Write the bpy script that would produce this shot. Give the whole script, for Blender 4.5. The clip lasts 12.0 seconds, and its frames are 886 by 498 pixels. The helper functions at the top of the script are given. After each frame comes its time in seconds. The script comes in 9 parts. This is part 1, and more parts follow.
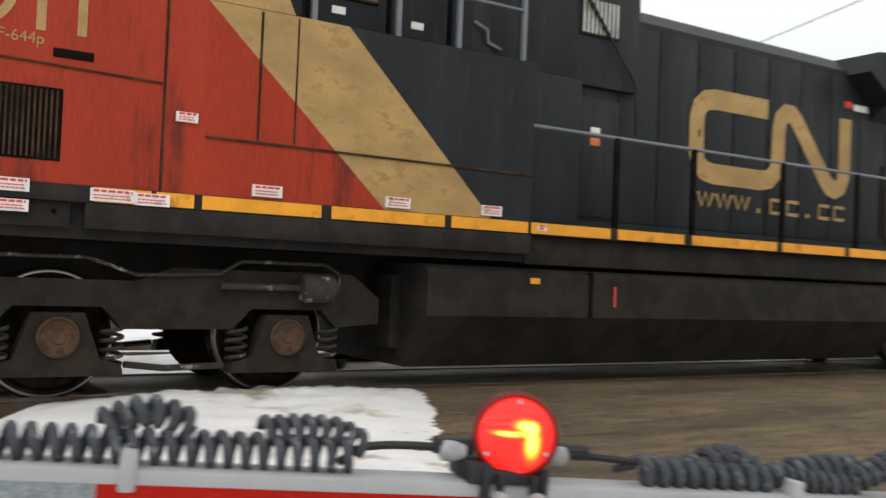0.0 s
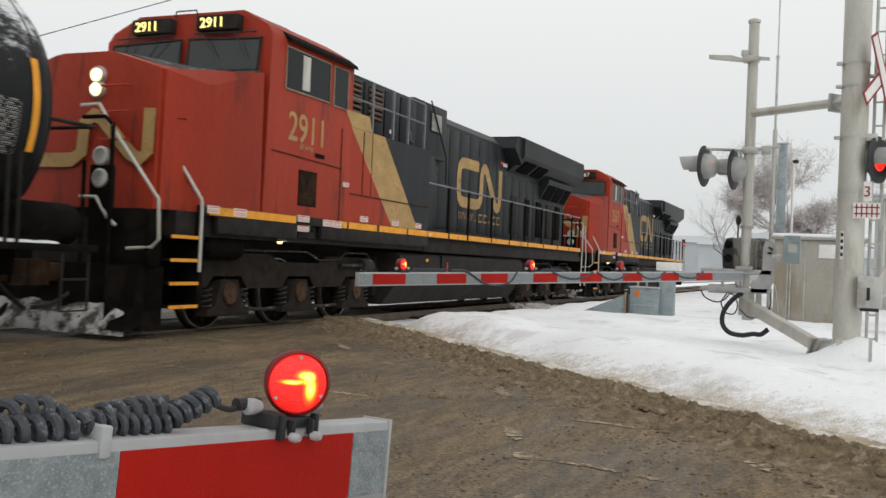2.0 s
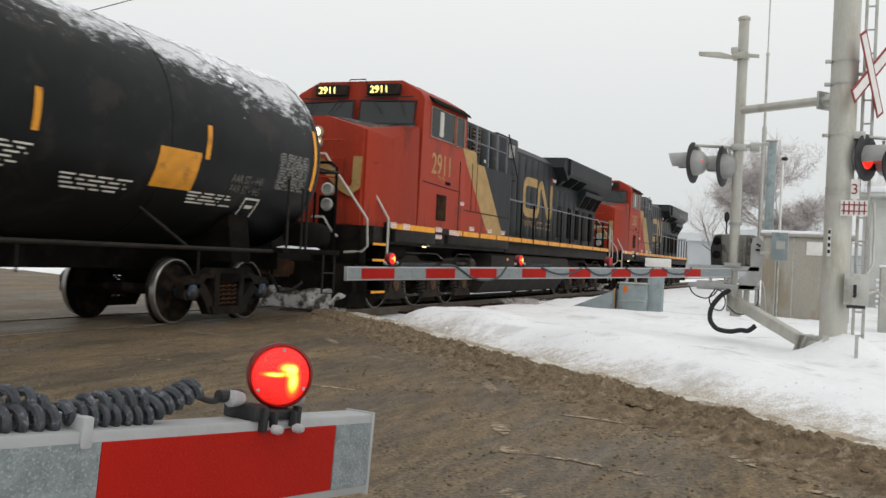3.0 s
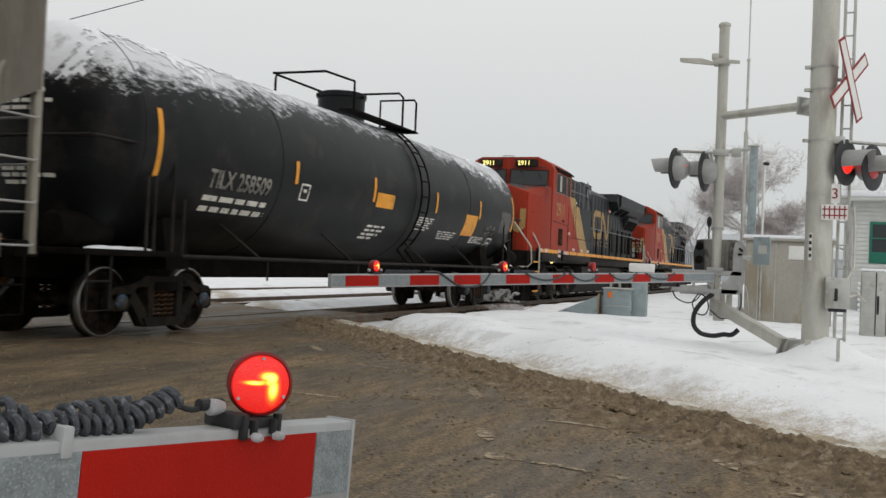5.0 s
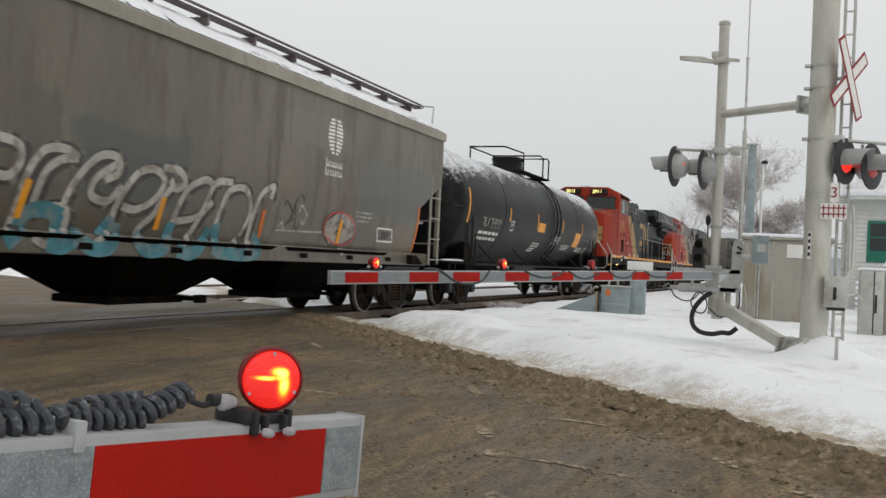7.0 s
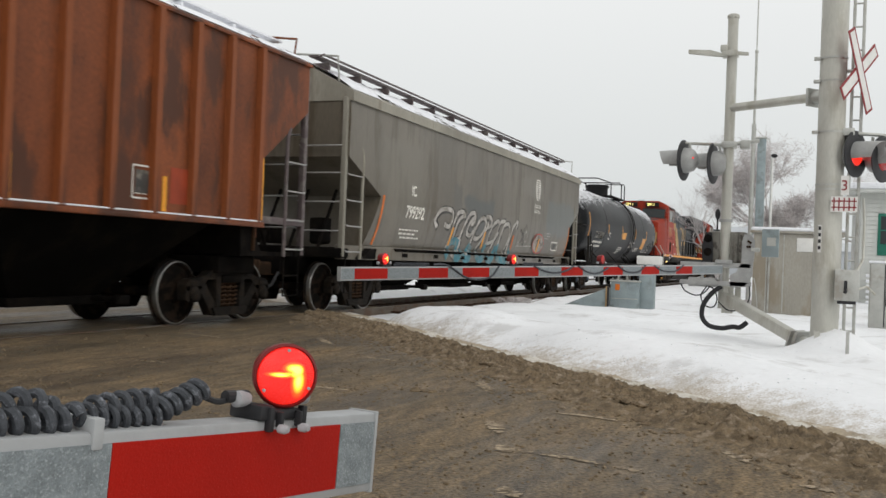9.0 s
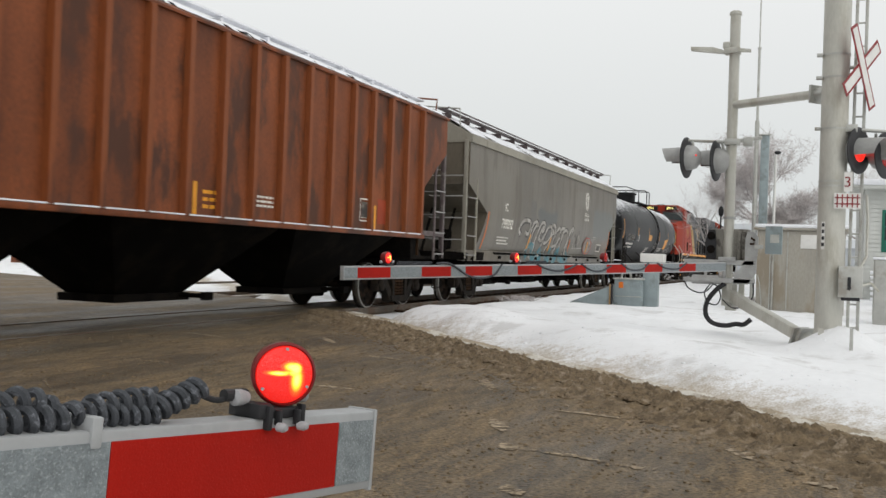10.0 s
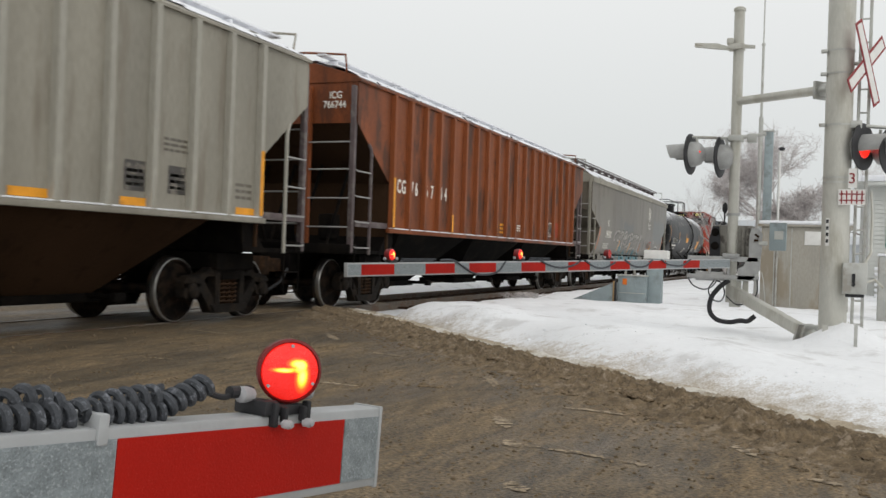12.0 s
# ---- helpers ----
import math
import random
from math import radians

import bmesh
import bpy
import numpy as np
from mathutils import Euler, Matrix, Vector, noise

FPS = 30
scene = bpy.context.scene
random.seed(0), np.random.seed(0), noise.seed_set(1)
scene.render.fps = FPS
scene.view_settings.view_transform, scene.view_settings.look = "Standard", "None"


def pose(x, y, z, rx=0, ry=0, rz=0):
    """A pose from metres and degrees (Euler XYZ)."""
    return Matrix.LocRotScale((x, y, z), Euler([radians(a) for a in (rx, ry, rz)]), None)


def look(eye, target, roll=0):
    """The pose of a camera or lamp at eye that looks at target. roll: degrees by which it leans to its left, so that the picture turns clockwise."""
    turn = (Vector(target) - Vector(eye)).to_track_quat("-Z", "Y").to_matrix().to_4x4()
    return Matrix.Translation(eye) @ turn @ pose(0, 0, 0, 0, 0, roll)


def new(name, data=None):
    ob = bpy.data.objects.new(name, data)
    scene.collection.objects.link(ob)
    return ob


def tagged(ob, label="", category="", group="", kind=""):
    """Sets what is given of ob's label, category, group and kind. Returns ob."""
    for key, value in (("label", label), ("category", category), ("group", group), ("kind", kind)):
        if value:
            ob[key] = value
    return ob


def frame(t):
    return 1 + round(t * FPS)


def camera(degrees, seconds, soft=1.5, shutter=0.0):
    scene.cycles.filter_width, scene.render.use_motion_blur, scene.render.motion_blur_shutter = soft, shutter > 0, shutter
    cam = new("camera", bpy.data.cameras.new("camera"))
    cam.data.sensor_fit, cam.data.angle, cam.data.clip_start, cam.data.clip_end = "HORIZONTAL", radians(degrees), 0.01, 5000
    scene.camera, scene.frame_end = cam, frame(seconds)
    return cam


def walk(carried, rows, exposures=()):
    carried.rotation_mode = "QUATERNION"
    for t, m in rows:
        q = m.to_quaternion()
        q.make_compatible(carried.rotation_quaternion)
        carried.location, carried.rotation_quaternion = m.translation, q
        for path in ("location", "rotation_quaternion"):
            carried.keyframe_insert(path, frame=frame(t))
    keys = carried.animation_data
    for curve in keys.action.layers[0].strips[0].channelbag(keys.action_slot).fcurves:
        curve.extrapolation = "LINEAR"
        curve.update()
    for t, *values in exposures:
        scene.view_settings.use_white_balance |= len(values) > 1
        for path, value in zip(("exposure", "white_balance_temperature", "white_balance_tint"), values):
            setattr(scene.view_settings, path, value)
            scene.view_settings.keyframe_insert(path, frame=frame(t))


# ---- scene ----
cam = camera(50.2, 12.0, shutter=0.25)
EXPOSURES = [(0.0, 0.22), (0.25, 0.05), (0.5, -0.18), (1.0, 0.0), (3.0, 0.0), (5.0, -0.2), (7.0, -0.18), (9.0, -0.02), (12.0, -0.05)]
PATH = [
    (0.0, pose(-0.057, 0.070, 1.246, 91.62, -2.33, -32.41)),
    (0.2, pose(-0.047, 0.063, 1.241, 91.58, -1.55, -40.13)),
    (0.5, pose(-0.033, 0.036, 1.237, 91.18, -1.42, -48.34)),
    (1.0, pose(0.013, 0.002, 1.236, 91.15, -1.38, -60.37)),
    (1.5, pose(0.025, 0.013, 1.233, 90.94, -1.95, -65.87)),
    (2.0, pose(0.024, 0.012, 1.231, 90.72, -2.43, -67.51)),
    (2.5, pose(0.027, 0.007, 1.231, 90.44, -2.65, -68.11)),
    (3.0, pose(0.021, -0.000, 1.230, 90.44, -2.76, -68.12)),
    (5.0, pose(0.008, -0.016, 1.233, 90.87, -2.37, -69.03)),
    (5.5, pose(0.001, -0.021, 1.234, 90.82, -2.19, -68.84)),
    (6.0, pose(0.005, -0.010, 1.232, 90.83, -2.31, -69.14)),
    (6.5, pose(0.004, -0.002, 1.231, 90.83, -2.51, -69.23)),
    (7.0, pose(0.005, 0.004, 1.230, 90.71, -2.61, -69.18)),
    (9.0, pose(0.001, 0.009, 1.230, 90.43, -2.26, -68.65)),
    (9.5, pose(-0.002, 0.003, 1.231, 90.38, -2.13, -68.51)),
    (10.0, pose(-0.001, -0.002, 1.230, 90.34, -1.98, -68.42)),
    (10.5, pose(0.000, 0.000, 1.230, 90.32, -1.98, -68.44)),
    (11.0, pose(-0.005, -0.002, 1.230, 90.27, -1.96, -68.52)),
    (11.5, pose(0.001, 0.005, 1.229, 90.20, -2.10, -68.74)),
    (12.0, pose(-0.001, 0.001, 1.230, 90.14, -1.93, -68.21)),
]
walk(cam, PATH, EXPOSURES)

# ---- light: a thick overcast winter sky, no hard shadows ----
world = bpy.data.worlds.new("overcast_sky")
world.use_nodes = True
scene.world = world
wn, wl = world.node_tree.nodes, world.node_tree.links
sky = wn.new("ShaderNodeTexSky")
sky.sky_type, sky.sun_disc = "NISHITA", False
sky.sun_elevation, sky.sun_rotation = radians(40), radians(200)
sky.air_density, sky.dust_density, sky.ozone_density = 1.0, 6.0, 1.0
cloud = wn.new("ShaderNodeMixRGB")
cloud.inputs[0].default_value = 0.96
cloud.inputs[2].default_value = (7.95, 8.05, 8.0, 1)
wl.new(sky.outputs[0], cloud.inputs[1])
# the cloud sheet is a little darker and greyer low down, as under thick haze
wco, wsep, wramp, wmul = wn.new("ShaderNodeTexCoord"), wn.new("ShaderNodeSeparateXYZ"), wn.new("ShaderNodeValToRGB"), wn.new("ShaderNodeMixRGB")
wl.new(wco.outputs["Generated"], wsep.inputs[0])
wl.new(wsep.outputs[2], wramp.inputs[0])
we = wramp.color_ramp.elements
we[0].position, we[0].color = 0.0, (0.76, 0.785, 0.79, 1)
we[1].position, we[1].color = 0.30, (1.0, 1.0, 1.0, 1)
wmul.blend_type = "MULTIPLY"
wmul.inputs[0].default_value = 1.0
wl.new(cloud.outputs[0], wmul.inputs[1])
wl.new(wramp.outputs[0], wmul.inputs[2])
wl.new(wmul.outputs[0], wn["Background"].inputs[0])
wn["Background"].inputs[1].default_value = 0.114
sun = new("sun", bpy.data.lights.new("sun", "SUN"))
sun.data.energy, sun.data.angle, sun.data.color = 0.6, radians(25), (1.0, 0.97, 0.93)
sun.matrix_world = look((-20, -30, 45), (10, 6, 0))
scene.view_settings.exposure = 0.0


# ---- materials ----
def mat(name, color, rough=0.6, metal=0.0, var=0.25, scale=3.0, dirt=None, dirt_amount=0.0, dirt_scale=1.2, bump=0.15, fine=60.0,
        stretch=(1, 1, 1), emit=None, emit_strength=0.0, each=0.0, spec=0.35):
    """A painted or raw surface: broad stains, fine grain, relief, and a second colour of dirt in patches."""
    m = bpy.data.materials.new(name)
    m.use_nodes = True
    n, l = m.node_tree.nodes, m.node_tree.links
    b = n["Principled BSDF"]
    geo = n.new("ShaderNodeTexCoord")
    mp = n.new("ShaderNodeMapping")
    mp.inputs["Scale"].default_value = stretch
    l.new(geo.outputs["Object"], mp.inputs[0])
    big = n.new("ShaderNodeTexNoise")
    big.inputs["Scale"].default_value, big.inputs["Detail"].default_value = scale, 6
    small = n.new("ShaderNodeTexNoise")
    small.inputs["Scale"].default_value, small.inputs["Detail"].default_value = fine, 3
    l.new(mp.outputs[0], big.inputs[0])
    l.new(mp.outputs[0], small.inputs[0])
    ramp = n.new("ShaderNodeMapRange")
    ramp.inputs[1].default_value, ramp.inputs[2].default_value = 0.3, 0.7
    ramp.inputs[3].default_value, ramp.inputs[4].default_value = 1 - var, 1 + var
    l.new(big.outputs[0], ramp.inputs[0])
    grain = n.new("ShaderNodeMapRange")
    grain.inputs[1].default_value, grain.inputs[2].default_value = 0.3, 0.7
    grain.inputs[3].default_value, grain.inputs[4].default_value = 1 - var * 0.5, 1 + var * 0.5
    l.new(small.outputs[0], grain.inputs[0])
    mul = n.new("ShaderNodeMath")
    mul.operation = "MULTIPLY"
    l.new(ramp.outputs[0], mul.inputs[0])
    l.new(grain.outputs[0], mul.inputs[1])
    value = mul.outputs[0]
    if each:
        info = n.new("ShaderNodeObjectInfo")
        er = n.new("ShaderNodeMapRange")
        er.inputs[3].default_value, er.inputs[4].default_value = 1 - each, 1 + each
        l.new(info.outputs["Random"], er.inputs[0])
        m2 = n.new("ShaderNodeMath")
        m2.operation = "MULTIPLY"
        l.new(value, m2.inputs[0])
        l.new(er.outputs[0], m2.inputs[1])
        value = m2.outputs[0]
    tint = n.new("ShaderNodeVectorMath")
    tint.operation = "SCALE"
    tint.inputs[0].default_value = color
    l.new(value, tint.inputs["Scale"])
    out = tint.outputs[0]
    if dirt:
        dn = n.new("ShaderNodeTexNoise")
        dn.inputs["Scale"].default_value, dn.inputs["Detail"].default_value, dn.inputs["Roughness"].default_value = dirt_scale, 8, 0.65
        l.new(mp.outputs[0], dn.inputs[0])
        dr = n.new("ShaderNodeMapRange")
        dr.inputs[1].default_value, dr.inputs[2].default_value = 0.62 - dirt_amount * 0.3, 0.72 - dirt_amount * 0.3
        l.new(dn.outputs[0], dr.inputs[0])
        mx = n.new("ShaderNodeMixRGB")
        mx.inputs[2].default_value = (*dirt, 1)
        l.new(dr.outputs[0], mx.inputs[0])
        l.new(out, mx.inputs[1])
        out = mx.outputs[0]
    l.new(out, b.inputs["Base Color"])
    b.inputs["Roughness"].default_value, b.inputs["Metallic"].default_value = rough, metal
    b.inputs["Specular IOR Level"].default_value = spec
    if bump:
        bp = n.new("ShaderNodeBump")
        bp.inputs["Strength"].default_value, bp.inputs["Distance"].default_value = bump, 0.01
        l.new(small.outputs[0], bp.inputs["Height"])
        l.new(bp.outputs[0], b.inputs["Normal"])
    if emit:
        b.inputs["Emission Color"].default_value = (*emit, 1)
        b.inputs["Emission Strength"].default_value = emit_strength
    return m


def streaky(name, color, streak, rough=0.55, amount=0.4, scale=2.0, bump=0.1, spec=0.3):
    """Weathered paint with vertical run-off streaks."""
    return mat(name, color, rough, 0, 0.22, scale, streak, amount, 3.0, bump, 45, (1, 1, 0.16), spec=spec)


GRIME = (0.045, 0.036, 0.028)
RED = streaky("loco_red_paint", (0.32, 0.031, 0.0115), (0.14, 0.022, 0.012), 0.5, 0.16, 1.1)
REDSIDE = streaky("grimy_loco_red_paint", (0.29, 0.029, 0.0105), (0.135, 0.020, 0.010), 0.55, 0.22, 0.8, spec=0.2)
CREAM = mat("loco_cream_paint", (0.38, 0.24, 0.088), 0.6, 0, 0.2, 2.5, (0.32, 0.19, 0.07), 0.34, 5.0, 0.1, 45, (1, 1, 1.8))
BLACK = streaky("loco_black_paint", (0.018, 0.020, 0.022), (0.029, 0.029, 0.0275), 0.5, 0.3, spec=0.15)
# grime, taken below real albedo to include the shade under the train
UNDER = mat("underframe_grime_and_shade", (0.0065, 0.0056, 0.005), 0.85, 0.0, 0.4, 4, (0.012, 0.0095, 0.0075), 0.40, 2.5, 0.4, spec=0.05)
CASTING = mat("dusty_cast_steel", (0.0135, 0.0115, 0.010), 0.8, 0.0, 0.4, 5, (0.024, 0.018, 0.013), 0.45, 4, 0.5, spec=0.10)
SIDEBLACK = mat("dusty_black_sill", (0.021, 0.0185, 0.0165), 0.7, 0, 0.25, 3, (0.029, 0.024, 0.020), 0.45, 3, 0.2, spec=0.12)
YELLOW = mat("reflective_yellow", (0.76, 0.32, 0.018), 0.45, 0, 0.12, 5, (0.45, 0.18, 0.02), 0.16, 4, 0.05)
DECAL = mat("white_decal", (0.72, 0.70, 0.66), 0.5, 0, 0.08, 8, (0.5, 0.45, 0.4), 0.2, 9, 0)
DECALRED = mat("red_decal", (0.55, 0.05, 0.04), 0.5, 0, 0.1, 8, None, 0, 1, 0)
GLASS = mat("dark_cab_glass", (0.03, 0.036, 0.036), 0.06, 0, 0.1, 2, None, 0, 1, 0)
STEEL = mat("galvanised_steel", (0.46, 0.46, 0.43), 0.42, 0.55, 0.12, 5, (0.36, 0.34, 0.30), 0.3, 3, 0.06)
PALE = mat("pale_painted_aluminium", (0.50, 0.49, 0.44), 0.45, 0.25, 0.1, 2, (0.40, 0.38, 0.32), 0.4, 2.2, 0.05, 40, (1, 1, 0.3))
DARK = mat("black_rubber", (0.022, 0.022, 0.024), 0.6, 0, 0.2, 6, None, 0, 1, 0.1)
FROST = mat("frosted_rubber", (0.062, 0.067, 0.076), 0.8, 0, 0.3, 60, (0.19, 0.20, 0.225), 0.20, 90, 0.3, 500)
SNOW = mat("snow", (0.84, 0.85, 0.87), 0.65, 0, 0.06, 1.2, (0.70, 0.71, 0.73), 0.3, 2.0, 0.5, 25)
SNOWCAP = mat("wind_packed_snow", (0.82, 0.83, 0.86), 0.7, 0, 0.06, 3, (0.6, 0.6, 0.62), 0.2, 3.0, 0.5, 40)
RUST = mat("rusty_steel", (0.06, 0.034, 0.020), 0.8, 0.0, 0.35, 6, (0.03, 0.02, 0.014), 0.5, 4, 0.3, spec=0.06)
RAILTOP = mat("worn_rail_steel", (0.15, 0.125, 0.10), 0.5, 0.4, 0.2, 5, (0.13, 0.08, 0.05), 0.5, 3, 0.1)
# steel likewise darkened with the undercar shade
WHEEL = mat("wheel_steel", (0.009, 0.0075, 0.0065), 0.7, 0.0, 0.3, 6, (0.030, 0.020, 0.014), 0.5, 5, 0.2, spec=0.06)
RIM = mat("bright_wheel_rim", (0.33, 0.32, 0.30), 0.35, 0.8, 0.15, 5, None, 0, 1, 0.05)
TANKBLACK = mat("tank_black_paint", (0.0085, 0.009, 0.010), 0.42, 0, 0.3, 2, (0.022, 0.020, 0.018), 0.30, 1.5, 0.06, spec=0.14)
HOPGREY = streaky("hopper_grey_paint", (0.130, 0.113, 0.087), (0.094, 0.076, 0.052), 0.36, 0.36, 0.7, spec=0.5)


def overpainted(base, name, spots):
    """A copy of a paint with soft-edged rectangles of other paint: (x, z, half width, half height, colour, amount)."""
    m = base.copy()
    m.name = name
    n, l = m.node_tree.nodes, m.node_tree.links
    b = n["Principled BSDF"]
    out = b.inputs["Base Color"].links[0].from_socket
    co = n.new("ShaderNodeTexCoord")
    wob = n.new("ShaderNodeTexNoise")
    wob.inputs["Scale"].default_value, wob.inputs["Detail"].default_value = 1.8, 6
    l.new(co.outputs["Object"], wob.inputs[0])
    off = n.new("ShaderNodeVectorMath")
    off.operation = "MULTIPLY_ADD"
    l.new(wob.outputs["Color"], off.inputs[0])
    off.inputs[1].default_value = (0.7, 0.0, 0.5)
    l.new(co.outputs["Object"], off.inputs[2])
    sep = n.new("ShaderNodeSeparateXYZ")
    l.new(off.outputs[0], sep.inputs[0])
    for x, z, hx, hz, color, amount in spots:
        masks = []
        for k, c, half in ((0, x + 0.35, hx), (2, z + 0.25, hz)):
            sub, ab, mr = n.new("ShaderNodeMath"), n.new("ShaderNodeMath"), n.new("ShaderNodeMapRange")
            sub.operation, sub.inputs[1].default_value = "SUBTRACT", c
            ab.operation = "ABSOLUTE"
            mr.interpolation_type = "SMOOTHSTEP"
            mr.inputs[1].default_value, mr.inputs[2].default_value = half - 0.09, half + 0.09
            mr.inputs[3].default_value, mr.inputs[4].default_value = 1.0, 0.0
            l.new(sep.outputs[k], sub.inputs[0])
            l.new(sub.outputs[0], ab.inputs[0])
            l.new(ab.outputs[0], mr.inputs[0])
            masks.append(mr.outputs[0])
        a1, a2 = n.new("ShaderNodeMath"), n.new("ShaderNodeMath")
        a1.operation = a2.operation = "MULTIPLY"
        l.new(masks[0], a1.inputs[0])
        l.new(masks[1], a1.inputs[1])
        l.new(a1.outputs[0], a2.inputs[0])
        a2.inputs[1].default_value = amount
        mx = n.new("ShaderNodeMixRGB")
        mx.inputs[2].default_value = (*color, 1)
        l.new(a2.outputs[0], mx.inputs[0])
        l.new(out, mx.inputs[1])
        out = mx.outputs[0]
    l.new(out, b.inputs["Base Color"])
    return m


HOPPATCHED = overpainted(HOPGREY, "patched_hopper_grey_paint", [(-1.6, 2.15, 1.05, 0.42, (0.070, 0.080, 0.078), 0.75), (6.5, 2.45, 1.75, 0.52, (0.098, 0.112, 0.106), 0.7), (-3.2, 2.2, 0.3, 0.6, (0.085, 0.082, 0.072), 0.6),
                                                                      (7.3, 1.55, 0.75, 0.35, (0.17, 0.115, 0.070), 0.45), (3.0, 3.2, 1.2, 0.25, (0.17, 0.155, 0.125), 0.5), (-6.5, 2.6, 1.0, 0.8, (0.165, 0.15, 0.12), 0.5)])
HOPRED = mat("hopper_oxide_paint", (0.178, 0.048, 0.0135), 0.55, 0, 0.45, 1.3, (0.078, 0.027, 0.012), 0.42, 1.5, 0.12, 45, (1, 1, 0.4), spec=0.3)
# lighter copy of the oxide: wear plus painted light on the ribs
HOPREDRIB = streaky("worn_lit_oxide_rib_paint", (0.235, 0.066, 0.0185), (0.12, 0.036, 0.014), 0.55, 0.35, 0.9)
HOPPALE = streaky("hopper_pale_grey_paint", (0.270, 0.252, 0.208), (0.22, 0.195, 0.155), 0.6, 0.22, 0.8)
# rusty brown of the bays, also the painted shade on the end slopes
HOPRUST = streaky("rusty_bay_and_slope_shade", (0.040, 0.022, 0.012), (0.028, 0.015, 0.009), 0.8, 0.25, 0.7, spec=0.06)
# blacker than real paint: holds the shade of bays and openings
SHADEBLACK = mat("black_with_shade", (0.005, 0.0045, 0.004), 0.85, 0, 0.3, 2, (0.010, 0.008, 0.006), 0.35, 2, 0.2, spec=0.03)
LETTER = mat("white_lettering", (0.78, 0.75, 0.68), 0.55, 0, 0.10, 6, (0.50, 0.46, 0.40), 0.25, 7, 0)
ARMWHITE = mat("arm_white_sheeting", (0.205, 0.232, 0.243), 0.5, 0, 0.22, 60, (0.33, 0.36, 0.37), 0.30, 230, 0.3, 330)
ARMRED = mat("arm_red_sheeting", (0.36, 0.009, 0.004), 0.5, 0, 0.12, 5, (0.42, 0.035, 0.022), 0.14, 260, 0.12, 330, spec=0.15)
ARMCAP = mat("arm_white_edge", (0.36, 0.37, 0.375), 0.5, 0, 0.06, 20, None, 0, 1, 0.1)


def lens_red(name, strength, hot, fine_cells=False):
    m = bpy.data.materials.new(name)
    m.use_nodes = True
    n, l = m.node_tree.nodes, m.node_tree.links
    b = n["Principled BSDF"]
    co = n.new("ShaderNodeTexCoord")
    cell = n.new("ShaderNodeTexVoronoi")
    cell.inputs["Scale"].default_value = 18 if fine_cells else 260
    l.new(co.outputs["Object"], cell.inputs[0])
    bp = n.new("ShaderNodeBump")
    bp.inputs["Strength"].default_value, bp.inputs["Distance"].default_value = 0.5, 0.002
    l.new(cell.outputs[0], bp.inputs["Height"])
    l.new(bp.outputs[0], b.inputs["Normal"])
    b.inputs["Base Color"].default_value = (0.42, 0.012, 0.01, 1)
    b.inputs["Roughness"].default_value = 0.2
    b.inputs["Emission Color"].default_value = (*hot, 1)
    b.inputs["Emission Strength"].default_value = strength
    return m


LENS_ON = lens_red("lit_red_lens", 1.0, (1.0, 0.03, 0.015))
LENS_OFF = lens_red("dark_red_lens", 0.0, (1, 0, 0))
HEADLAMP = mat("headlamp_glow", (1, 0.9, 0.7), 0.3, 0, 0, 5, None, 0, 1, 0, emit=(1.0, 0.72, 0.28), emit_strength=3.0)
NUMGLOW = mat("number_box_glow", (1, 0.9, 0.4), 0.3, 0, 0, 5, None, 0, 1, 0, emit=(1.0, 0.86, 0.22), emit_strength=1.6)
STEPLAMP = mat("step_lamp_glow", (1, 0.8, 0.4), 0.3, 0, 0, 5, None, 0, 1, 0, emit=(1.0, 0.66, 0.2), emit_strength=4.0)


# ---- mesh tools ----
def box(bm, x0, x1, y0, y1, z0, z1, bev=0.0, m=None):
    c = Matrix.LocRotScale(((x0 + x1) / 2, (y0 + y1) / 2, (z0 + z1) / 2), None, (abs(x1 - x0), abs(y1 - y0), abs(z1 - z0)))
    r = bmesh.ops.create_cube(bm, size=1, matrix=(m @ c) if m else c)
    if bev:
        es = list({e for v in r["verts"] for e in v.link_edges})
        bmesh.ops.bevel(bm, geom=es, offset=bev, segments=2, profile=0.5, affect="EDGES")
    return bm


def rod(bm, a, b, r, seg=10, r2=None):
    a, b = Vector(a), Vector(b)
    d = b - a
    q = d.to_track_quat("Z", "Y").to_matrix().to_4x4()
    bmesh.ops.create_cone(bm, cap_ends=True, segments=seg, radius1=r, radius2=r if r2 is None else r2, depth=d.length,
                          matrix=Matrix.Translation((a + b) / 2) @ q)
    return bm


def pipe(bm, pts, r, seg=8):
    """A round bar bent along points, one skin."""
    pts = [Vector(p) for p in pts]
    rings, up = [], Vector((0, 0, 1))
    for i, p in enumerate(pts):
        d = (pts[min(i + 1, len(pts) - 1)] - pts[max(i - 1, 0)]).normalized()
        if i == 0:
            up = d.orthogonal().normalized()
        side = d.cross(up).normalized()
        up = side.cross(d).normalized()
        rings.append([bm.verts.new(p + r * (math.cos(k) * up + math.sin(k) * side)) for k in [2 * math.pi * j / seg for j in range(seg)]])
    for a, b in zip(rings, rings[1:]):
        for j in range(seg):
            bm.faces.new((a[j], a[(j + 1) % seg], b[(j + 1) % seg], b[j]))
    bm.faces.new(rings[0][::-1])
    bm.faces.new(rings[-1])
    return bm


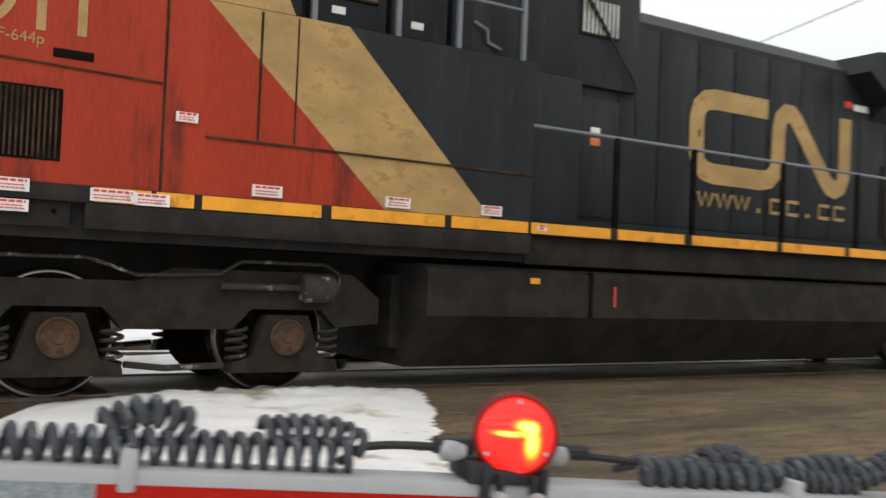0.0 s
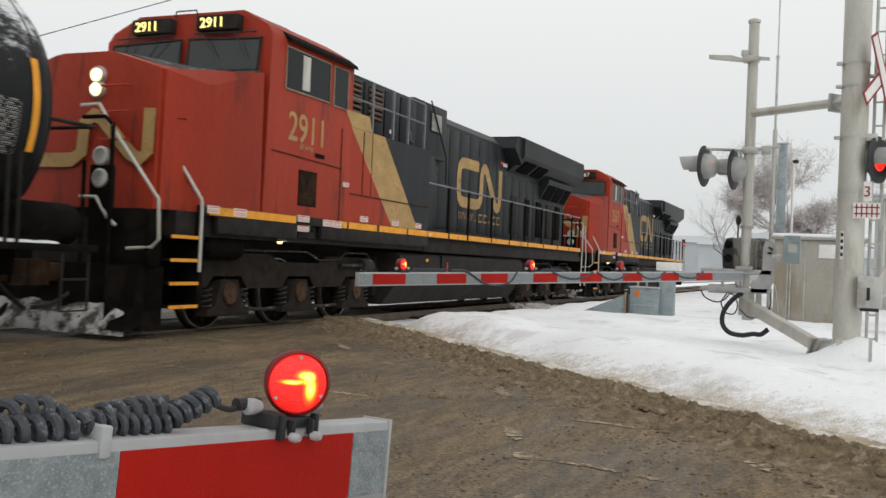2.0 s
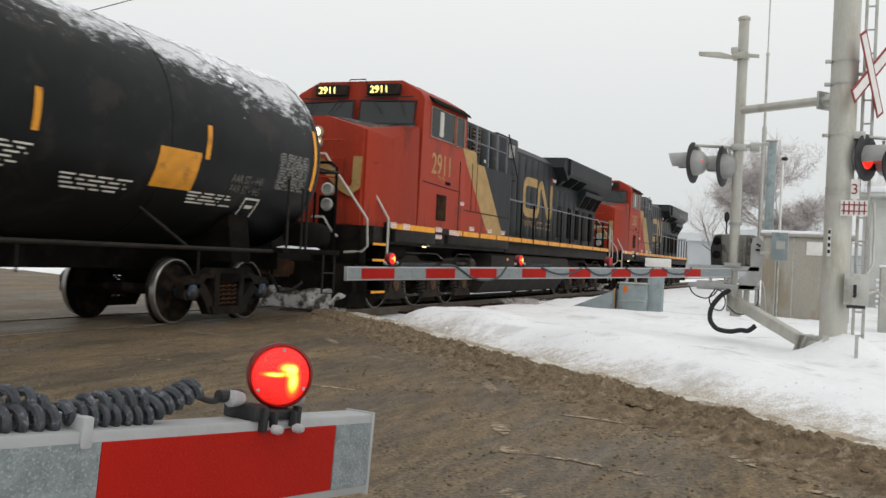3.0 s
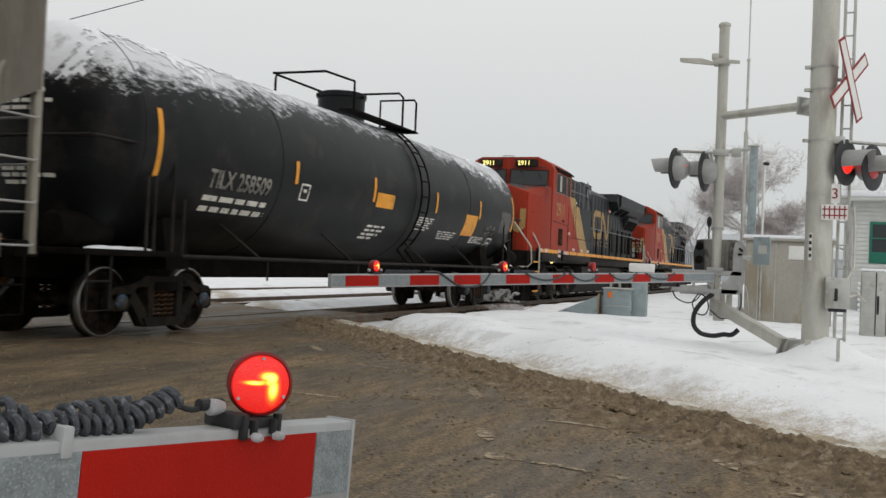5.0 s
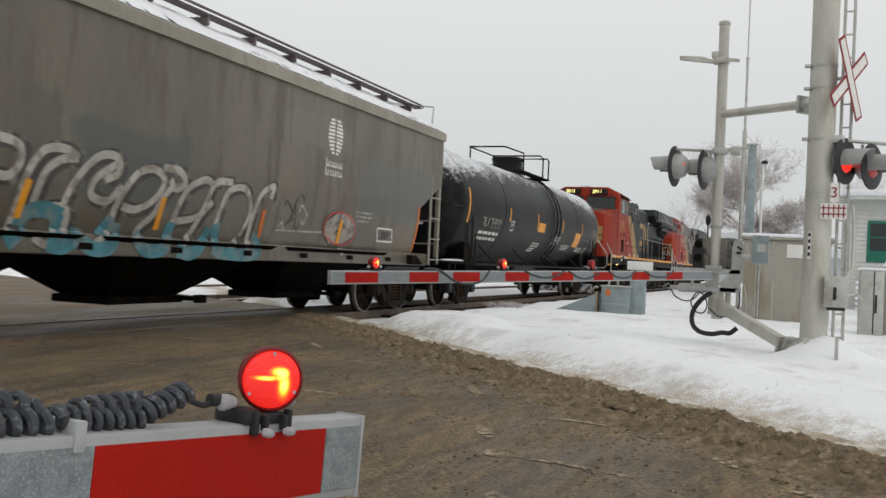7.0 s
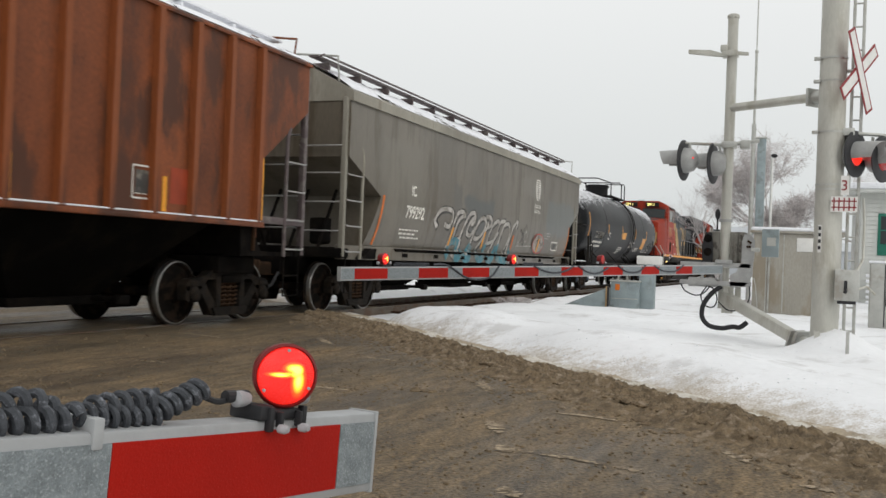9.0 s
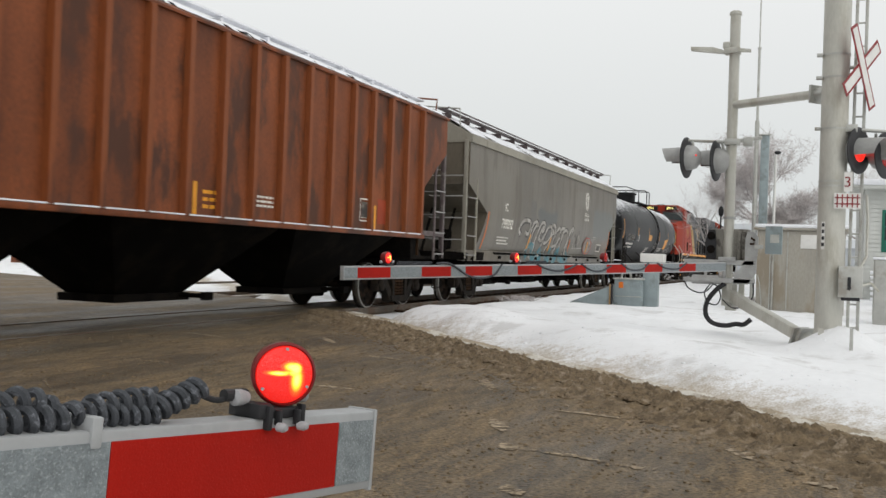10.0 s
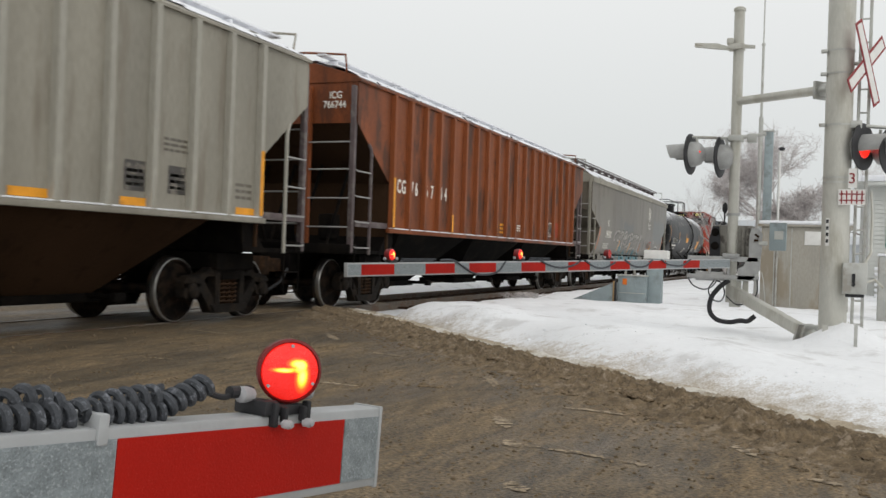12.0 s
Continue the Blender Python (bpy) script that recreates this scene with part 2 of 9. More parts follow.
def prism(bm, poly, axis, a, b):
    """A flat outline pushed from a to b along an axis. The outline's points give the other two axes in order."""
    def put(p, d):
        return {"x": (d, p[0], p[1]), "y": (p[0], d, p[1]), "z": (p[0], p[1], d)}[axis]
    va = [bm.verts.new(put(p, a)) for p in poly]
    vb = [bm.verts.new(put(p, b)) for p in poly]
    bm.faces.new(va)
    bm.faces.new(vb[::-1])
    n = len(poly)
    for i in range(n):
        bm.faces.new((va[i], vb[i], vb[(i + 1) % n], va[(i + 1) % n]))
    return bm


def lathe(bm, prof, m, seg=24, caps=True):
    """A profile of (radius, height) turned round the z axis of m."""
    rings = []
    for r, h in prof:
        rings.append([bm.verts.new(m @ Vector((r * math.cos(2 * math.pi * k / seg), r * math.sin(2 * math.pi * k / seg), h))) for k in range(seg)])
    for a, b in zip(rings, rings[1:]):
        for k in range(seg):
            bm.faces.new((a[k], a[(k + 1) % seg], b[(k + 1) % seg], b[k]))
    if caps and prof[0][0] > 1e-4:
        bm.faces.new(rings[0][::-1])
    if caps and prof[-1][0] > 1e-4:
        bm.faces.new(rings[-1])
    return bm


def strokes(bm, paths, width, m, depth=0.006, closed=False):
    """Painted bands: each path of 2D points becomes a thin raised ribbon in the plane of m (x right, y up, z out)."""
    for pts in paths:
        n = len(pts)
        top, low = [], []
        for i, p in enumerate(pts):
            a, b = Vector(pts[max(i - 1, 0)]), Vector(pts[min(i + 1, n - 1)])
            d = (b - a).normalized()
            w = Vector((-d.y, d.x)) * width / 2
            for lst, s in ((top, 1), (low, -1)):
                q = Vector(p) + s * w
                lst.append(bm.verts.new(m @ Vector((q.x, q.y, depth))))
        for i in range(n - 1):
            bm.faces.new((low[i], low[i + 1], top[i + 1], top[i]))
    return bm


def link(name, bm, material, smooth=True, label="", fix=True):
    me = bpy.data.meshes.new(name)
    if fix:
        bmesh.ops.recalc_face_normals(bm, faces=bm.faces)
    bm.to_mesh(me)
    bm.free()
    me.materials.append(material)
    if smooth:
        me.shade_smooth()
        me.set_sharp_from_angle(angle=radians(35))
    ob = new(name, me)
    if label:
        ob["label"] = label
    return ob


def part(name, bm, material, parent, label="", at=None, smooth=True, fix=True):
    ob = link(name, bm, material, smooth, label, fix)
    ob.parent = parent
    if at:
        ob.matrix_basis = at
    return ob


def share(name, me, parent, m, label=""):
    ob = new(name, me)
    ob.parent = parent
    ob.matrix_basis = m
    if label:
        ob["label"] = label
    return ob


def thing(name, m, label, category, group="", kind=""):
    ob = new(name)
    ob.empty_display_size = 0.2
    ob.matrix_basis = m
    return tagged(ob, label, category, group, kind)


def text_mesh(name, words, size, material, parent, m, bold=0.0, wide=1.0, spacing=1.0, label=""):
    cu = bpy.data.curves.new(name, "FONT")
    cu.body, cu.size, cu.extrude, cu.offset, cu.space_character = words, size, 0.002, bold, spacing
    tmp = bpy.data.objects.new(name, cu)
    me = bpy.data.meshes.new_from_object(tmp)
    bpy.data.objects.remove(tmp)
    bpy.data.curves.remove(cu)
    me.materials.clear()
    me.materials.append(material)
    for v in me.vertices:
        v.co.x *= wide
    me.name = name
    ob = new(name, me)
    ob.parent = parent
    ob.matrix_basis = m
    if label:
        ob["label"] = label
    return ob


def side(x, z, y):
    """The plane of a car's near side: x along it, y up, z towards the road."""
    return Matrix.Translation((x, y, z)) @ Euler((radians(90), 0, 0)).to_matrix().to_4x4()


# ---- ground, road, snow ----
TRACK_Y, RAIL_Z = 9.30, 0.10


def smooth(a, b, x):
    t = min(max((x - a) / (b - a), 0.0), 1.0)
    return t * t * (3 - 2 * t)


def right_edge(y):
    """X of the road's snowbank side at each Y."""
    if y > 9.8:
        return 16.96 + 0.5 * (y - 9.8)
    return 7.5 + 0.985 * y + 0.02 * y * math.sin(y * 0.5)


def left_edge(y):
    return 0.15 + 0.53 * y + (0.25 * (y - 13) if y > 13 else 0)


def road_z(y):
    return 0.02 + 0.07 * smooth(3.5, 8.0, y) - 0.10 * smooth(14, 30, y)


def fbm(x, y, s=1.0):
    return noise.fractal(Vector((x * s, y * s, 0.3)), 1.0, 2.0, 4)


def snow_z(x, y):
    """Height of the ground: snow beside the road, sunk under road and tracks."""
    r, l = x - right_edge(y), left_edge(y) - x
    d = max(r, l)
    h = -0.12
    if d > 0.0:
        near = smooth(0.3, 1.6, d)
        h = -0.02 + (0.20 if r > 0 else 0.30) * near + 0.05 * fbm(x, y, 0.6) * near + 0.03 * fbm(x + 9, y, 2.2) * near
        if r > 0:
            bank = math.exp(-((r - 2.3) / 1.3) ** 2) * smooth(-3.5, 2.5, y) * (1 - smooth(6.3, 7.3, y))
            h += 0.17 * bank * (0.75 + 0.5 * fbm(x, y, 0.45)) + 0.34 * math.exp(-((x - 13.3) ** 2 + (y + 0.32) ** 2) / 0.26)
            h += 0.10 * math.exp(-((x - 15.4) ** 2 / 0.8 + (y - 5.9) ** 2 / 0.5)) + 0.13 * math.exp(-((x - 13.9) ** 2 / 0.5 + (y - 4.9) ** 2 / 0.35))
        else:
            h -= 0.16 * near
    bed = 1 - smooth(1.7, 2.6, abs(y - TRACK_Y))
    if y > TRACK_Y:
        bed = max(bed, 0.9 * (1 - smooth(0.9, 1.4, abs(y - 13.6))), 0.9 * (1 - smooth(0.9, 1.4, abs(y - 17.9))))
        h = min(h, 0.16) - 0.02
    h = h * (1 - bed) + (-0.06) * bed
    far = smooth(60, 400, math.hypot(x, y))
    return h * (1 - far)


def grid_mesh(name, xs, ys, zf, material, label, skip=None):
    verts = [(x, y, zf(x, y)) for y in ys for x in xs]
    w = len(xs)
    faces = [(j * w + i, j * w + i + 1, (j + 1) * w + i + 1, (j + 1) * w + i) for j in range(len(ys) - 1) for i in range(w - 1)]
    me = bpy.data.meshes.new(name)
    me.from_pydata(verts, [], faces)
    me.materials.append(material)
    me.shade_smooth()
    ob = new(name, me)
    return tagged(ob, label, name, kind="structure")


def graded(lo, hi, a, b, fine, grow=1.22):
    """Even steps from a to b, growing steps out to lo and hi."""
    out = list(np.arange(a, b, fine))
    s, x = fine, a
    left = []
    while x > lo:
        s *= grow
        x -= s
        left.append(x)
    s, x = fine, out[-1]
    while x < hi:
        s *= grow
        x += s
        out.append(x)
    return left[::-1] + out


def ground_material():
    """Snow, with road sand thrown over it in a strip that thins out away from the kerb line."""
    m = mat("trodden_snow", (0.85, 0.86, 0.875), 0.6, 0, 0.05, 0.8, (0.66, 0.66, 0.66), 0.25, 1.1, 0.6, 14)
    n, l = m.node_tree.nodes, m.node_tree.links
    b = n["Principled BSDF"]
    clean = b.inputs["Base Color"].links[0].from_socket
    co, along = n.new("ShaderNodeTexCoord"), n.new("ShaderNodeVectorMath")
    along.operation = "DOT_PRODUCT"
    along.inputs[1].default_value = (1.0, -0.985, 0.0)
    l.new(co.outputs["Object"], along.inputs[0])
    far = n.new("ShaderNodeMapRange")
    far.inputs[1].default_value, far.inputs[2].default_value, far.inputs[3].default_value, far.inputs[4].default_value = 0.0, 1.55, 0.74, -0.30
    shift, width = n.new("ShaderNodeMath"), n.new("ShaderNodeMath")
    shift.operation, shift.inputs[1].default_value, width.operation = "SUBTRACT", 7.7, "ABSOLUTE"
    l.new(along.outputs["Value"], shift.inputs[0])
    l.new(shift.outputs[0], width.inputs[0])
    l.new(width.outputs[0], far.inputs[0])
    total = far.outputs[0]
    for scale, amount in ((1.4, 0.8), (9.0, 0.9), (45.0, 1.0)):
        tx, k = n.new("ShaderNodeTexNoise"), n.new("ShaderNodeMath")
        tx.inputs["Scale"].default_value, tx.inputs["Detail"].default_value = scale, 5
        l.new(co.outputs["Object"], tx.inputs[0])
        k.operation, k.inputs[1].default_value = "MULTIPLY_ADD", amount
        l.new(tx.outputs[0], k.inputs[0])
        l.new(total, k.inputs[2])
        total = k.outputs[0]
    mask = n.new("ShaderNodeMapRange")
    mask.inputs[1].default_value, mask.inputs[2].default_value, mask.inputs[3].default_value, mask.inputs[4].default_value = 1.45, 2.0, 0.0, 0.85
    l.new(total, mask.inputs[0])
    mx = n.new("ShaderNodeMixRGB")
    mx.inputs[2].default_value = (0.36, 0.29, 0.20, 1)
    l.new(mask.outputs[0], mx.inputs[0])
    l.new(clean, mx.inputs[1])
    l.new(mx.outputs[0], b.inputs["Base Color"])
    return m


ground = grid_mesh("ground", graded(-2600, 2600, -4, 26, 0.16), graded(-2600, 2600, -7, 19, 0.16), snow_z, ground_material(),
                   "snow-covered ground beside the road and railway")


def road_material():
    m = bpy.data.materials.new("slushy_asphalt")
    m.use_nodes = True
    n, l = m.node_tree.nodes, m.node_tree.links
    b = n["Principled BSDF"]
    co = n.new("ShaderNodeTexCoord")
    rot = n.new("ShaderNodeMapping")
    rot.inputs["Rotation"].default_value = (0, 0, radians(-50))
    rot.inputs["Scale"].default_value = (0.22, 1.0, 1.0)
    l.new(co.outputs["Object"], rot.inputs[0])
    track = n.new("ShaderNodeTexNoise")
    track.inputs["Scale"].default_value, track.inputs["Detail"].default_value = 1.3, 7
    l.new(rot.outputs[0], track.inputs[0])
    grain = n.new("ShaderNodeTexNoise")
    grain.inputs["Scale"].default_value, grain.inputs["Detail"].default_value = 38, 6
    l.new(co.outputs["Object"], grain.inputs[0])
    patch = n.new("ShaderNodeTexNoise")
    patch.inputs["Scale"].default_value, patch.inputs["Detail"].default_value = 0.5, 5
    l.new(co.outputs["Object"], patch.inputs[0])
    r1 = n.new("ShaderNodeValToRGB")
    e = r1.color_ramp.elements
    e[0].position, e[0].color = 0.32, (0.094, 0.076, 0.053, 1)
    e[1].position, e[1].color = 0.66, (0.176, 0.131, 0.078, 1)
    l.new(track.outputs[0], r1.inputs[0])
    r2 = n.new("ShaderNodeValToRGB")
    e = r2.color_ramp.elements
    e[0].position, e[0].color = 0.38, (0.80, 0.78, 0.74, 1)
    e[1].position, e[1].color = 0.62, (1.10, 1.04, 0.94, 1)
    l.new(patch.outputs[0], r2.inputs[0])
    mx = n.new("ShaderNodeMixRGB")
    mx.blend_type = "MULTIPLY"
    mx.inputs[0].default_value = 1
    l.new(r1.outputs[0], mx.inputs[1])
    l.new(r2.outputs[0], mx.inputs[2])
    r3 = n.new("ShaderNodeMapRange")
    r3.inputs[1].default_value, r3.inputs[2].default_value, r3.inputs[3].default_value, r3.inputs[4].default_value = 0.3, 0.7, 0.38, 1.62
    l.new(grain.outputs[0], r3.inputs[0])
    sc = n.new("ShaderNodeVectorMath")
    sc.operation = "SCALE"
    fine = n.new("ShaderNodeTexNoise")
    fine.inputs["Scale"].default_value, fine.inputs["Detail"].default_value = 11.0, 8
    l.new(rot.outputs[0], fine.inputs[0])
    r4 = n.new("ShaderNodeValToRGB")
    e = r4.color_ramp.elements
    e[0].position, e[0].color = 0.36, (0.68, 0.665, 0.635, 1)
    e[1].position, e[1].color = 0.66, (1.32, 1.28, 1.20, 1)
    l.new(fine.outputs[0], r4.inputs[0])
    mx2 = n.new("ShaderNodeMixRGB")
    mx2.blend_type = "MULTIPLY"
    mx2.inputs[0].default_value = 1
    l.new(mx.outputs[0], mx2.inputs[1])
    l.new(r4.outputs[0], mx2.inputs[2])
    l.new(mx2.outputs[0], sc.inputs[0])
    l.new(r3.outputs[0], sc.inputs["Scale"])
    l.new(sc.outputs[0], b.inputs["Base Color"])
    wet = n.new("ShaderNodeMapRange")
    wet.inputs[1].default_value, wet.inputs[2].default_value, wet.inputs[3].default_value, wet.inputs[4].default_value = 0.35, 0.65, 0.48, 0.85
    l.new(track.outputs[0], wet.inputs[0])
    l.new(wet.outputs[0], b.inputs["Roughness"])
    bp = n.new("ShaderNodeBump")
    bp.inputs["Strength"].default_value, bp.inputs["Distance"].default_value = 0.9, 0.025
    l.new(grain.outputs[0], bp.inputs["Height"])
    l.new(bp.outputs[0], b.inputs["Normal"])
    return m


ROAD = road_material()


def build_road():
    ys = list(np.arange(-14, 8.42, 0.12)) + [8.42, 8.49]
    for name, rows in (("road", ys), ("road_beyond_tracks", [10.1] + list(np.arange(10.2, 12.6, 0.2)) + list(np.arange(12.8, 60, 0.8)))):
        bm = bmesh.new()
        n = 70
        prev = None
        for y in rows:
            a, b = left_edge(y) - 0.5, right_edge(y) + 0.55
            row = []
            for i in range(n + 1):
                x = a + (b - a) * i / n
                z = road_z(y) + 0.008 * fbm(x * 2, y * 2, 1.3)
                z += 0.02 * fbm(x, y, 5) * smooth(1.2, 0.2, b - x)
                row.append(bm.verts.new((x, y, z)))
            if prev:
                for i in range(n):
                    bm.faces.new((prev[i], prev[i + 1], row[i + 1], row[i]))
            prev = row
        ob = link(name, bm, ROAD)
        tagged(ob, "wet asphalt road covered with brown slush", "road", kind="structure")


build_road()


def crossing_and_tracks():
    """Rails, the crossing's rubber planks, ties and ballast."""
    for k, cy in enumerate((TRACK_Y, 13.6, 17.9)):
        for s in (-1, 1):
            bm = bmesh.new()
            y = cy + s * 0.755
            z = RAIL_Z - (0 if k == 0 else 0.03)
            prism(bm, [(y - 0.065, z - 0.17), (y + 0.065, z - 0.17), (y + 0.065, z - 0.155), (y + 0.012, z - 0.14), (y + 0.012, z - 0.045),
                       (y + 0.037, z - 0.035), (y + 0.034, z), (y - 0.034, z), (y - 0.037, z - 0.035), (y - 0.012, z - 0.045), (y - 0.012, z - 0.14),
                       (y - 0.065, z - 0.155)], "x", -160, 600)
            tagged(link("rail", bm, RAILTOP), "worn steel rail of the railway line", "rail", "rails", "structure")
        if k == 0:
            bm = bmesh.new()
            box(bm, 2.0, 18.6, cy - 0.69, cy + 0.69, -0.1, RAIL_Z - 0.015, 0.01)
            tagged(link("crossing_panel", bm, ROAD), "dirty crossing panel between the rails", "crossing panel", kind="structure")
            bm = bmesh.new()
            for i in range(160):
                x = 18.8 + i * 0.6
                box(bm, x, x + 0.23, cy - 1.3, cy + 1.3, -0.16, -0.02 + 0.006 * random.random())
            tagged(link("railway_ties", bm, RUST, False), "dark wooden ties under the rails", "tie", kind="stuff")


crossing_and_tracks()

# ---- rolling stock: every car is a thing on the track, its wheelsets turn ----
CARS = []
ALONG_Y = Euler((radians(-90), 0, 0)).to_matrix().to_4x4()
MESH = {}


def shared(key, make, material):
    """One mesh for alike parts."""
    if key not in MESH:
        bm = bmesh.new()
        make(bm)
        bmesh.ops.recalc_face_normals(bm, faces=bm.faces)
        me = bpy.data.meshes.new(key)
        bm.to_mesh(me)
        bm.free()
        me.materials.append(material)
        me.shade_smooth()
        me.set_sharp_from_angle(angle=radians(35))
        MESH[key] = me
    return MESH[key]


def wheelset(car, x, r, wheels):
    def body(bm):
        rod(bm, (0, -0.98, 0), (0, 0.98, 0), 0.075, 14)
        for s in (-1, 1):
            m = Matrix.Diagonal((1, s, 1, 1)) @ ALONG_Y
            lathe(bm, [(0.09, 0.66), (0.13, 0.67), (0.14, 0.70), (r - 0.10, 0.715), (r - 0.05, 0.685), (r + 0.028, 0.69), (r + 0.028, 0.712), (r, 0.73),
                       (r - 0.004, 0.815), (r - 0.05, 0.82), (r - 0.075, 0.775), (0.17, 0.80), (0.14, 0.85), (0.09, 0.86)], m, 36)
            for k in range(3):
                a = k * 2.1
                rod(bm, (0.62 * r * math.cos(a), s * 0.785, 0.62 * r * math.sin(a)), (0.62 * r * math.cos(a), s * 0.80, 0.62 * r * math.sin(a)), 0.03, 8)

    def rim(bm):
        lathe(bm, [(r - 0.022, 0.8215), (r - 0.006, 0.8195), (r + 0.0015, 0.81), (r + 0.0015, 0.74)], ALONG_Y, 48, False)
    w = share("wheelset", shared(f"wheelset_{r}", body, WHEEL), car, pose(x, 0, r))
    for turn in (0, 180):
        share("rim", shared(f"rim_{r}", rim, RIM), w, pose(0, 0, 0, 0, 0, turn), "bright worn wheel rim")
    wheels.append((w, x, r, r))


def spring_mesh(bm, h=0.26, r=0.062, turns=5):
    pts = [(r * math.cos(a), r * math.sin(a), h * i / 60) for i, a in ((i, 2 * math.pi * turns * i / 60) for i in range(61))]
    pipe(bm, pts, 0.017, 6)


def freight_truck(car, xc, wheels, cap_color=None):
    def frame_mesh(bm):
        y0, y1 = -1.11, -0.96
        prism(bm, [(-1.08, 0.58), (-1.0, 0.66), (-0.66, 0.70), (-0.42, 0.80), (0.42, 0.80), (0.66, 0.70), (1.0, 0.66), (1.08, 0.58), (1.08, 0.50),
                   (0.74, 0.50), (0.56, 0.655), (-0.56, 0.655), (-0.74, 0.50), (-1.08, 0.50)], "y", y0, y1)
        for s in (-1, 1):
            prism(bm, [(s * 0.82, 0.60), (s * 0.66, 0.64), (s * 0.34, 0.30), (s * 0.26, 0.13), (s * 0.44, 0.13), (s * 0.56, 0.28)], "y", y0 + 0.005, y1 - 0.005)
            prism(bm, [(s * 0.25, 0.70), (s * 0.37, 0.70), (s * 0.36, 0.2), (s * 0.25, 0.2)], "y", y0 - 0.012, y1)
            prism(bm, [(s * 1.07, 0.56), (s * 0.99, 0.56), (s * 0.99, 0.33), (s * 1.07, 0.37)], "y", y0, y1)
            prism(bm, [(s * 0.80, 0.56), (s * 0.70, 0.56), (s * 0.72, 0.40), (s * 0.79, 0.33)], "y", y0, y1)
            box(bm, s * 0.79, s * 1.0, y0 - 0.02, y1, 0.56, 0.64, 0.012)
            box(bm, s * 0.40, s * 0.52, y0 - 0.014, y0 + 0.01, 0.69, 0.745, 0.008)
        prism(bm, [(-0.46, 0.24), (0.46, 0.24), (0.38, 0.12), (-0.38, 0.12)], "y", y0 - 0.03, y1 + 0.05)

    def spring(bm):
        spring_mesh(bm, 0.38, 0.060, 6)

    def bolster(bm):
        box(bm, -0.24, 0.24, -1.15, 1.15, 0.60, 0.72, 0.02)
        box(bm, -0.34, 0.34, -0.5, 0.5, 0.5, 0.84, 0.03)

    def cap(bm):
        lathe(bm, [(0.105, 0.88), (0.11, 1.13), (0.085, 1.15), (0.05, 1.16), (0.0, 1.165)], Matrix.Translation((0, 0, 0.457)) @ Matrix.Diagonal((1, -1, 1, 1)) @ ALONG_Y, 16)
    for s in (1, -1):
        m = pose(xc, 0, 0, 0, 0, 0 if s == 1 else 180)
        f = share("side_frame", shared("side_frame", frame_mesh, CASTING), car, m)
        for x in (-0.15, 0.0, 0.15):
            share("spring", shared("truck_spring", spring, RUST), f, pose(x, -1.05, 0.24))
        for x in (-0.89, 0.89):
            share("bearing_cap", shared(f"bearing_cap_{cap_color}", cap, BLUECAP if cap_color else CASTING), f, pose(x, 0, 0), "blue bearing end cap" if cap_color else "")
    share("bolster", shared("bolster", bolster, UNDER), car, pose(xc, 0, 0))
    for dx in (-0.89, 0.89):
        wheelset(car, xc + dx, 0.457, wheels)


BLUECAP = mat("blue_bearing_cap", (0.035, 0.085, 0.15), 0.5, 0, 0.2, 8, (0.03, 0.025, 0.02), 0.5, 10, 0.1)


def coupler(car, x, s):
    bm = bmesh.new()
    box(bm, x - s * 0.75, x - s * 0.1, -0.12, 0.12, 0.66, 0.9, 0.03)
    prism(bm, [(x - s * 0.15, -0.16), (x + s * 0.05, -0.2), (x + s * 0.13, -0.1), (x + s * 0.1, 0.12), (x - s * 0.15, 0.18)], "z", 0.62, 0.94)
    part("coupler", bm, RUST, car)
    bm = bmesh.new()
    pipe(bm, [(x - s * 0.55, -0.3, 0.72), (x - s * 0.3, -0.32, 0.5), (x - s * 0.05, -0.25, 0.36), (x + s * 0.1, -0.12, 0.34)], 0.028)
    part("air_hose", bm, DARK, car)


def bars(bm, rows, m, h, y=0.004, cell=0.0, rng=None):
    """Unreadable small print as broken bars: rows of (x0, x1, z)."""
    rng = rng or random.Random(4)
    for x0, x1, z in rows:
        x = x0
        while x < x1 - 0.01:
            w = min(rng.uniform(2.0, 5.0) * h, x1 - x)
            vs = [bm.verts.new(m @ Vector(p)) for p in ((x, z, y), (x + w, z, y), (x + w, z + h, y), (x, z + h, y))]
            bm.faces.new(vs)
            x += w + 0.6 * h
    return bm


def frame_sign(bm, x0, x1, z0, z1, m, t=0.02, y=0.004):
    strokes(bm, [[(x0, z0), (x1, z0)], [(x0, z1), (x1, z1)], [(x0, z0), (x0, z1)], [(x1, z0), (x1, z1)]], t, m, y)


SIDEGLASS = mat("dark_side_glass", (0.014, 0.015, 0.016), 0.15, 0, 0.1, 2, None, 0, 1, 0, spec=0.12)
TANFRAME = mat("tan_window_frame", (0.26, 0.19, 0.14), 0.5, 0.1, 0.15, 6, None, 0, 1, 0.05)
DECKGREY = mat("dark_antislip_deck", (0.055, 0.05, 0.05), 0.75, 0, 0.25, 6, (0.22, 0.21, 0.21), 0.25, 4, 0.3)
PLOUGHSNOW = mat("grimy_packed_snow", (0.50, 0.49, 0.48), 0.8, 0, 0.2, 6, (0.07, 0.06, 0.05), 0.5, 4, 0.5)
SLAT = mat("rusty_brown_slat", (0.15, 0.095, 0.06), 0.75, 0, 0.25, 8, (0.07, 0.05, 0.035), 0.4, 8, 0.2)


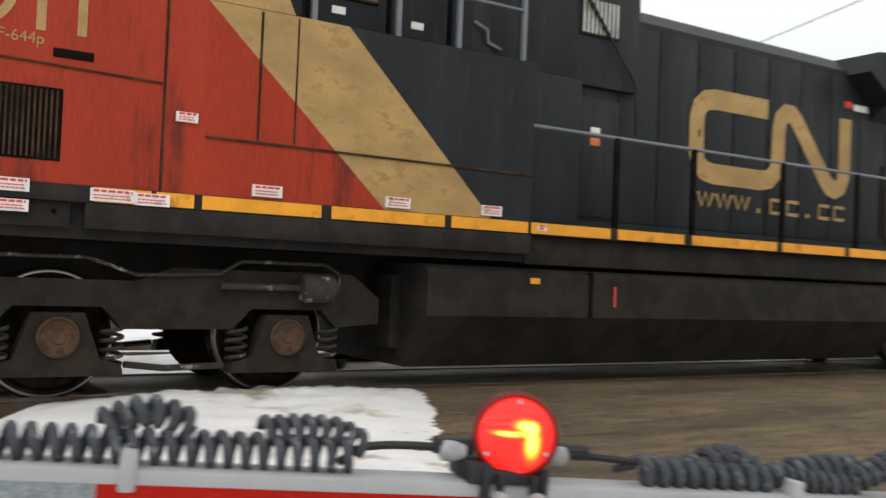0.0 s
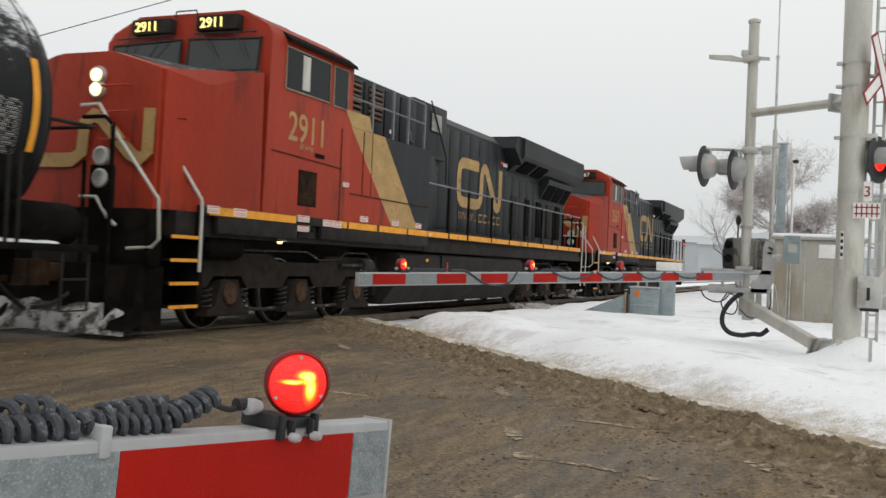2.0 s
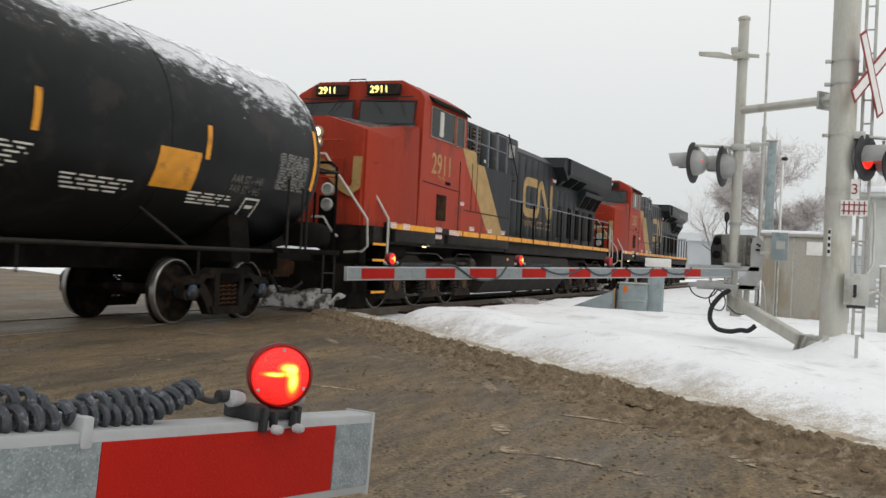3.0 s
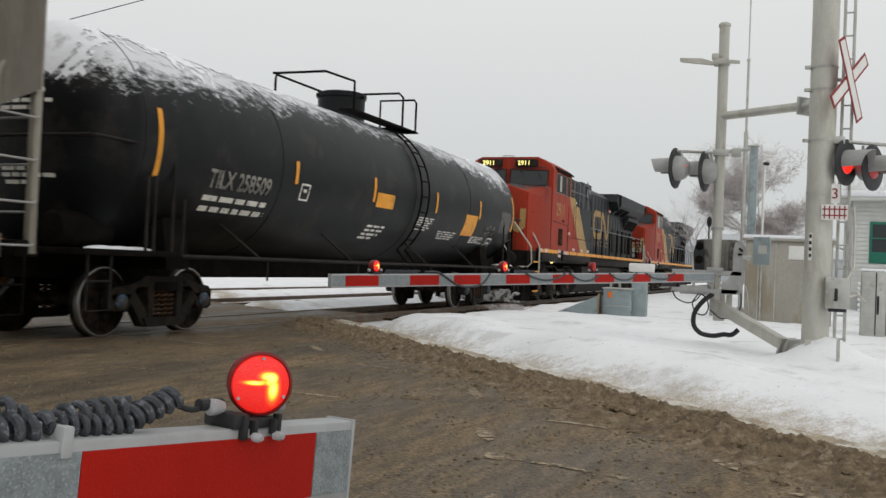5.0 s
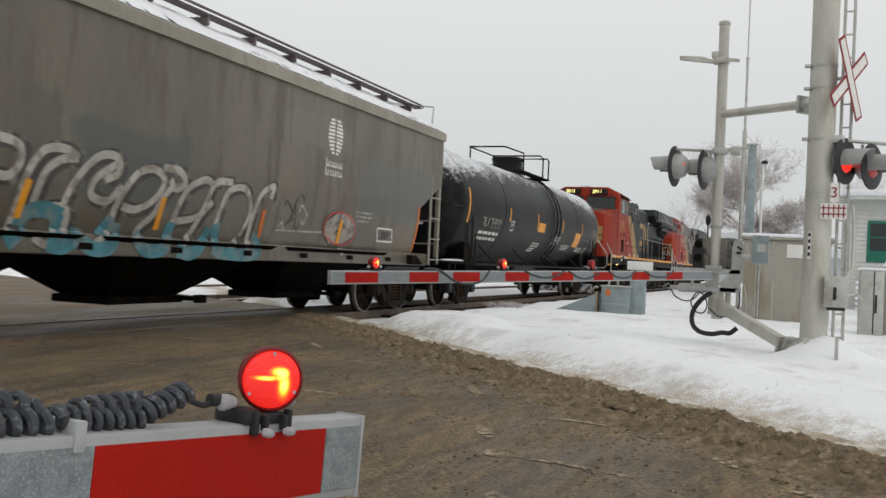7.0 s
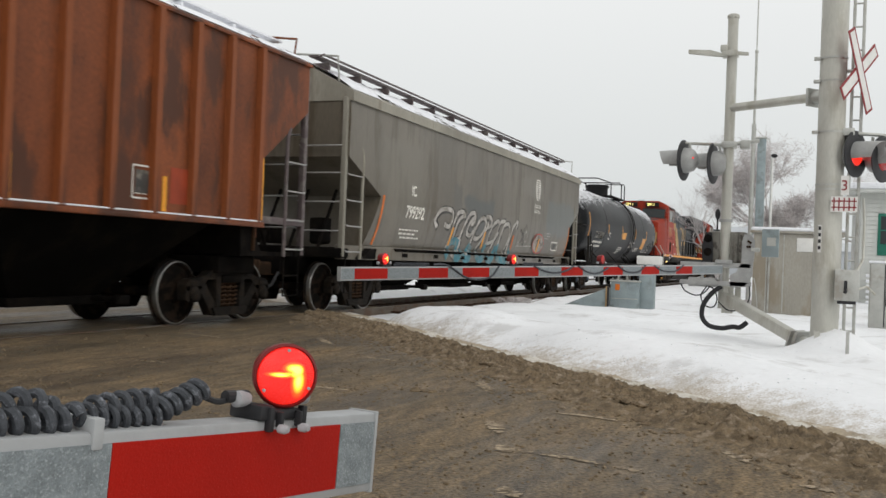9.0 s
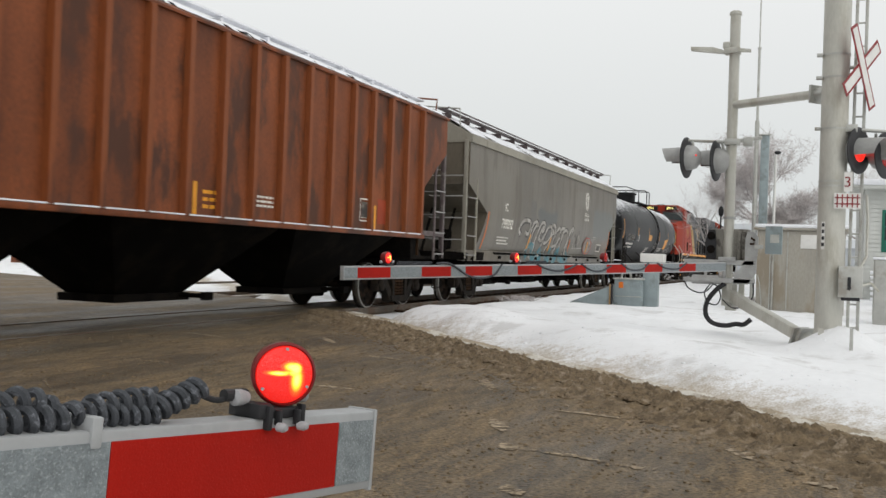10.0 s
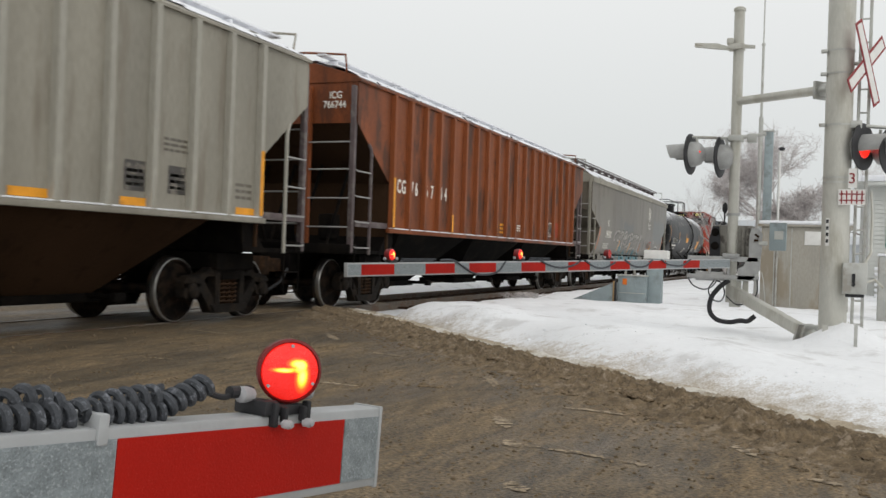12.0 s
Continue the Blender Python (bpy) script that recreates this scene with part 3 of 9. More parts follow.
def locomotive(shift, number, lit, detail):
    uc = 38.7
    car = thing("locomotive", pose(uc + shift, TRACK_Y, RAIL_Z),
                ("red, cream and black diesel locomotive with lit headlights" if lit else "red, cream and black diesel locomotive leading the train"), "locomotive", "locomotives")
    wheels = []
    U, Z = (lambda u: u - uc), (lambda z: z - RAIL_Z)

    def P(poly):
        return [(U(a), Z(b)) for a, b in poly]
    # frame and sills
    for name, u0, u1, y0, y1, z0, z1, bev in [("deck_frame", 28.2, 49.3, -1.44, 1.44, 1.42, 1.74, 0.0), ("centre_sill", 27.7, 49.7, -0.45, 0.45, 0.8, 1.6, 0.0)] + [
            (name, u0, u1, k * y0, k * y1, z0, z1, 0.008) for k in (-1, 1) for name, u0, u1, y0, y1, z0, z1 in (
                ("side_skirt", 31.75, 36.1, 1.46, 1.555, 1.5, 1.70), ("side_skirt", 28.95, 31.0, 1.46, 1.555, 1.47, 1.70), ("side_sill", 28.6, 48.95, 1.44, 1.55, 1.70, 1.835),
                ("walkway_edge", 36.1, 48.9, 1.36, 1.46, 1.40, 1.70), ("jacking_pad", 31.12, 31.65, 1.40, 1.50, 1.5, 1.70))]:
        bm = bmesh.new()
        box(bm, U(u0), U(u1), y0, y1, Z(z0), Z(z1), bev)
        part(name, bm, SIDEBLACK, car, "dusty black underframe and sill")
    for x in (31.24, 31.53):
        # black disc painted as the dark inside of the hole
        bm = bmesh.new()
        rod(bm, (U(x), -1.51, Z(1.62)), (U(x), -1.49, Z(1.62)), 0.02, 10)
        part("pad_hole", bm, SHADEBLACK, car)
    stripe = [(28.75, 30.95), (31.8, 32.25), (32.29, 32.6), (32.67, 33.75), (33.85, 35.05), (35.13, 36.06), (36.1, 37.18), (37.29, 38.31), (38.44, 39.93),
              (40.04, 41.3), (41.4, 42.9), (43.0, 44.4), (44.5, 45.9), (46.0, 47.2), (47.3, 48.7)]
    for a, b in stripe:
        bm = bmesh.new()
        box(bm, U(a), U(b), -1.556, -1.548, Z(1.715), Z(1.828))
        part("yellow_stripe", bm, YELLOW, car, "yellow reflective sill stripe")
    # nose and cab
    bm = bmesh.new()
    low = [(27.95, -0.45), (27.99, -1.28), (28.74, -1.50), (30.02, -1.535)]
    top = [3.80, 3.55, 3.45, 3.88]
    lv, tv = [], []
    ring = low + [(u, -y) for u, y in low[::-1]]
    tz = top + top[::-1]
    for (u, y), z in zip(ring, tz):
        lv.append(bm.verts.new((U(u), y, Z(1.74))))
        tv.append(bm.verts.new((U(u) + (0.06 if u < 29 else 0), y * 0.985, Z(z))))
    for i in range(8):
        j = (i + 1) % 8
        bm.faces.new((lv[i], lv[j], tv[j], tv[i]))
    bm.faces.new(lv[::-1])
    bn, bf = bm.verts.new((U(30.02), -0.45, Z(3.93))), bm.verts.new((U(30.02), 0.45, Z(3.93)))
    bm.faces.new((tv[0], tv[1], tv[2], tv[3], bn))
    bm.faces.new((tv[7], tv[6], tv[5], tv[4], bf))
    bm.faces.new((tv[7], tv[0], bn, bf))
    bmesh.ops.bevel(bm, geom=[e for e in bm.edges if abs(e.verts[0].co.z - e.verts[1].co.z) > 0.5], offset=0.05, segments=2, affect="EDGES")
    part("nose", bm, REDSIDE, car, "red wide nose")
    bm = bmesh.new()
    q = [Vector((U(28.86), -1.36, Z(3.50))), Vector((U(30.0), -1.42, Z(3.885))), Vector((U(30.0), -0.5, Z(3.925))), Vector((U(28.3), -0.52, Z(3.80)))]
    up = [bm.verts.new(v + Vector((-0.006, 0, 0.022))) for v in q]
    dn = [bm.verts.new(v - Vector((0, 0, 0.05))) for v in q]
    bm.faces.new(up)
    bm.faces.new(dn[::-1])
    for k in range(4):
        bm.faces.new((up[k], up[(k + 1) % 4], dn[(k + 1) % 4], dn[k]))
    part("nose_deck", bm, DECKGREY, car, "dark grey sloping nose deck")
    bm = bmesh.new()
    sec = [(-1.535, 1.74), (-1.535, 4.47), (-1.44, 4.62), (-0.98, 4.87), (0.98, 4.87), (1.44, 4.62), (1.535, 4.47), (1.535, 1.74)]
    f = [bm.verts.new((U(30.02 + max(0, z - 3.9) * 0.14), y, Z(z))) for y, z in sec]
    g = [bm.verts.new((U(32.66), y, Z(z))) for y, z in sec]
    bm.faces.new(f)
    bm.faces.new(g[::-1])
    for i in range(8):
        bm.faces.new((f[i], g[i], g[(i + 1) % 8], f[(i + 1) % 8]))
    part("cab", bm, REDSIDE, car, "red wide cab")
    # windscreens
    for s in (-1, 1):
        bm = bmesh.new()
        prism(bm, [(s * 0.10, Z(3.97)), (s * 1.34, Z(3.93)), (s * 1.34, Z(4.38)), (s * 0.10, Z(4.42))], "x", 0, 0.02)
        for v in bm.verts:
            v.co.x += U(30.0) + max(0, v.co.z + RAIL_Z - 3.9) * 0.14 - 0.012
        wsn = part("windscreen", bm, GLASS, car, "dark cab windscreen")
        bm = bmesh.new()
        fr = [(s * 0.07, 3.94), (s * 1.38, 3.90), (s * 1.38, 4.41), (s * 0.07, 4.45), (s * 0.07, 3.94)]
        pipe(bm, [(U(29.985) + max(0, z - 3.9) * 0.14, y, Z(z)) for y, z in fr], 0.022, 6)
        part("frame", bm, DARK, wsn)
        bm = bmesh.new()
        pipe(bm, [(U(29.97), s * 0.35, Z(4.50)), (U(29.96), s * 0.62, Z(4.15))], 0.009, 5)
        pipe(bm, [(U(29.97), s * 0.95, Z(4.50)), (U(29.96), s * 1.15, Z(4.12))], 0.009, 5)
        pipe(bm, [(U(30.02), s * 0.2, Z(4.52)), (U(30.02), s * 1.3, Z(4.50))], 0.014, 6)
        pipe(bm, [(U(29.93), s * 0.1, Z(3.98)), (U(29.8), s * 0.75, Z(3.86)), (U(29.9), s * 1.3, Z(3.92))], 0.012, 5)
        part("wiper", bm, DARK, car)
        nb = bmesh.new()
        box(nb, U(29.98), U(30.35), s * 0.24, s * 0.98, Z(4.55), Z(4.78), 0.015)
        nbo = part("number_box", nb, SIDEBLACK, car, "lit number box above the windscreen")
        y0 = -0.92 if s < 0 else 0.30
        m = Matrix.Translation((U(29.955), 0, Z(4.585))) @ Matrix(((0, 0, -1, 0), (-1, 0, 0, 0), (0, 1, 0, 0), (0, 0, 0, 1)))
        text_mesh("number", number, 0.21, NUMGLOW if lit else LETTER, nbo, m @ Matrix.Translation((0.33 if s < 0 else -0.89, 0, 0.004)), 0.0015, 1.05)
    bm = bmesh.new()
    pipe(bm, [(U(30.1), 0.25, Z(4.80)), (U(30.1), 0.22, Z(4.90)), (U(30.1), -0.15, Z(4.90)), (U(30.1), -0.18, Z(4.80))], 0.012, 6)
    box(bm, U(31.0), U(31.5), -0.95, -0.6, Z(4.76), Z(4.9), 0.03)
    part("roof_fitting", bm, SIDEBLACK, car)
    # side windows
    for (a, b, z0, z1) in ((30.50, 31.84, 3.74, 4.38), (31.97, 32.46, 3.72, 4.38)):
        for s in (-1, 1):
            bm = bmesh.new()
            box(bm, U(a), U(b), s * 1.52, s * 1.541, Z(z0), Z(z1))
            w = part("side_window", bm, SIDEGLASS, car, "dark sliding cab window")
            bm = bmesh.new()
            pipe(bm, [(U(x), s * 1.543, Z(z)) for x, z in ((a, z0), (b, z0), (b, z1), (a, z1), (a, z0))], 0.015, 5)
            part("frame", bm, TANFRAME, w, "tan window frame")
    bm = bmesh.new()
    box(bm, U(30.98), U(31.20), -1.548, -1.535, Z(3.80), Z(4.34), 0.004)
    part("sun_blind", bm, PALE, car, "pale sun blind in the cab window")
    bm = bmesh.new()
    prism(bm, [(-1.50, Z(4.48)), (-1.62, Z(4.44)), (-1.60, Z(4.50)), (-1.44, Z(4.615))], "x", U(30.5), U(32.66))
    part("rain_gutter", bm, UNDER, car, "dark rain gutter over the window")
    # headlights, ditch lights, nose rails
    for z in (3.48, 3.29):
        bm = bmesh.new()
        lathe(bm, [(0.0, 0.0), (0.105, 0.0), (0.125, -0.04), (0.13, -0.12), (0.0, -0.13)], Matrix.Translation((U(27.99), -0.26, Z(z))) @ Euler((0, radians(-90), 0)).to_matrix().to_4x4() @ pose(0, 0, 0.05), 20)
        h = part("headlight", bm, STEEL, car, "round headlight")
        bm = bmesh.new()
        lathe(bm, [(0.085, 0.052), (0.075, 0.07), (0.0, 0.08)], Matrix.Translation((U(27.99), -0.26, Z(z))) @ Euler((0, radians(-90), 0)).to_matrix().to_4x4(), 20)
        part("lens", bm, HEADLAMP if lit else GLASS, h, "glowing headlight lens" if lit else "dark headlight lens")
    for z in (2.36, 2.08):
        bm = bmesh.new()
        lathe(bm, [(0.0, -0.14), (0.10, -0.12), (0.125, 0.0), (0.10, 0.015), (0.06, 0.0), (0, 0.0)], Matrix.Translation((U(27.5), -0.80, Z(z))) @ Euler((0, radians(-90), 0)).to_matrix().to_4x4(), 18)
        part("ditch_light", bm, STEEL, car, "unlit grey ditch light")
    bm = bmesh.new()
    box(bm, U(27.52), U(27.58), -0.98, -0.62, Z(1.70), Z(2.25), 0.01)
    pipe(bm, [(U(27.5), -0.98, Z(1.0)), (U(27.5), -0.98, Z(2.75)), (U(27.5), -0.85, Z(2.85)), (U(27.5), -0.5, Z(2.85))], 0.028)
    pipe(bm, [(U(27.5), -0.55, Z(1.0)), (U(27.5), -0.55, Z(2.3))], 0.028)
    part("lamp_bracket", bm, UNDER, car)
    for z in (3.32, 2.98, 2.62):
        bm = bmesh.new()
        pipe(bm, [(U(27.96), -0.42, Z(z)), (U(27.88), -0.42, Z(z)), (U(27.88), -0.84, Z(z)), (U(27.96), -0.84, Z(z))], 0.014, 6)
        part("grab_iron", bm, RED, car)
    bm = bmesh.new()
    pipe(bm, [(U(28.10), -1.12, Z(2.95)), (U(28.06), -1.16, Z(2.95)), (U(28.36), -1.40, Z(2.95)), (U(28.42), -1.36, Z(2.95))], 0.014, 6)
    part("grab_iron", bm, RED, car)
    for pts in ([(27.62, -0.35, 3.02), (27.55, -0.7, 3.02), (27.55, -0.9, 2.75), (27.75, -1.52, 1.85), (27.75, -1.55, 1.35), (27.75, -1.45, 1.25), (27.7, -1.1, 1.22)],
                [(28.35, -1.2, 2.95), (28.30, -1.25, 2.55), (28.55, -1.57, 1.90), (28.56, -1.57, 1.75), (28.56, -1.57, 0.95)],
                [(27.5, -0.5, 1.85), (27.5, -0.75, 1.85), (27.55, -0.9, 1.6), (27.6, -1.0, 1.5)]):
        bm = bmesh.new()
        pipe(bm, [(U(a), b, Z(c)) for a, b, c in pts], 0.024, 8)
        part("step_handrail", bm, PALE, car, "white bent handrail beside the steps")
    # pilot, plough, steps
    bm = bmesh.new()
    box(bm, U(27.72), U(27.98), -1.42, 1.42, Z(1.0), Z(1.72), 0.02)
    box(bm, U(27.9), U(28.62), -1.1, 1.1, Z(0.5), Z(1.74), 0.02)
    box(bm, U(28.60), U(28.72), -1.52, -0.9, Z(0.45), Z(1.72), 0.02)
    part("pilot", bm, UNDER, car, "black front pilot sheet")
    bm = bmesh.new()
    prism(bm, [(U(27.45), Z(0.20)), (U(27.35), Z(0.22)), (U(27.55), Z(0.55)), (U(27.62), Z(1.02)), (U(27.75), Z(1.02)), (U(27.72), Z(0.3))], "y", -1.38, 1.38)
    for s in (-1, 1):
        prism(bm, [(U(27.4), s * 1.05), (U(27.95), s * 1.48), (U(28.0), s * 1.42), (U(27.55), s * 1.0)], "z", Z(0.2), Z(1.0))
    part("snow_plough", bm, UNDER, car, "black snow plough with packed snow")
    bm = bmesh.new()
    rows = []
    for k in range(15):
        row = []
        for i in range(61):
            y, z = -1.34 + i * 0.044, 0.16 + k * 0.026
            n1 = noise.noise(Vector((y * 2.4, z * 2.5, 4))) + 0.6 * noise.noise(Vector((y * 7, z * 7, 1)))
            edge = math.sin(math.pi * i / 60) ** 0.3 * (1 - (k / 14) ** 3)
            row.append(bm.verts.new((U(27.43 + 0.11 * k / 14 - edge * (0.13 + 0.10 * n1)), y, Z(z + 0.03 * n1))))
        rows.append(row)
    for a, b in zip(rows, rows[1:]):
        for i in range(60):
            bm.faces.new((a[i], a[i + 1], b[i + 1], b[i]))
    part("packed_snow", bm, PLOUGHSNOW, car, "snow packed on the plough")
    for k, z in enumerate((0.48, 0.78, 1.08, 1.38)):
        bm = bmesh.new()
        box(bm, U(28.0), U(28.58), -1.54, -1.1, Z(z), Z(z + 0.035), 0.006)
        st = part("step", bm, UNDER, car)
        bm = bmesh.new()
        box(bm, U(28.0), U(28.58), -1.552, -1.541, Z(z - 0.005), Z(z + 0.04))
        part("nosing", bm, YELLOW, st, "yellow step edge")
    # painted equipment body behind the cab
    for name, poly, mt, lb in (("red_side_panel", [(32.66, 1.74), (34.50, 1.74), (32.66, 3.46)], REDSIDE, "red side panel"),
                               ("cream_side_panel", [(34.50, 1.74), (35.70, 1.74), (33.96, 3.47), (32.66, 3.47), (32.66, 3.46)], CREAM, "weathered cream diagonal panel"),
                               ("black_side_panel", [(35.70, 1.74), (36.1, 1.74), (36.1, 3.47), (33.96, 3.47)], BLACK, "black side panel")):
        bm = bmesh.new()
        prism(bm, P(poly), "y", -1.535, 1.535)
        part(name, bm, mt, car, lb)
    bm = bmesh.new()
    prism(bm, P([(32.40, 3.74), (33.30, 3.74), (33.43, 3.472), (32.66, 3.472)]), "y", -1.541, -1.40)
    part("cream_corner", bm, CREAM, car, "cream painted corner")
    bm = bmesh.new()
    prism(bm, P([(32.68, 2.33), (36.08, 2.32), (36.08, 2.30), (32.68, 2.31)]), "y", -1.55, -1.53)
    prism(bm, P([(30.2, 2.78), (32.3, 2.72), (32.3, 2.705), (30.2, 2.765)]), "y", -1.548, -1.53)
    box(bm, U(32.31), U(32.33), -1.546, -1.53, Z(1.74), Z(3.4))
    box(bm, U(33.12), U(33.14), -1.544, -1.53, Z(2.34), Z(3.45))
    box(bm, U(33.46), U(33.475), -1.542, -1.53, Z(2.34), Z(3.45))
    part("panel_seam", bm, RUST, car)
    bm = bmesh.new()
    box(bm, U(30.99), U(31.55), -1.545, -1.50, Z(2.0), Z(2.56), 0.01)
    vent = part("side_grille", bm, UNDER, car, "black ventilation grille")
    bm = bmesh.new()
    for i in range(13):
        x = 31.02 + i * 0.04
        box(bm, U(x), U(x + 0.016), -1.553, -1.545, Z(2.02), Z(2.54))
    part("slats", bm, RUST, vent)
    bm = bmesh.new()
    box(bm, U(31.46), U(31.76), -1.545, -1.53, Z(2.80), Z(2.87), 0.006)
    part("small_vent", bm, UNDER, car, "small dark vent")
    text_mesh("number", number, 0.62, CREAM, car, side(U(30.62), Z(2.99), -1.538), 0.006, 0.96, 1.0, "faded cream road number")
    if lit:
        text_mesh("class_mark", "EF-644p", 0.12, CREAM, car, side(U(31.0), Z(2.88), -1.538), 0, 1.0)
    # notices on the side
    for (x, z, w, h) in ((31.0, 1.75, 0.34, 0.10), (31.0, 1.60, 0.34, 0.09), (31.78, 1.72, 0.34, 0.10), (32.12, 1.71, 0.28, 0.10), (33.1, 1.86, 0.27, 0.10), (34.4, 1.86, 0.26, 0.10), (35.48, 1.86, 0.24, 0.10),
                         (32.42, 2.42, 0.18, 0.08), (36.18, 1.75, 0.12, 0.05), (29.3, 1.73, 0.3, 0.11), (28.7, 1.74, 0.25, 0.1)):
        bm = bmesh.new()
        box(bm, U(x), U(x + w), -1.5605, -1.53, Z(z), Z(z + h))
        d = part("notice", bm, DECAL, car, "small white safety notice")
        bm = bmesh.new()
        bars(bm, [(U(x) + 0.02, U(x + w) - 0.02, Z(z) + h * 0.72)], side(0, 0, -1.5605), 0.018)
        bars(bm, [(U(x) + 0.02, U(x + w) - 0.04, Z(z) + h * 0.42), (U(x) + 0.02, U(x + w) - 0.03, Z(z) + h * 0.18)], side(0, 0, -1.5605), 0.010)
        part("print", bm, DECALRED, d, fix=False)
    # cabinets above the body
    bm = bmesh.new()
    box(bm, U(32.70), U(36.15), -1.12, 1.12, Z(3.45), Z(4.56), 0.02)
    part("upper_cabinet", bm, BLACK, car, "black upper equipment cabinet")
    for i, (a, b) in enumerate(((32.78, 33.62), (33.70, 34.50), (34.56, 35.20), (35.26, 36.0))):
        bm = bmesh.new()
        box(bm, U(a), U(b), -1.22, -1.10, Z(3.56), Z(4.46), 0.015)
        d = part("cabinet_door", bm, BLACK, car)
        if i < 2:
            b2 = bmesh.new()
            # flat black panel painted as the shade behind the slats
            box(b2, U(a + 0.13), U(b - 0.10), -1.224, -1.21, Z(3.80), Z(4.40))
            part("louvre_opening", b2, SHADEBLACK, d)
            for k in range(6):
                b2 = bmesh.new()
                z = 3.82 + k * 0.096
                prism(b2, [(-1.222, Z(z)), (-1.262, Z(z + 0.012)), (-1.262, Z(z + 0.03)), (-1.222, Z(z + 0.065))], "x", U(a + 0.15), U(b - 0.12))
                part("louvre", b2, SLAT, d, "rusty louvre slat")
        if i < 3:
            b2 = bmesh.new()
            box(b2, U(a + 0.22), U(a + 0.36), -1.226, -1.215, Z(3.66), Z(3.73))
            part("notice", b2, DECAL, d)
    bm = bmesh.new()
    pipe(bm, [(U(32.7), -1.42, Z(4.02)), (U(36.0), -1.42, Z(4.02))], 0.016, 6)
    for x in (33.66, 34.53, 35.22, 36.02):
        box(bm, U(x - 0.025), U(x + 0.025), -1.43, -1.39, Z(3.47), Z(4.42))
    pipe(bm, [(U(36.0), -1.42, Z(4.42)), (U(35.2), -1.42, Z(4.42))], 0.014, 6)
    pipe(bm, [(U(35.5), -1.26, Z(3.85)), (U(35.65), -1.28, Z(3.78)), (U(35.68), -1.26, Z(3.66)), (U(35.85), -1.24, Z(3.62))], 0.018, 6)
    part("upper_handrail", bm, HANDRAIL, car, "blue-grey upper handrail")
    # hood
    bm = bmesh.new()
    prism(bm, [(-1.0, Z(1.74)), (-1.0, Z(4.36)), (-0.72, Z(4.58)), (0.72, Z(4.58)), (1.0, Z(4.36)), (1.0, Z(1.74))], "x", U(36.1), U(48.45))
    part("engine_hood", bm, BLACK, car, "black engine hood")
    bm = bmesh.new()
    box(bm, U(36.1), U(36.95), -1.28, 1.28, Z(1.74), Z(3.46), 0.02)
    box(bm, U(36.15), U(37.95), -1.10, 1.10, Z(3.46), Z(4.62), 0.02)
    part("alternator_housing", bm, BLACK, car)
    bm = bmesh.new()
    box(bm, U(37.02), U(37.62), -1.125, -1.09, Z(4.02), Z(4.46), 0.01)
    g = part("intake_grille", bm, SIDEBLACK, car)
    bm = bmesh.new()
    for i in range(9):
        x = 37.05 + i * 0.062
        box(bm, U(x), U(x + 0.035), -1.133, -1.12, Z(4.05), Z(4.43))
    part("slats", bm, STEEL, g, "pale grille slats")
    bm = bmesh.new()
    pipe(bm, [(U(36.9), -1.16, Z(4.66)), (U(37.85), -1.16, Z(3.55)), (U(37.88), -1.16, Z(2.95))], 0.02, 6)
    part("drain_pipe", bm, BLACK, car)
    x = 37.05
    while x < 45.2:
        w = 0.66
        bm = bmesh.new()
        box(bm, U(x + 0.012), U(x + w - 0.012), -1.014, -0.99, Z(1.95), Z(4.28 if x < 42 else 3.6), 0.006)
        for z in (2.3, 3.1, 3.9):
            if x < 42 or z < 3.6:
                box(bm, U(x + 0.03), U(x + 0.06), -1.026, -1.01, Z(z), Z(z + 0.09))
        part("hood_door", bm, BLACK, car)
        x += w
    for x, w in ((42.9, 0.55), (44.2, 0.4), (45.3, 0.5), (46.4, 0.55), (47.4, 0.5)):
        bm = bmesh.new()
        box(bm, U(x), U(x + w), -1.045, -1.0, Z(2.05), Z(3.1), 0.012)
        part("equipment_box", bm, SIDEBLACK if w > 0.5 else UNDER, car)
    for x, z in ((38.6, 4.60), (39.0, 4.60), (40.4, 4.58), (41.2, 4.58)):
        bm = bmesh.new()
        lathe(bm, [(0.16, 0), (0.17, 0.08), (0.10, 0.13), (0, 0.14)], pose(U(x), -0.2, Z(z) - 0.02), 14)
        part("roof_hatch", bm, RUST if x > 40 else BLACK, car)
    # radiator section with overhanging wings
    bm = bmesh.new()
    prism(bm, [(-1.0, Z(3.72)), (-1.45, Z(4.10)), (-1.48, Z(4.14)), (-1.48, Z(4.62)), (-1.3, Z(4.68)), (1.3, Z(4.68)), (1.48, Z(4.62)), (1.48, Z(4.14)), (1.0, Z(3.72))], "x", U(42.6), U(49.05))
    prism(bm, P([(42.0, 4.30), (42.62, 3.9), (42.62, 4.62), (42.2, 4.6)]), "y", -1.40, 1.40)
    part("radiator_wing", bm, BLACK, car, "black overhanging radiator wing")
    bm = bmesh.new()
    prism(bm, [(-0.99, Z(3.14)), (-1.30, Z(3.70)), (-1.30, Z(3.80)), (-0.99, Z(3.8))], "x", U(45.6), U(48.4))
    part("radiator_intake", bm, BLACK, car)
    for a, b in ((43.0, 44.0), (44.3, 45.2)):
        bm = bmesh.new()
        for v in ((U(a), -1.08, Z(3.775)), (U(b), -1.08, Z(3.775)), (U(b), -1.40, Z(4.04)), (U(a), -1.40, Z(4.04))):
            bm.verts.new(Vector(v) + Vector((0, -0.012, -0.012)))
        bm.verts.ensure_lookup_table()
        r = bmesh.ops.extrude_face_region(bm, geom=[bm.faces.new(bm.verts)])
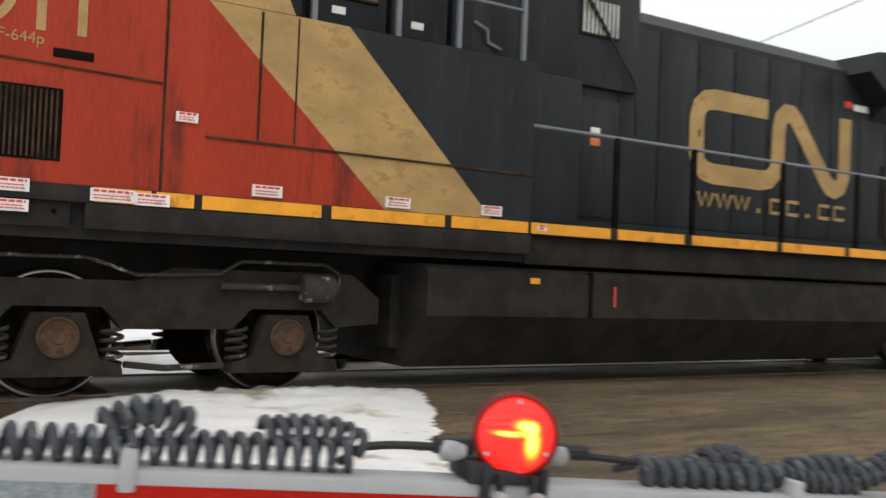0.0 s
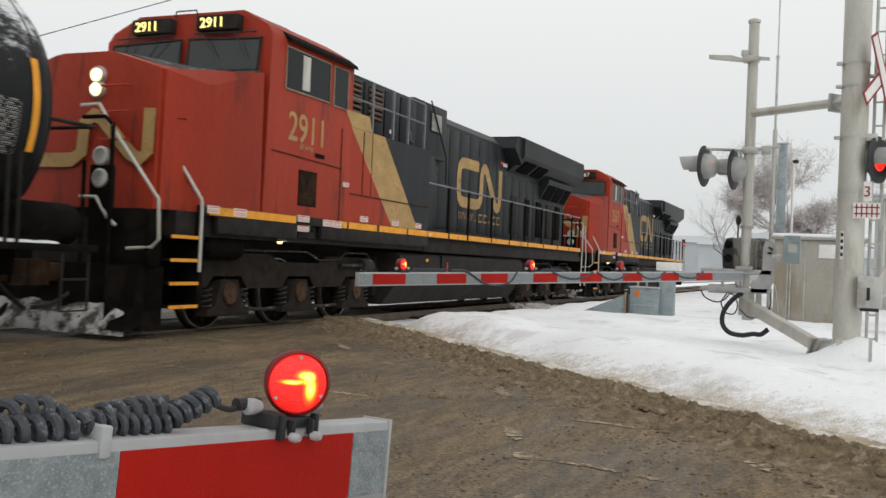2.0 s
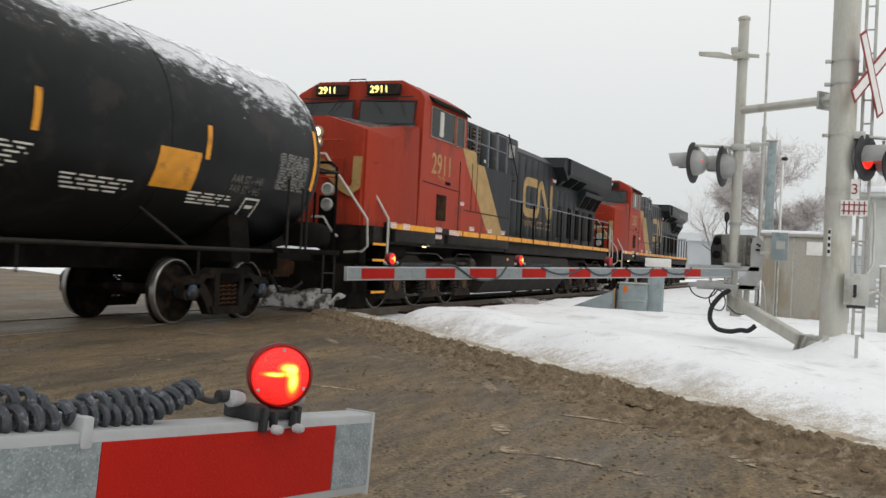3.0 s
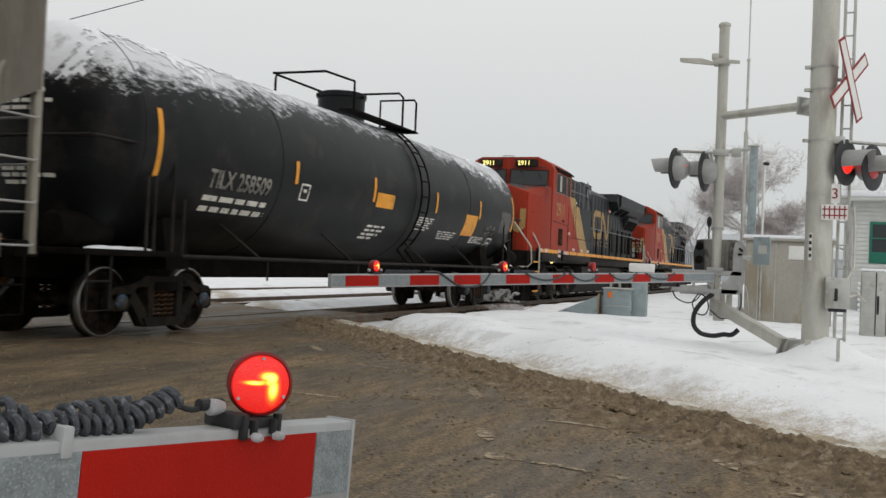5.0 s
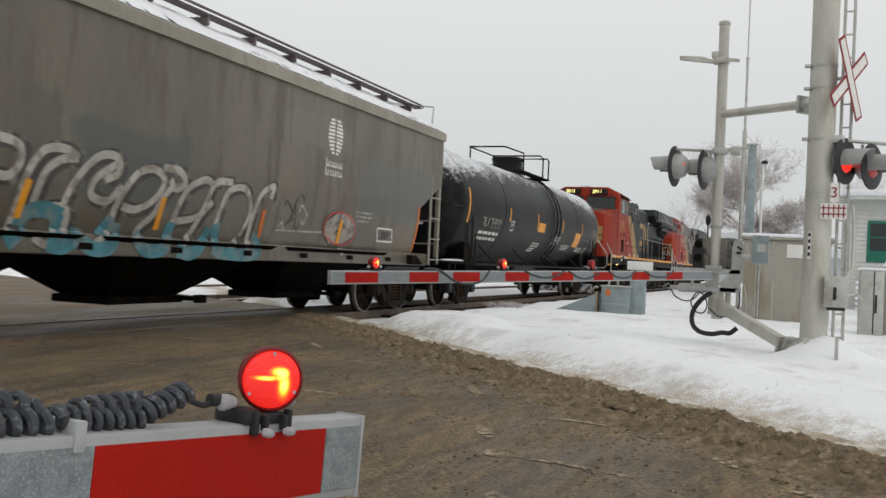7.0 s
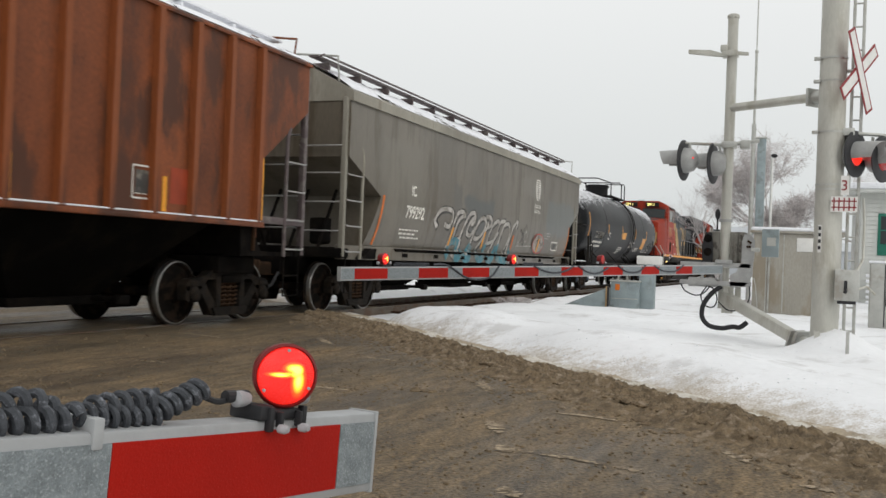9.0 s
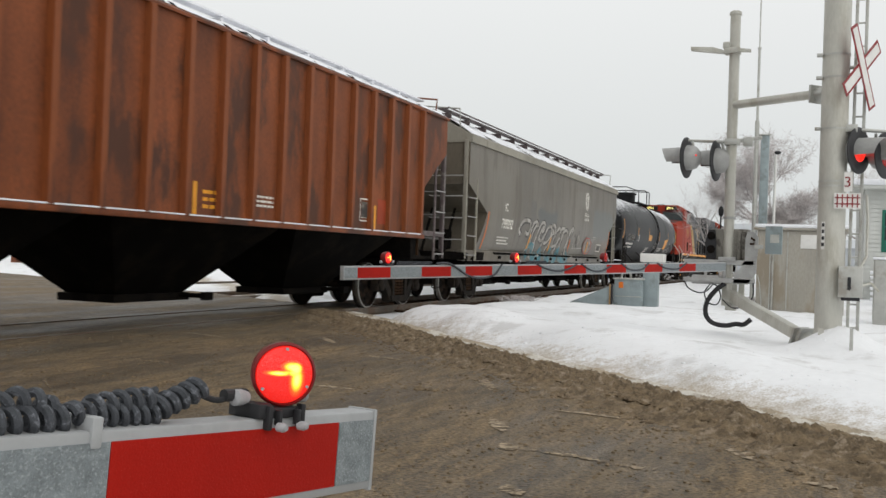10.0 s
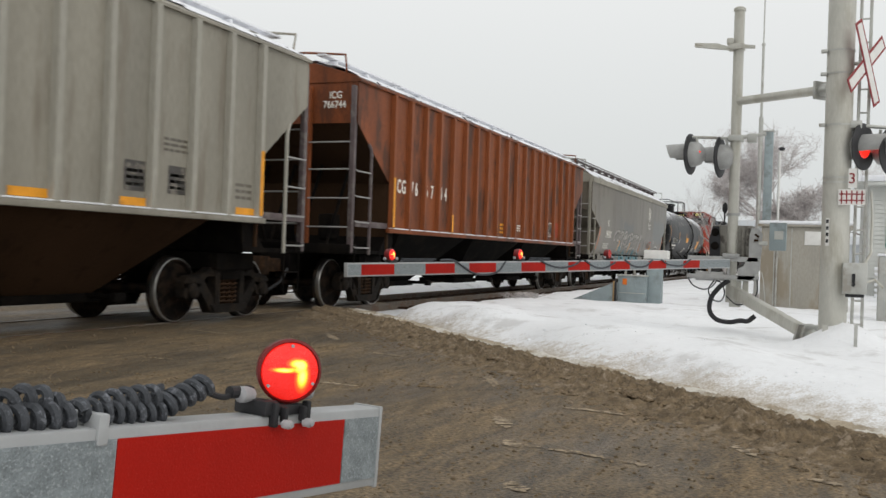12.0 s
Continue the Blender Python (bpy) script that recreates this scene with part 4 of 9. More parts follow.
        bmesh.ops.translate(bm, vec=(0, 0.02, 0.02), verts=[v for v in r["geom"] if isinstance(v, bmesh.types.BMVert)])
        part("radiator_grille", bm, SHADEBLACK, car, "black radiator grille")
    for a, b in ((45.7, 46.6), (46.7, 47.55), (47.65, 48.3)):
        bm = bmesh.new()
        n = Vector((0, -0.56, -0.31)).normalized() * 0.014
        for v in ((U(a), -1.03, Z(3.22)), (U(b), -1.03, Z(3.22)), (U(b), -1.27, Z(3.65)), (U(a), -1.27, Z(3.65))):
            bm.verts.new(Vector(v) + n)
        bm.verts.ensure_lookup_table()
        r = bmesh.ops.extrude_face_region(bm, geom=[bm.faces.new(bm.verts)])
        bmesh.ops.translate(bm, vec=-1.5 * n, verts=[v for v in r["geom"] if isinstance(v, bmesh.types.BMVert)])
        part("radiator_grille", bm, SHADEBLACK, car, "black radiator grille")
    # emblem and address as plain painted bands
    path = [(40.35, 3.60), (39.35, 3.60), (39.18, 3.57), (39.07, 3.48), (39.03, 3.34), (39.03, 2.92), (39.07, 2.78), (39.18, 2.69), (39.35, 2.66), (40.25, 2.66), (40.42, 2.69), (40.53, 2.80),
            (40.57, 2.95), (40.58, 3.36), (40.62, 3.52), (40.72, 3.60), (40.84, 3.60), (40.94, 3.52), (41.58, 2.78), (41.68, 2.69), (41.80, 2.66), (41.92, 2.71), (41.98, 2.84), (42.0, 3.0), (42.0, 3.68)]
    bm = bmesh.new()
    strokes(bm, [[(U(a), Z(b)) for a, b in path]], 0.26, side(0, 0, -1.016))
    part("side_emblem", bm, CREAM, car, "cream ribbon-shaped emblem", fix=False)
    for k in range(9):
        x = 39.08 + k * 0.335
        bm = bmesh.new()
        if k in (3, 6):
            strokes(bm, [[(U(x + 0.10), Z(2.26)), (U(x + 0.16), Z(2.26))]], 0.06, side(0, 0, -1.018))
        else:
            strokes(bm, [[(U(x), Z(2.42)), (U(x + 0.07), Z(2.25)), (U(x + 0.14), Z(2.42)), (U(x + 0.21), Z(2.25)), (U(x + 0.28), Z(2.42))] if k < 3 else [(U(x + 0.26), Z(2.42)), (U(x + 0.04), Z(2.42)), (U(x + 0.04), Z(2.25)), (U(x + 0.26), Z(2.25))]], 0.05, side(0, 0, -1.018))
        part("lettering_stroke", bm, CREAM, car, "faded cream lettering", fix=False)
    for x, z, w, mt in ((41.98, 3.84, 0.14, DECALRED), (42.18, 3.82, 0.30, DECAL), (37.30, 2.92, 0.14, DECAL), (37.30, 2.80, 0.14, ORANGEMARK)):
        bm = bmesh.new()
        box(bm, U(x), U(x + w), -1.036, -1.0, Z(z), Z(z + 0.09), 0.002)
        part("notice", bm, mt, car, "small notice on the hood")
    bm = bmesh.new()
    box(bm, U(37.04), U(37.72), -1.03, -0.99, Z(1.98), Z(3.34), 0.012)
    hd = part("side_door", bm, BLACK, car, "black hood door")
    for z in (2.15, 2.55, 3.1):
        bm = bmesh.new()
        box(bm, U(37.02), U(37.07), -1.05, -1.02, Z(z), Z(z + 0.1), 0.006)
        part("hinge", bm, UNDER, hd)
    bm = bmesh.new()
    m = Matrix.Translation((U(27.975), 0, 0)) @ Matrix(((0, 0, -1, 0), (-1, 0, 0, 0), (0, 1, 0, 0), (0, 0, 0, 1)))
    strokes(bm, [[(-1.10, Z(2.9)), (-1.10, Z(2.46)), (-0.99, Z(2.36)), (-0.08, Z(2.36)), (0.08, Z(2.46)), (0.12, Z(2.85)), (0.26, Z(2.95)), (0.40, Z(2.90)), (0.88, Z(2.45)), (1.03, Z(2.36)), (1.16, Z(2.46)), (1.18, Z(3.02))]], 0.19, m, 0.05)
    part("nose_emblem", bm, CREAM, car, "cream ribbon-shaped emblem on the nose", fix=False)
    # walkway handrail
    posts = (37.28, 38.48, 40.07, 41.6, 42.78, 44.35, 45.5, 46.6, 47.7, 48.7)
    for s in (-1, 1):
        bm = bmesh.new()
        pipe(bm, [(U(36.0), s * 1.50, Z(2.83)), (U(48.72), s * 1.50, Z(2.83))], 0.02, 8)
        hr = part("handrail", bm, HANDRAIL, car, "blue-grey walkway handrail")
        for x in posts:
            bm = bmesh.new()
            box(bm, U(x - 0.035), U(x + 0.035), s * 1.485, s * 1.525, Z(1.72), Z(2.83), 0.006)
            part("post", bm, UNDER, hr)
    for pts in [[(49.35, y, 1.74), (49.35, y, 2.7)] for y in (-1.45, -0.6, 0.6, 1.45)] + [[(49.35, -1.45, z), (49.35, -0.6, z)] for z in (2.7, 2.25)] + [
            [(49.0, -1.52, 0.6), (49.0, -1.54, 1.6), (49.2, -1.5, 2.6)], [(49.55, -1.52, 0.6), (49.55, -1.54, 1.6), (49.45, -1.5, 2.6)]]:
        bm = bmesh.new()
        pipe(bm, [(U(a), b, Z(c)) for a, b, c in pts], 0.021, 6)
        part("rear_handrail", bm, PALE, car, "white rear handrail")
    bm = bmesh.new()
    box(bm, U(48.9), U(49.6), -1.45, 1.45, Z(1.55), Z(1.74), 0.02)
    box(bm, U(49.45), U(49.6), -1.4, 1.4, Z(0.45), Z(1.55), 0.02)
    part("rear_platform", bm, UNDER, car)
    # fuel tank and underfloor gear
    bm = bmesh.new()
    prism(bm, [(-1.40, Z(1.36)), (-1.50, Z(1.30)), (-1.51, Z(0.86)), (-1.12, Z(0.33)), (1.12, Z(0.33)), (1.51, Z(0.86)), (1.50, Z(1.30)), (1.40, Z(1.36))], "x", U(34.92), U(42.68))
    box(bm, U(34.80), U(34.93), -1.0, 1.0, Z(0.5), Z(1.25), 0.03)
    ft = part("fuel_tank", bm, SIDEBLACK, car, "long dusty black fuel tank")
    for x, z, w, h, mt in ((36.15, 1.20, 0.12, 0.06, YELLOW), (37.3, 0.98, 0.03, 0.22, DECALRED)):
        bm = bmesh.new()
        box(bm, U(x), U(x + w), -1.517, -1.505, Z(z), Z(z + h))
        part("mark", bm, mt, ft)
    bm = bmesh.new()
    box(bm, U(36.95), U(36.99), -1.525, -1.0, Z(0.86), Z(1.34))
    part("strap", bm, UNDER, ft)
    for x, r, l in ((28.95, 0.17, 0.9),):
        bm = bmesh.new()
        lathe(bm, [(0, 0), (r * 0.7, 0.01), (r, 0.07), (r, l - 0.07), (r * 0.7, l - 0.01), (0, l)], Matrix.Translation((U(x), -1.25, Z(1.28))) @ Euler((0, radians(90), 0)).to_matrix().to_4x4(), 18)
        part("air_reservoir", bm, UNDER, car)
    for i, (x, z) in enumerate(((36.2, 1.44), (36.6, 1.44), (37.0, 1.46), (37.6, 1.42), (37.75, 1.42))):
        bm = bmesh.new()
        box(bm, U(x), U(x + 0.1 + 0.05 * (i % 2)), -1.42, -1.36, Z(z), Z(z + 0.12), 0.02)
        part("valve", bm, DECALRED if i in (0, 2) else UNDER, car)
    bm = bmesh.new()
    lathe(bm, [(0.02, 0.12), (0.05, 0.1), (0.12, 0.0), (0.10, 0.0), (0.04, 0.07)], pose(U(30.72), -1.42, Z(1.42)), 14)
    sl = part("step_lamp", bm, STEEL, car, "small lit step lamp")
    bm = bmesh.new()
    bmesh.ops.create_icosphere(bm, subdivisions=2, radius=0.045, matrix=pose(U(30.72), -1.42, Z(1.43)))
    part("bulb", bm, STEPLAMP, sl)
    # six-wheel trucks
    for xc in (31.65, 45.9):
        for s in (-1, 1):
            def tf(bm):
                prism(bm, [(-2.75, 0.95), (-2.6, 1.12), (-0.9, 1.12), (-0.6, 1.0), (0.6, 1.0), (0.9, 1.12), (2.6, 1.12), (2.9, 0.9), (2.9, 0.66), (2.45, 0.62),
                           (2.3, 0.78), (1.62, 0.78), (1.45, 0.6), (0.5, 0.6), (0.34, 0.78), (-0.34, 0.78), (-0.5, 0.6), (-1.45, 0.6), (-1.62, 0.78), (-2.3, 0.78), (-2.45, 0.62), (-2.75, 0.66)], "y", -1.22, -1.08)
                for a in (-1.95, 0, 1.95):
                    prism(bm, [(a - 0.52, 0.22), (a + 0.52, 0.22), (a + 0.50, 0.31), (a + 0.33, 0.36), (a + 0.20, 0.73), (a - 0.20, 0.73), (a - 0.33, 0.36), (a - 0.50, 0.31)], "y", -1.26, -1.06)
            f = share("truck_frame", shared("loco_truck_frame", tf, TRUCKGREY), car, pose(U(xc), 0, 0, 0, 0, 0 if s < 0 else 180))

            def jb(bm):
                lathe(bm, [(0.165, 1.24), (0.165, 1.285), (0.145, 1.295), (0.135, 1.285), (0.06, 1.287), (0.05, 1.30), (0, 1.302)], Matrix.Translation((0, 0, 0.535)) @ Matrix.Diagonal((1, -1, 1, 1)) @ ALONG_Y, 24)
            for a in (-1.95, 0, 1.95):
                share("journal_cap", shared("loco_journal", jb, RUSTPALE), f, pose(a, 0, 0), "rusty round axle cap")

            def sp(bm):
                spring_mesh(bm, 0.30, 0.085, 4)
            for a in (-1.95, 0, 1.95):
                for dx in (-0.44, 0.44):
                    share("spring", shared("loco_spring", sp, STEELDIRTY), f, pose(a + dx, -1.16, 0.31))

            def br(bm):
                lathe(bm, [(0, 0), (0.11, 0.01), (0.13, 0.06), (0.13, 0.30), (0.10, 0.34), (0, 0.35)], Matrix.Translation((2.05, -1.28, 0.98)) @ Euler((0, radians(90), 0)).to_matrix().to_4x4(), 18)
                rod(bm, (1.3, -1.28, 0.98), (2.06, -1.28, 0.98), 0.03)
                pipe(bm, [(-2.6, -1.24, 1.16), (0.2, -1.25, 1.18), (0.6, -1.25, 1.05), (1.3, -1.25, 1.08), (1.5, -1.25, 1.2), (2.3, -1.25, 1.2), (2.45, -1.25, 1.12), (2.45, -1.25, 0.95)], 0.016, 6)
                pipe(bm, [(0.55, -1.15, 0.30), (0.9, -1.12, 0.26), (1.4, -1.15, 0.28)], 0.03, 6)
                pipe(bm, [(-1.4, -1.15, 0.30), (-0.9, -1.12, 0.26), (-0.55, -1.15, 0.28)], 0.03, 6)
            share("brake_gear", shared("loco_brake_gear", br, STEELDIRTY), f, Matrix())
        for dx in (-1.95, 0, 1.95):
            wheelset(car, U(xc + dx), 0.533, wheels)
    coupler(car, U(27.25), -1)
    coupler(car, U(49.95), 1)
    CARS.append((car, uc + shift, wheels))


RUSTPALE = mat("rusty_axle_cap", (0.07, 0.042, 0.026), 0.8, 0, 0.3, 9, (0.05, 0.03, 0.02), 0.4, 8, 0.3, spec=0.1)
ORANGEMARK = mat("orange_notice", (0.55, 0.16, 0.05), 0.5, 0, 0.1, 8, None, 0, 1, 0)
HANDRAIL = mat("blue_grey_handrail", (0.16, 0.17, 0.185), 0.5, 0.1, 0.15, 5, None, 0, 1, 0.05)
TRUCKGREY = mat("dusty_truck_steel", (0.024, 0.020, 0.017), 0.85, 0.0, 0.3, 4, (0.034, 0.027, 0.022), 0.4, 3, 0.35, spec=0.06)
STEELDIRTY = mat("salty_brake_gear", (0.030, 0.025, 0.021), 0.8, 0.0, 0.35, 9, (0.30, 0.29, 0.28), 0.15, 6, 0.3)


def snow_cap(car, x0, x1, surface, width, seed, label="thin snow lying on the roof", thick=0.02, fine=0.06, speckle=0.0):
    """Broken snow on a curved top: surface(x, a) gives a point for a from -1 to 1 across; rows thin out at the edges."""
    rng = random.Random(seed)
    nx, na = int((x1 - x0) / fine), int(2.8 / fine)
    bm = bmesh.new()
    grid = {}
    for i in range(nx + 1):
        for j in range(na + 1):
            a = -1 + 2 * j / na
            x = x0 + (x1 - x0) * i / nx
            grid[i, j] = (surface(x, a), x, a)
    made = {}

    def vert(k):
        if k not in made:
            p, x, a = grid[k]
            made[k] = bm.verts.new(p)
        return made[k]
    for i in range(nx):
        for j in range(na):
            p, x, a = grid[i, j]
            lim = width(x) + 0.22 * noise.noise(Vector((x * 0.9, a * 2.0, seed))) + 0.20 * noise.noise(Vector((x * 4.2, a * 13, seed + 3))) + 0.16 * noise.noise(Vector((x * 13, a * 26, seed + 7)))
            lim += speckle * (0.34 * noise.noise(Vector((x * 9, a * 22, seed + 11))) + 0.26 * noise.noise(Vector((x * 24, a * 50, seed + 13))))
            if abs(a) < lim:
                bm.faces.new([vert(k) for k in ((i, j), (i + 1, j), (i + 1, j + 1), (i, j + 1))])
    for (p, x, a), v in ((grid[k], v) for k, v in made.items()):
        v.co.z += thick * (0.6 + 0.6 * noise.noise(v.co * 3)) * max(0.0, 1 - abs(a) ** 6)
    return part("snow_cover", bm, SNOWCAP, car, label)


DATAGREY = mat("grey_data_print", (0.22, 0.215, 0.20), 0.6, 0, 0.1, 8, None, 0, 1, 0)


def tank_paint(axis, r):
    """Black tank paint with wind-blown snow clinging to its upper side."""
    m = TANKBLACK.copy()
    m.name = "snowy_tank_paint"
    n, l = m.node_tree.nodes, m.node_tree.links
    b = n["Principled BSDF"]
    paint = b.inputs["Base Color"].links[0].from_socket
    co, sep = n.new("ShaderNodeTexCoord"), n.new("ShaderNodeSeparateXYZ")
    l.new(co.outputs["Object"], sep.inputs[0])

    def math2(op, a, v):
        k = n.new("ShaderNodeMath")
        k.operation = op
        l.new(a, k.inputs[0])
        if isinstance(v, float):
            k.inputs[1].default_value = v
        else:
            l.new(v, k.inputs[1])
        return k.outputs[0]
    height = math2("MULTIPLY", math2("SUBTRACT", sep.outputs[2], float(axis)), 1.0 / r)
    ends = n.new("ShaderNodeMapRange")
    ends.inputs[1].default_value, ends.inputs[2].default_value, ends.inputs[3].default_value, ends.inputs[4].default_value = 2.5, 7.5, 0.0, 0.30
    l.new(math2("ABSOLUTE", sep.outputs[0], 0.0), ends.inputs[0])
    total = math2("ADD", height, ends.outputs[0])
    for scale, amount, st in ((1.6, 0.55, (1, 1, 1)), (9.0, 0.60, (0.6, 1, 1.4)), (42.0, 0.50, (1, 1, 1))):
        mp, tx = n.new("ShaderNodeMapping"), n.new("ShaderNodeTexNoise")
        mp.inputs["Scale"].default_value = st
        tx.inputs["Scale"].default_value, tx.inputs["Detail"].default_value = scale, 4
        l.new(co.outputs["Object"], mp.inputs[0])
        l.new(mp.outputs[0], tx.inputs[0])
        total = math2("ADD", total, math2("MULTIPLY", math2("SUBTRACT", tx.outputs[0], 0.5), amount))
    mask = n.new("ShaderNodeMapRange")
    mask.inputs[1].default_value, mask.inputs[2].default_value, mask.inputs[3].default_value, mask.inputs[4].default_value = 0.72, 0.92, 0.0, 0.9
    l.new(total, mask.inputs[0])
    mx = n.new("ShaderNodeMixRGB")
    mx.inputs[2].default_value = (0.72, 0.73, 0.75, 1)
    l.new(mask.outputs[0], mx.inputs[0])
    l.new(paint, mx.inputs[1])
    l.new(mx.outputs[0], b.inputs["Base Color"])
    ro = n.new("ShaderNodeMapRange")
    ro.inputs[3].default_value, ro.inputs[4].default_value = 0.42, 0.85
    l.new(mask.outputs[0], ro.inputs[0])
    l.new(ro.outputs[0], b.inputs["Roughness"])
    return m


def tank_car():
    uc, R, zc = 17.5, 1.52, 2.70
    car = thing("tank_car", pose(uc, TRACK_Y, RAIL_Z), "black cylindrical rail tank car with snow on top", "tank car")
    wheels = []
    U, Z = (lambda u: u - uc), (lambda z: z - RAIL_Z)
    turn = Euler((0, radians(90), 0)).to_matrix().to_4x4()
    bm = bmesh.new()
    h, hf = 8.42, 8.98
    prof = [(0.0, -h)] + [(R * math.sin(a), -h + 0.62 * (1 - math.cos(a))) for a in [radians(k) for k in (12, 24, 36, 48, 60, 72, 82, 90)]]
    prof += [(R, x) for x in (-5, -2.5, 0, 2.5, 5)]
    prof += [(R * math.sin(a), hf - 0.62 * (1 - math.cos(a))) for a in [radians(k) for k in (90, 82, 72, 60, 48, 36, 24, 12)]] + [(0.0, hf)]
    lathe(bm, prof, Matrix.Translation((0, 0, Z(zc))) @ turn, 72)
    bmesh.ops.remove_doubles(bm, verts=bm.verts, dist=0.0005)
    shell = part("tank_shell", bm, tank_paint(Z(zc), R), car, "glossy black tank shell")
    for x in (-7.75, -4.4, 1.1, 4.6, 8.3):
        bm = bmesh.new()
        lathe(bm, [(R + 0.001, x - 0.012), (R + 0.008, x), (R + 0.001, x + 0.012)], Matrix.Translation((0, 0, Z(zc))) @ turn, 72, False)
        part("weld_seam", bm, TANKBLACK, shell)

    def surf(x, a, lift=0.0):
        t = a * math.pi / 2
        r = R + lift
        e = max(0.0, -x - (h - 0.62), x - (hf - 0.62))
        if e:
            r *= math.sqrt(max(0.02, 1 - (e / 0.62) ** 2))
        return Vector((x, -r * math.sin(t), Z(zc) + r * math.cos(t)))
    snow_cap(car, -h + 0.1, hf - 0.1, lambda x, a: surf(x, a, 0.004), lambda x: 0.28 + 0.10 * smooth(2.5, 7.5, abs(x)), 5, "streaky snow on the top of the tank", 0.010, 0.030, 0.35)

    def wrap(ob, lift=0.006):
        for v in ob.data.vertices:
            d = max(-1.0, min(1.0, (v.co.y + ob_z[0] - Z(zc)) / R))
            t = math.asin(d)
            v.co = Vector((v.co.x + ob_x[0], -(R + lift) * math.cos(t), Z(zc) + (R + lift) * math.sin(t)))
    ob_x, ob_z = [0.0], [0.0]

    def writing(name, words, size, u, z, mt, bold=0.004, wide=0.8):
        ob_x[0], ob_z[0] = U(u), Z(z)
        ob = text_mesh(name, words, size, mt, shell, Matrix(), bold, wide)
        wrap(ob)
        return ob

    def patch(name, u0, u1, z0, z1, mt, lift=0.006, label=""):
        bm = bmesh.new()
        n = 8
        rows = []
        for i in range(n + 1):
            z = z0 + (z1 - z0) * i / n
            t = math.asin(max(-1, min(1, (z - zc) / R)))
            rows.append([bm.verts.new((U(u), -(R + lift) * math.cos(t), Z(zc) + (R + lift) * math.sin(t))) for u in (u0, u1)])
        for a, b in zip(rows, rows[1:]):
            bm.faces.new((a[0], a[1], b[1], b[0]))
        return part(name, bm, mt, shell, label)
    writing("reporting_mark", "TILX 258509", 0.36, 11.20, 2.18, LETTER, 0.008, 0.85)
    for u0, u1, z in ((11.19, 12.85, 1.99), (11.21, 12.9, 1.84), (16.70, 17.5, 1.89), (16.68, 17.48, 1.81), (16.65, 17.40, 1.73), (16.63, 17.2, 1.66), (19.0, 19.9, 2.2), (18.98, 19.8, 2.15), (18.95, 19.85, 2.10), (18.92, 19.7, 2.05), (18.9, 19.75, 2.0), (18.9, 19.6, 1.95),
                      (20.4, 21.6, 1.96), (20.42, 21.5, 1.91), (20.45, 21.55, 1.86), (20.5, 21.4, 1.81), (22.74, 23.7, 1.93), (22.75, 23.75, 1.885), (22.76, 23.5, 1.84), (22.78, 23.8, 1.795)):
        u = u0
        rng = random.Random(int(u0 * 100 + z * 1000))
        while u < u1:
            w = rng.uniform(0.12, 0.4)
            patch("lettering_bar", u, min(u + w, u1), z, z + (0.075 if u0 < 13 else (0.04 if u0 < 18 else 0.022)), LETTER)
            u += w + 0.07
    writing("stencil", "AAR ST - 446", 0.155, 23.57, 2.155, LETTER, 0.004, 0.9)
    writing("stencil", "AAR ST - 445", 0.155, 23.58, 2.01, LETTER, 0.004, 0.9)
    # the same mark small on the end of the tank
    end = text_mesh("reporting_mark", "TILX 258509", 0.135, LETTER, shell, Matrix(), 0.003, 1.0)
    bars_bm = bmesh.new()
    bars(bars_bm, [(0.08, 0.84, -0.10), (0.06, 0.66, -0.19), (0.1, 0.7, -0.95), (0.1, 0.9, -1.03), (0.15, 0.6, -1.12)], Matrix(), 0.05)
    small = part("lettering_bars", bars_bm, LETTER, shell, "small white data lines", fix=False)
    for ob in (end, small):
        for v in ob.data.vertices:
            yy, zz = 0.28 - v.co.x, 3.13 + v.co.y
            k = min(0.999, math.hypot(yy, zz - zc) / R)
            v.co = Vector((-h + 0.62 * (1 - math.sqrt(1 - k * k)) - 0.006, yy, Z(zz)))
    for u, z0, z1 in ((9.98, 2.20, 3.08), (13.50, 2.43, 2.80), (16.50, 2.37, 2.83), (19.80, 2.36, 2.82), (22.83, 2.39, 2.85)):
        patch("yellow_stripe", u, u + 0.10, z0, z1, YELLOW, 0.007, "yellow reflective stripe")
    for u0, u1, z0, z1 in ((16.68, 17.5, 2.28, 2.56), (21.9, 22.75, 1.95, 2.46)):
        patch("yellow_placard", u0, u1, z0, z1, YELLOW, 0.008, "yellow placard")
    for u0, u1, z0, z1 in ((13.74, 14.04, 2.18, 2.46), (24.08, 24.47, 1.65, 1.96)):
        for a, b, c, d in ((u0, u1, z0, z0 + 0.03), (u0, u1, z1 - 0.03, z1), (u0, u0 + 0.03, z0, z1), (u1 - 0.03, u1, z0, z1), (u0 + 0.1, u1 - 0.1, (z0 + z1) / 2, (z0 + z1) / 2 + 0.05)):
            patch("stencil_frame", a, b, c, d, LETTER)
    ring = bmesh.new()
    rr = []
    for k in range(15):
        t = math.asin((2.19 + 0.98 * k / 14 - zc) / R)
        rr.append([ring.verts.new((U(25.80 + e), -(R + 0.007) * math.cos(t) * (1 - 0.01 * (e > 0)), Z(zc) + (R + 0.007) * math.sin(t))) for e in (-0.09, 0.0)])
    for a, b in zip(rr, rr[1:]):
        ring.faces.new((a[0], a[1], b[1], b[0]))
    part("yellow_stripe", ring, YELLOW, shell, "yellow reflective stripe")
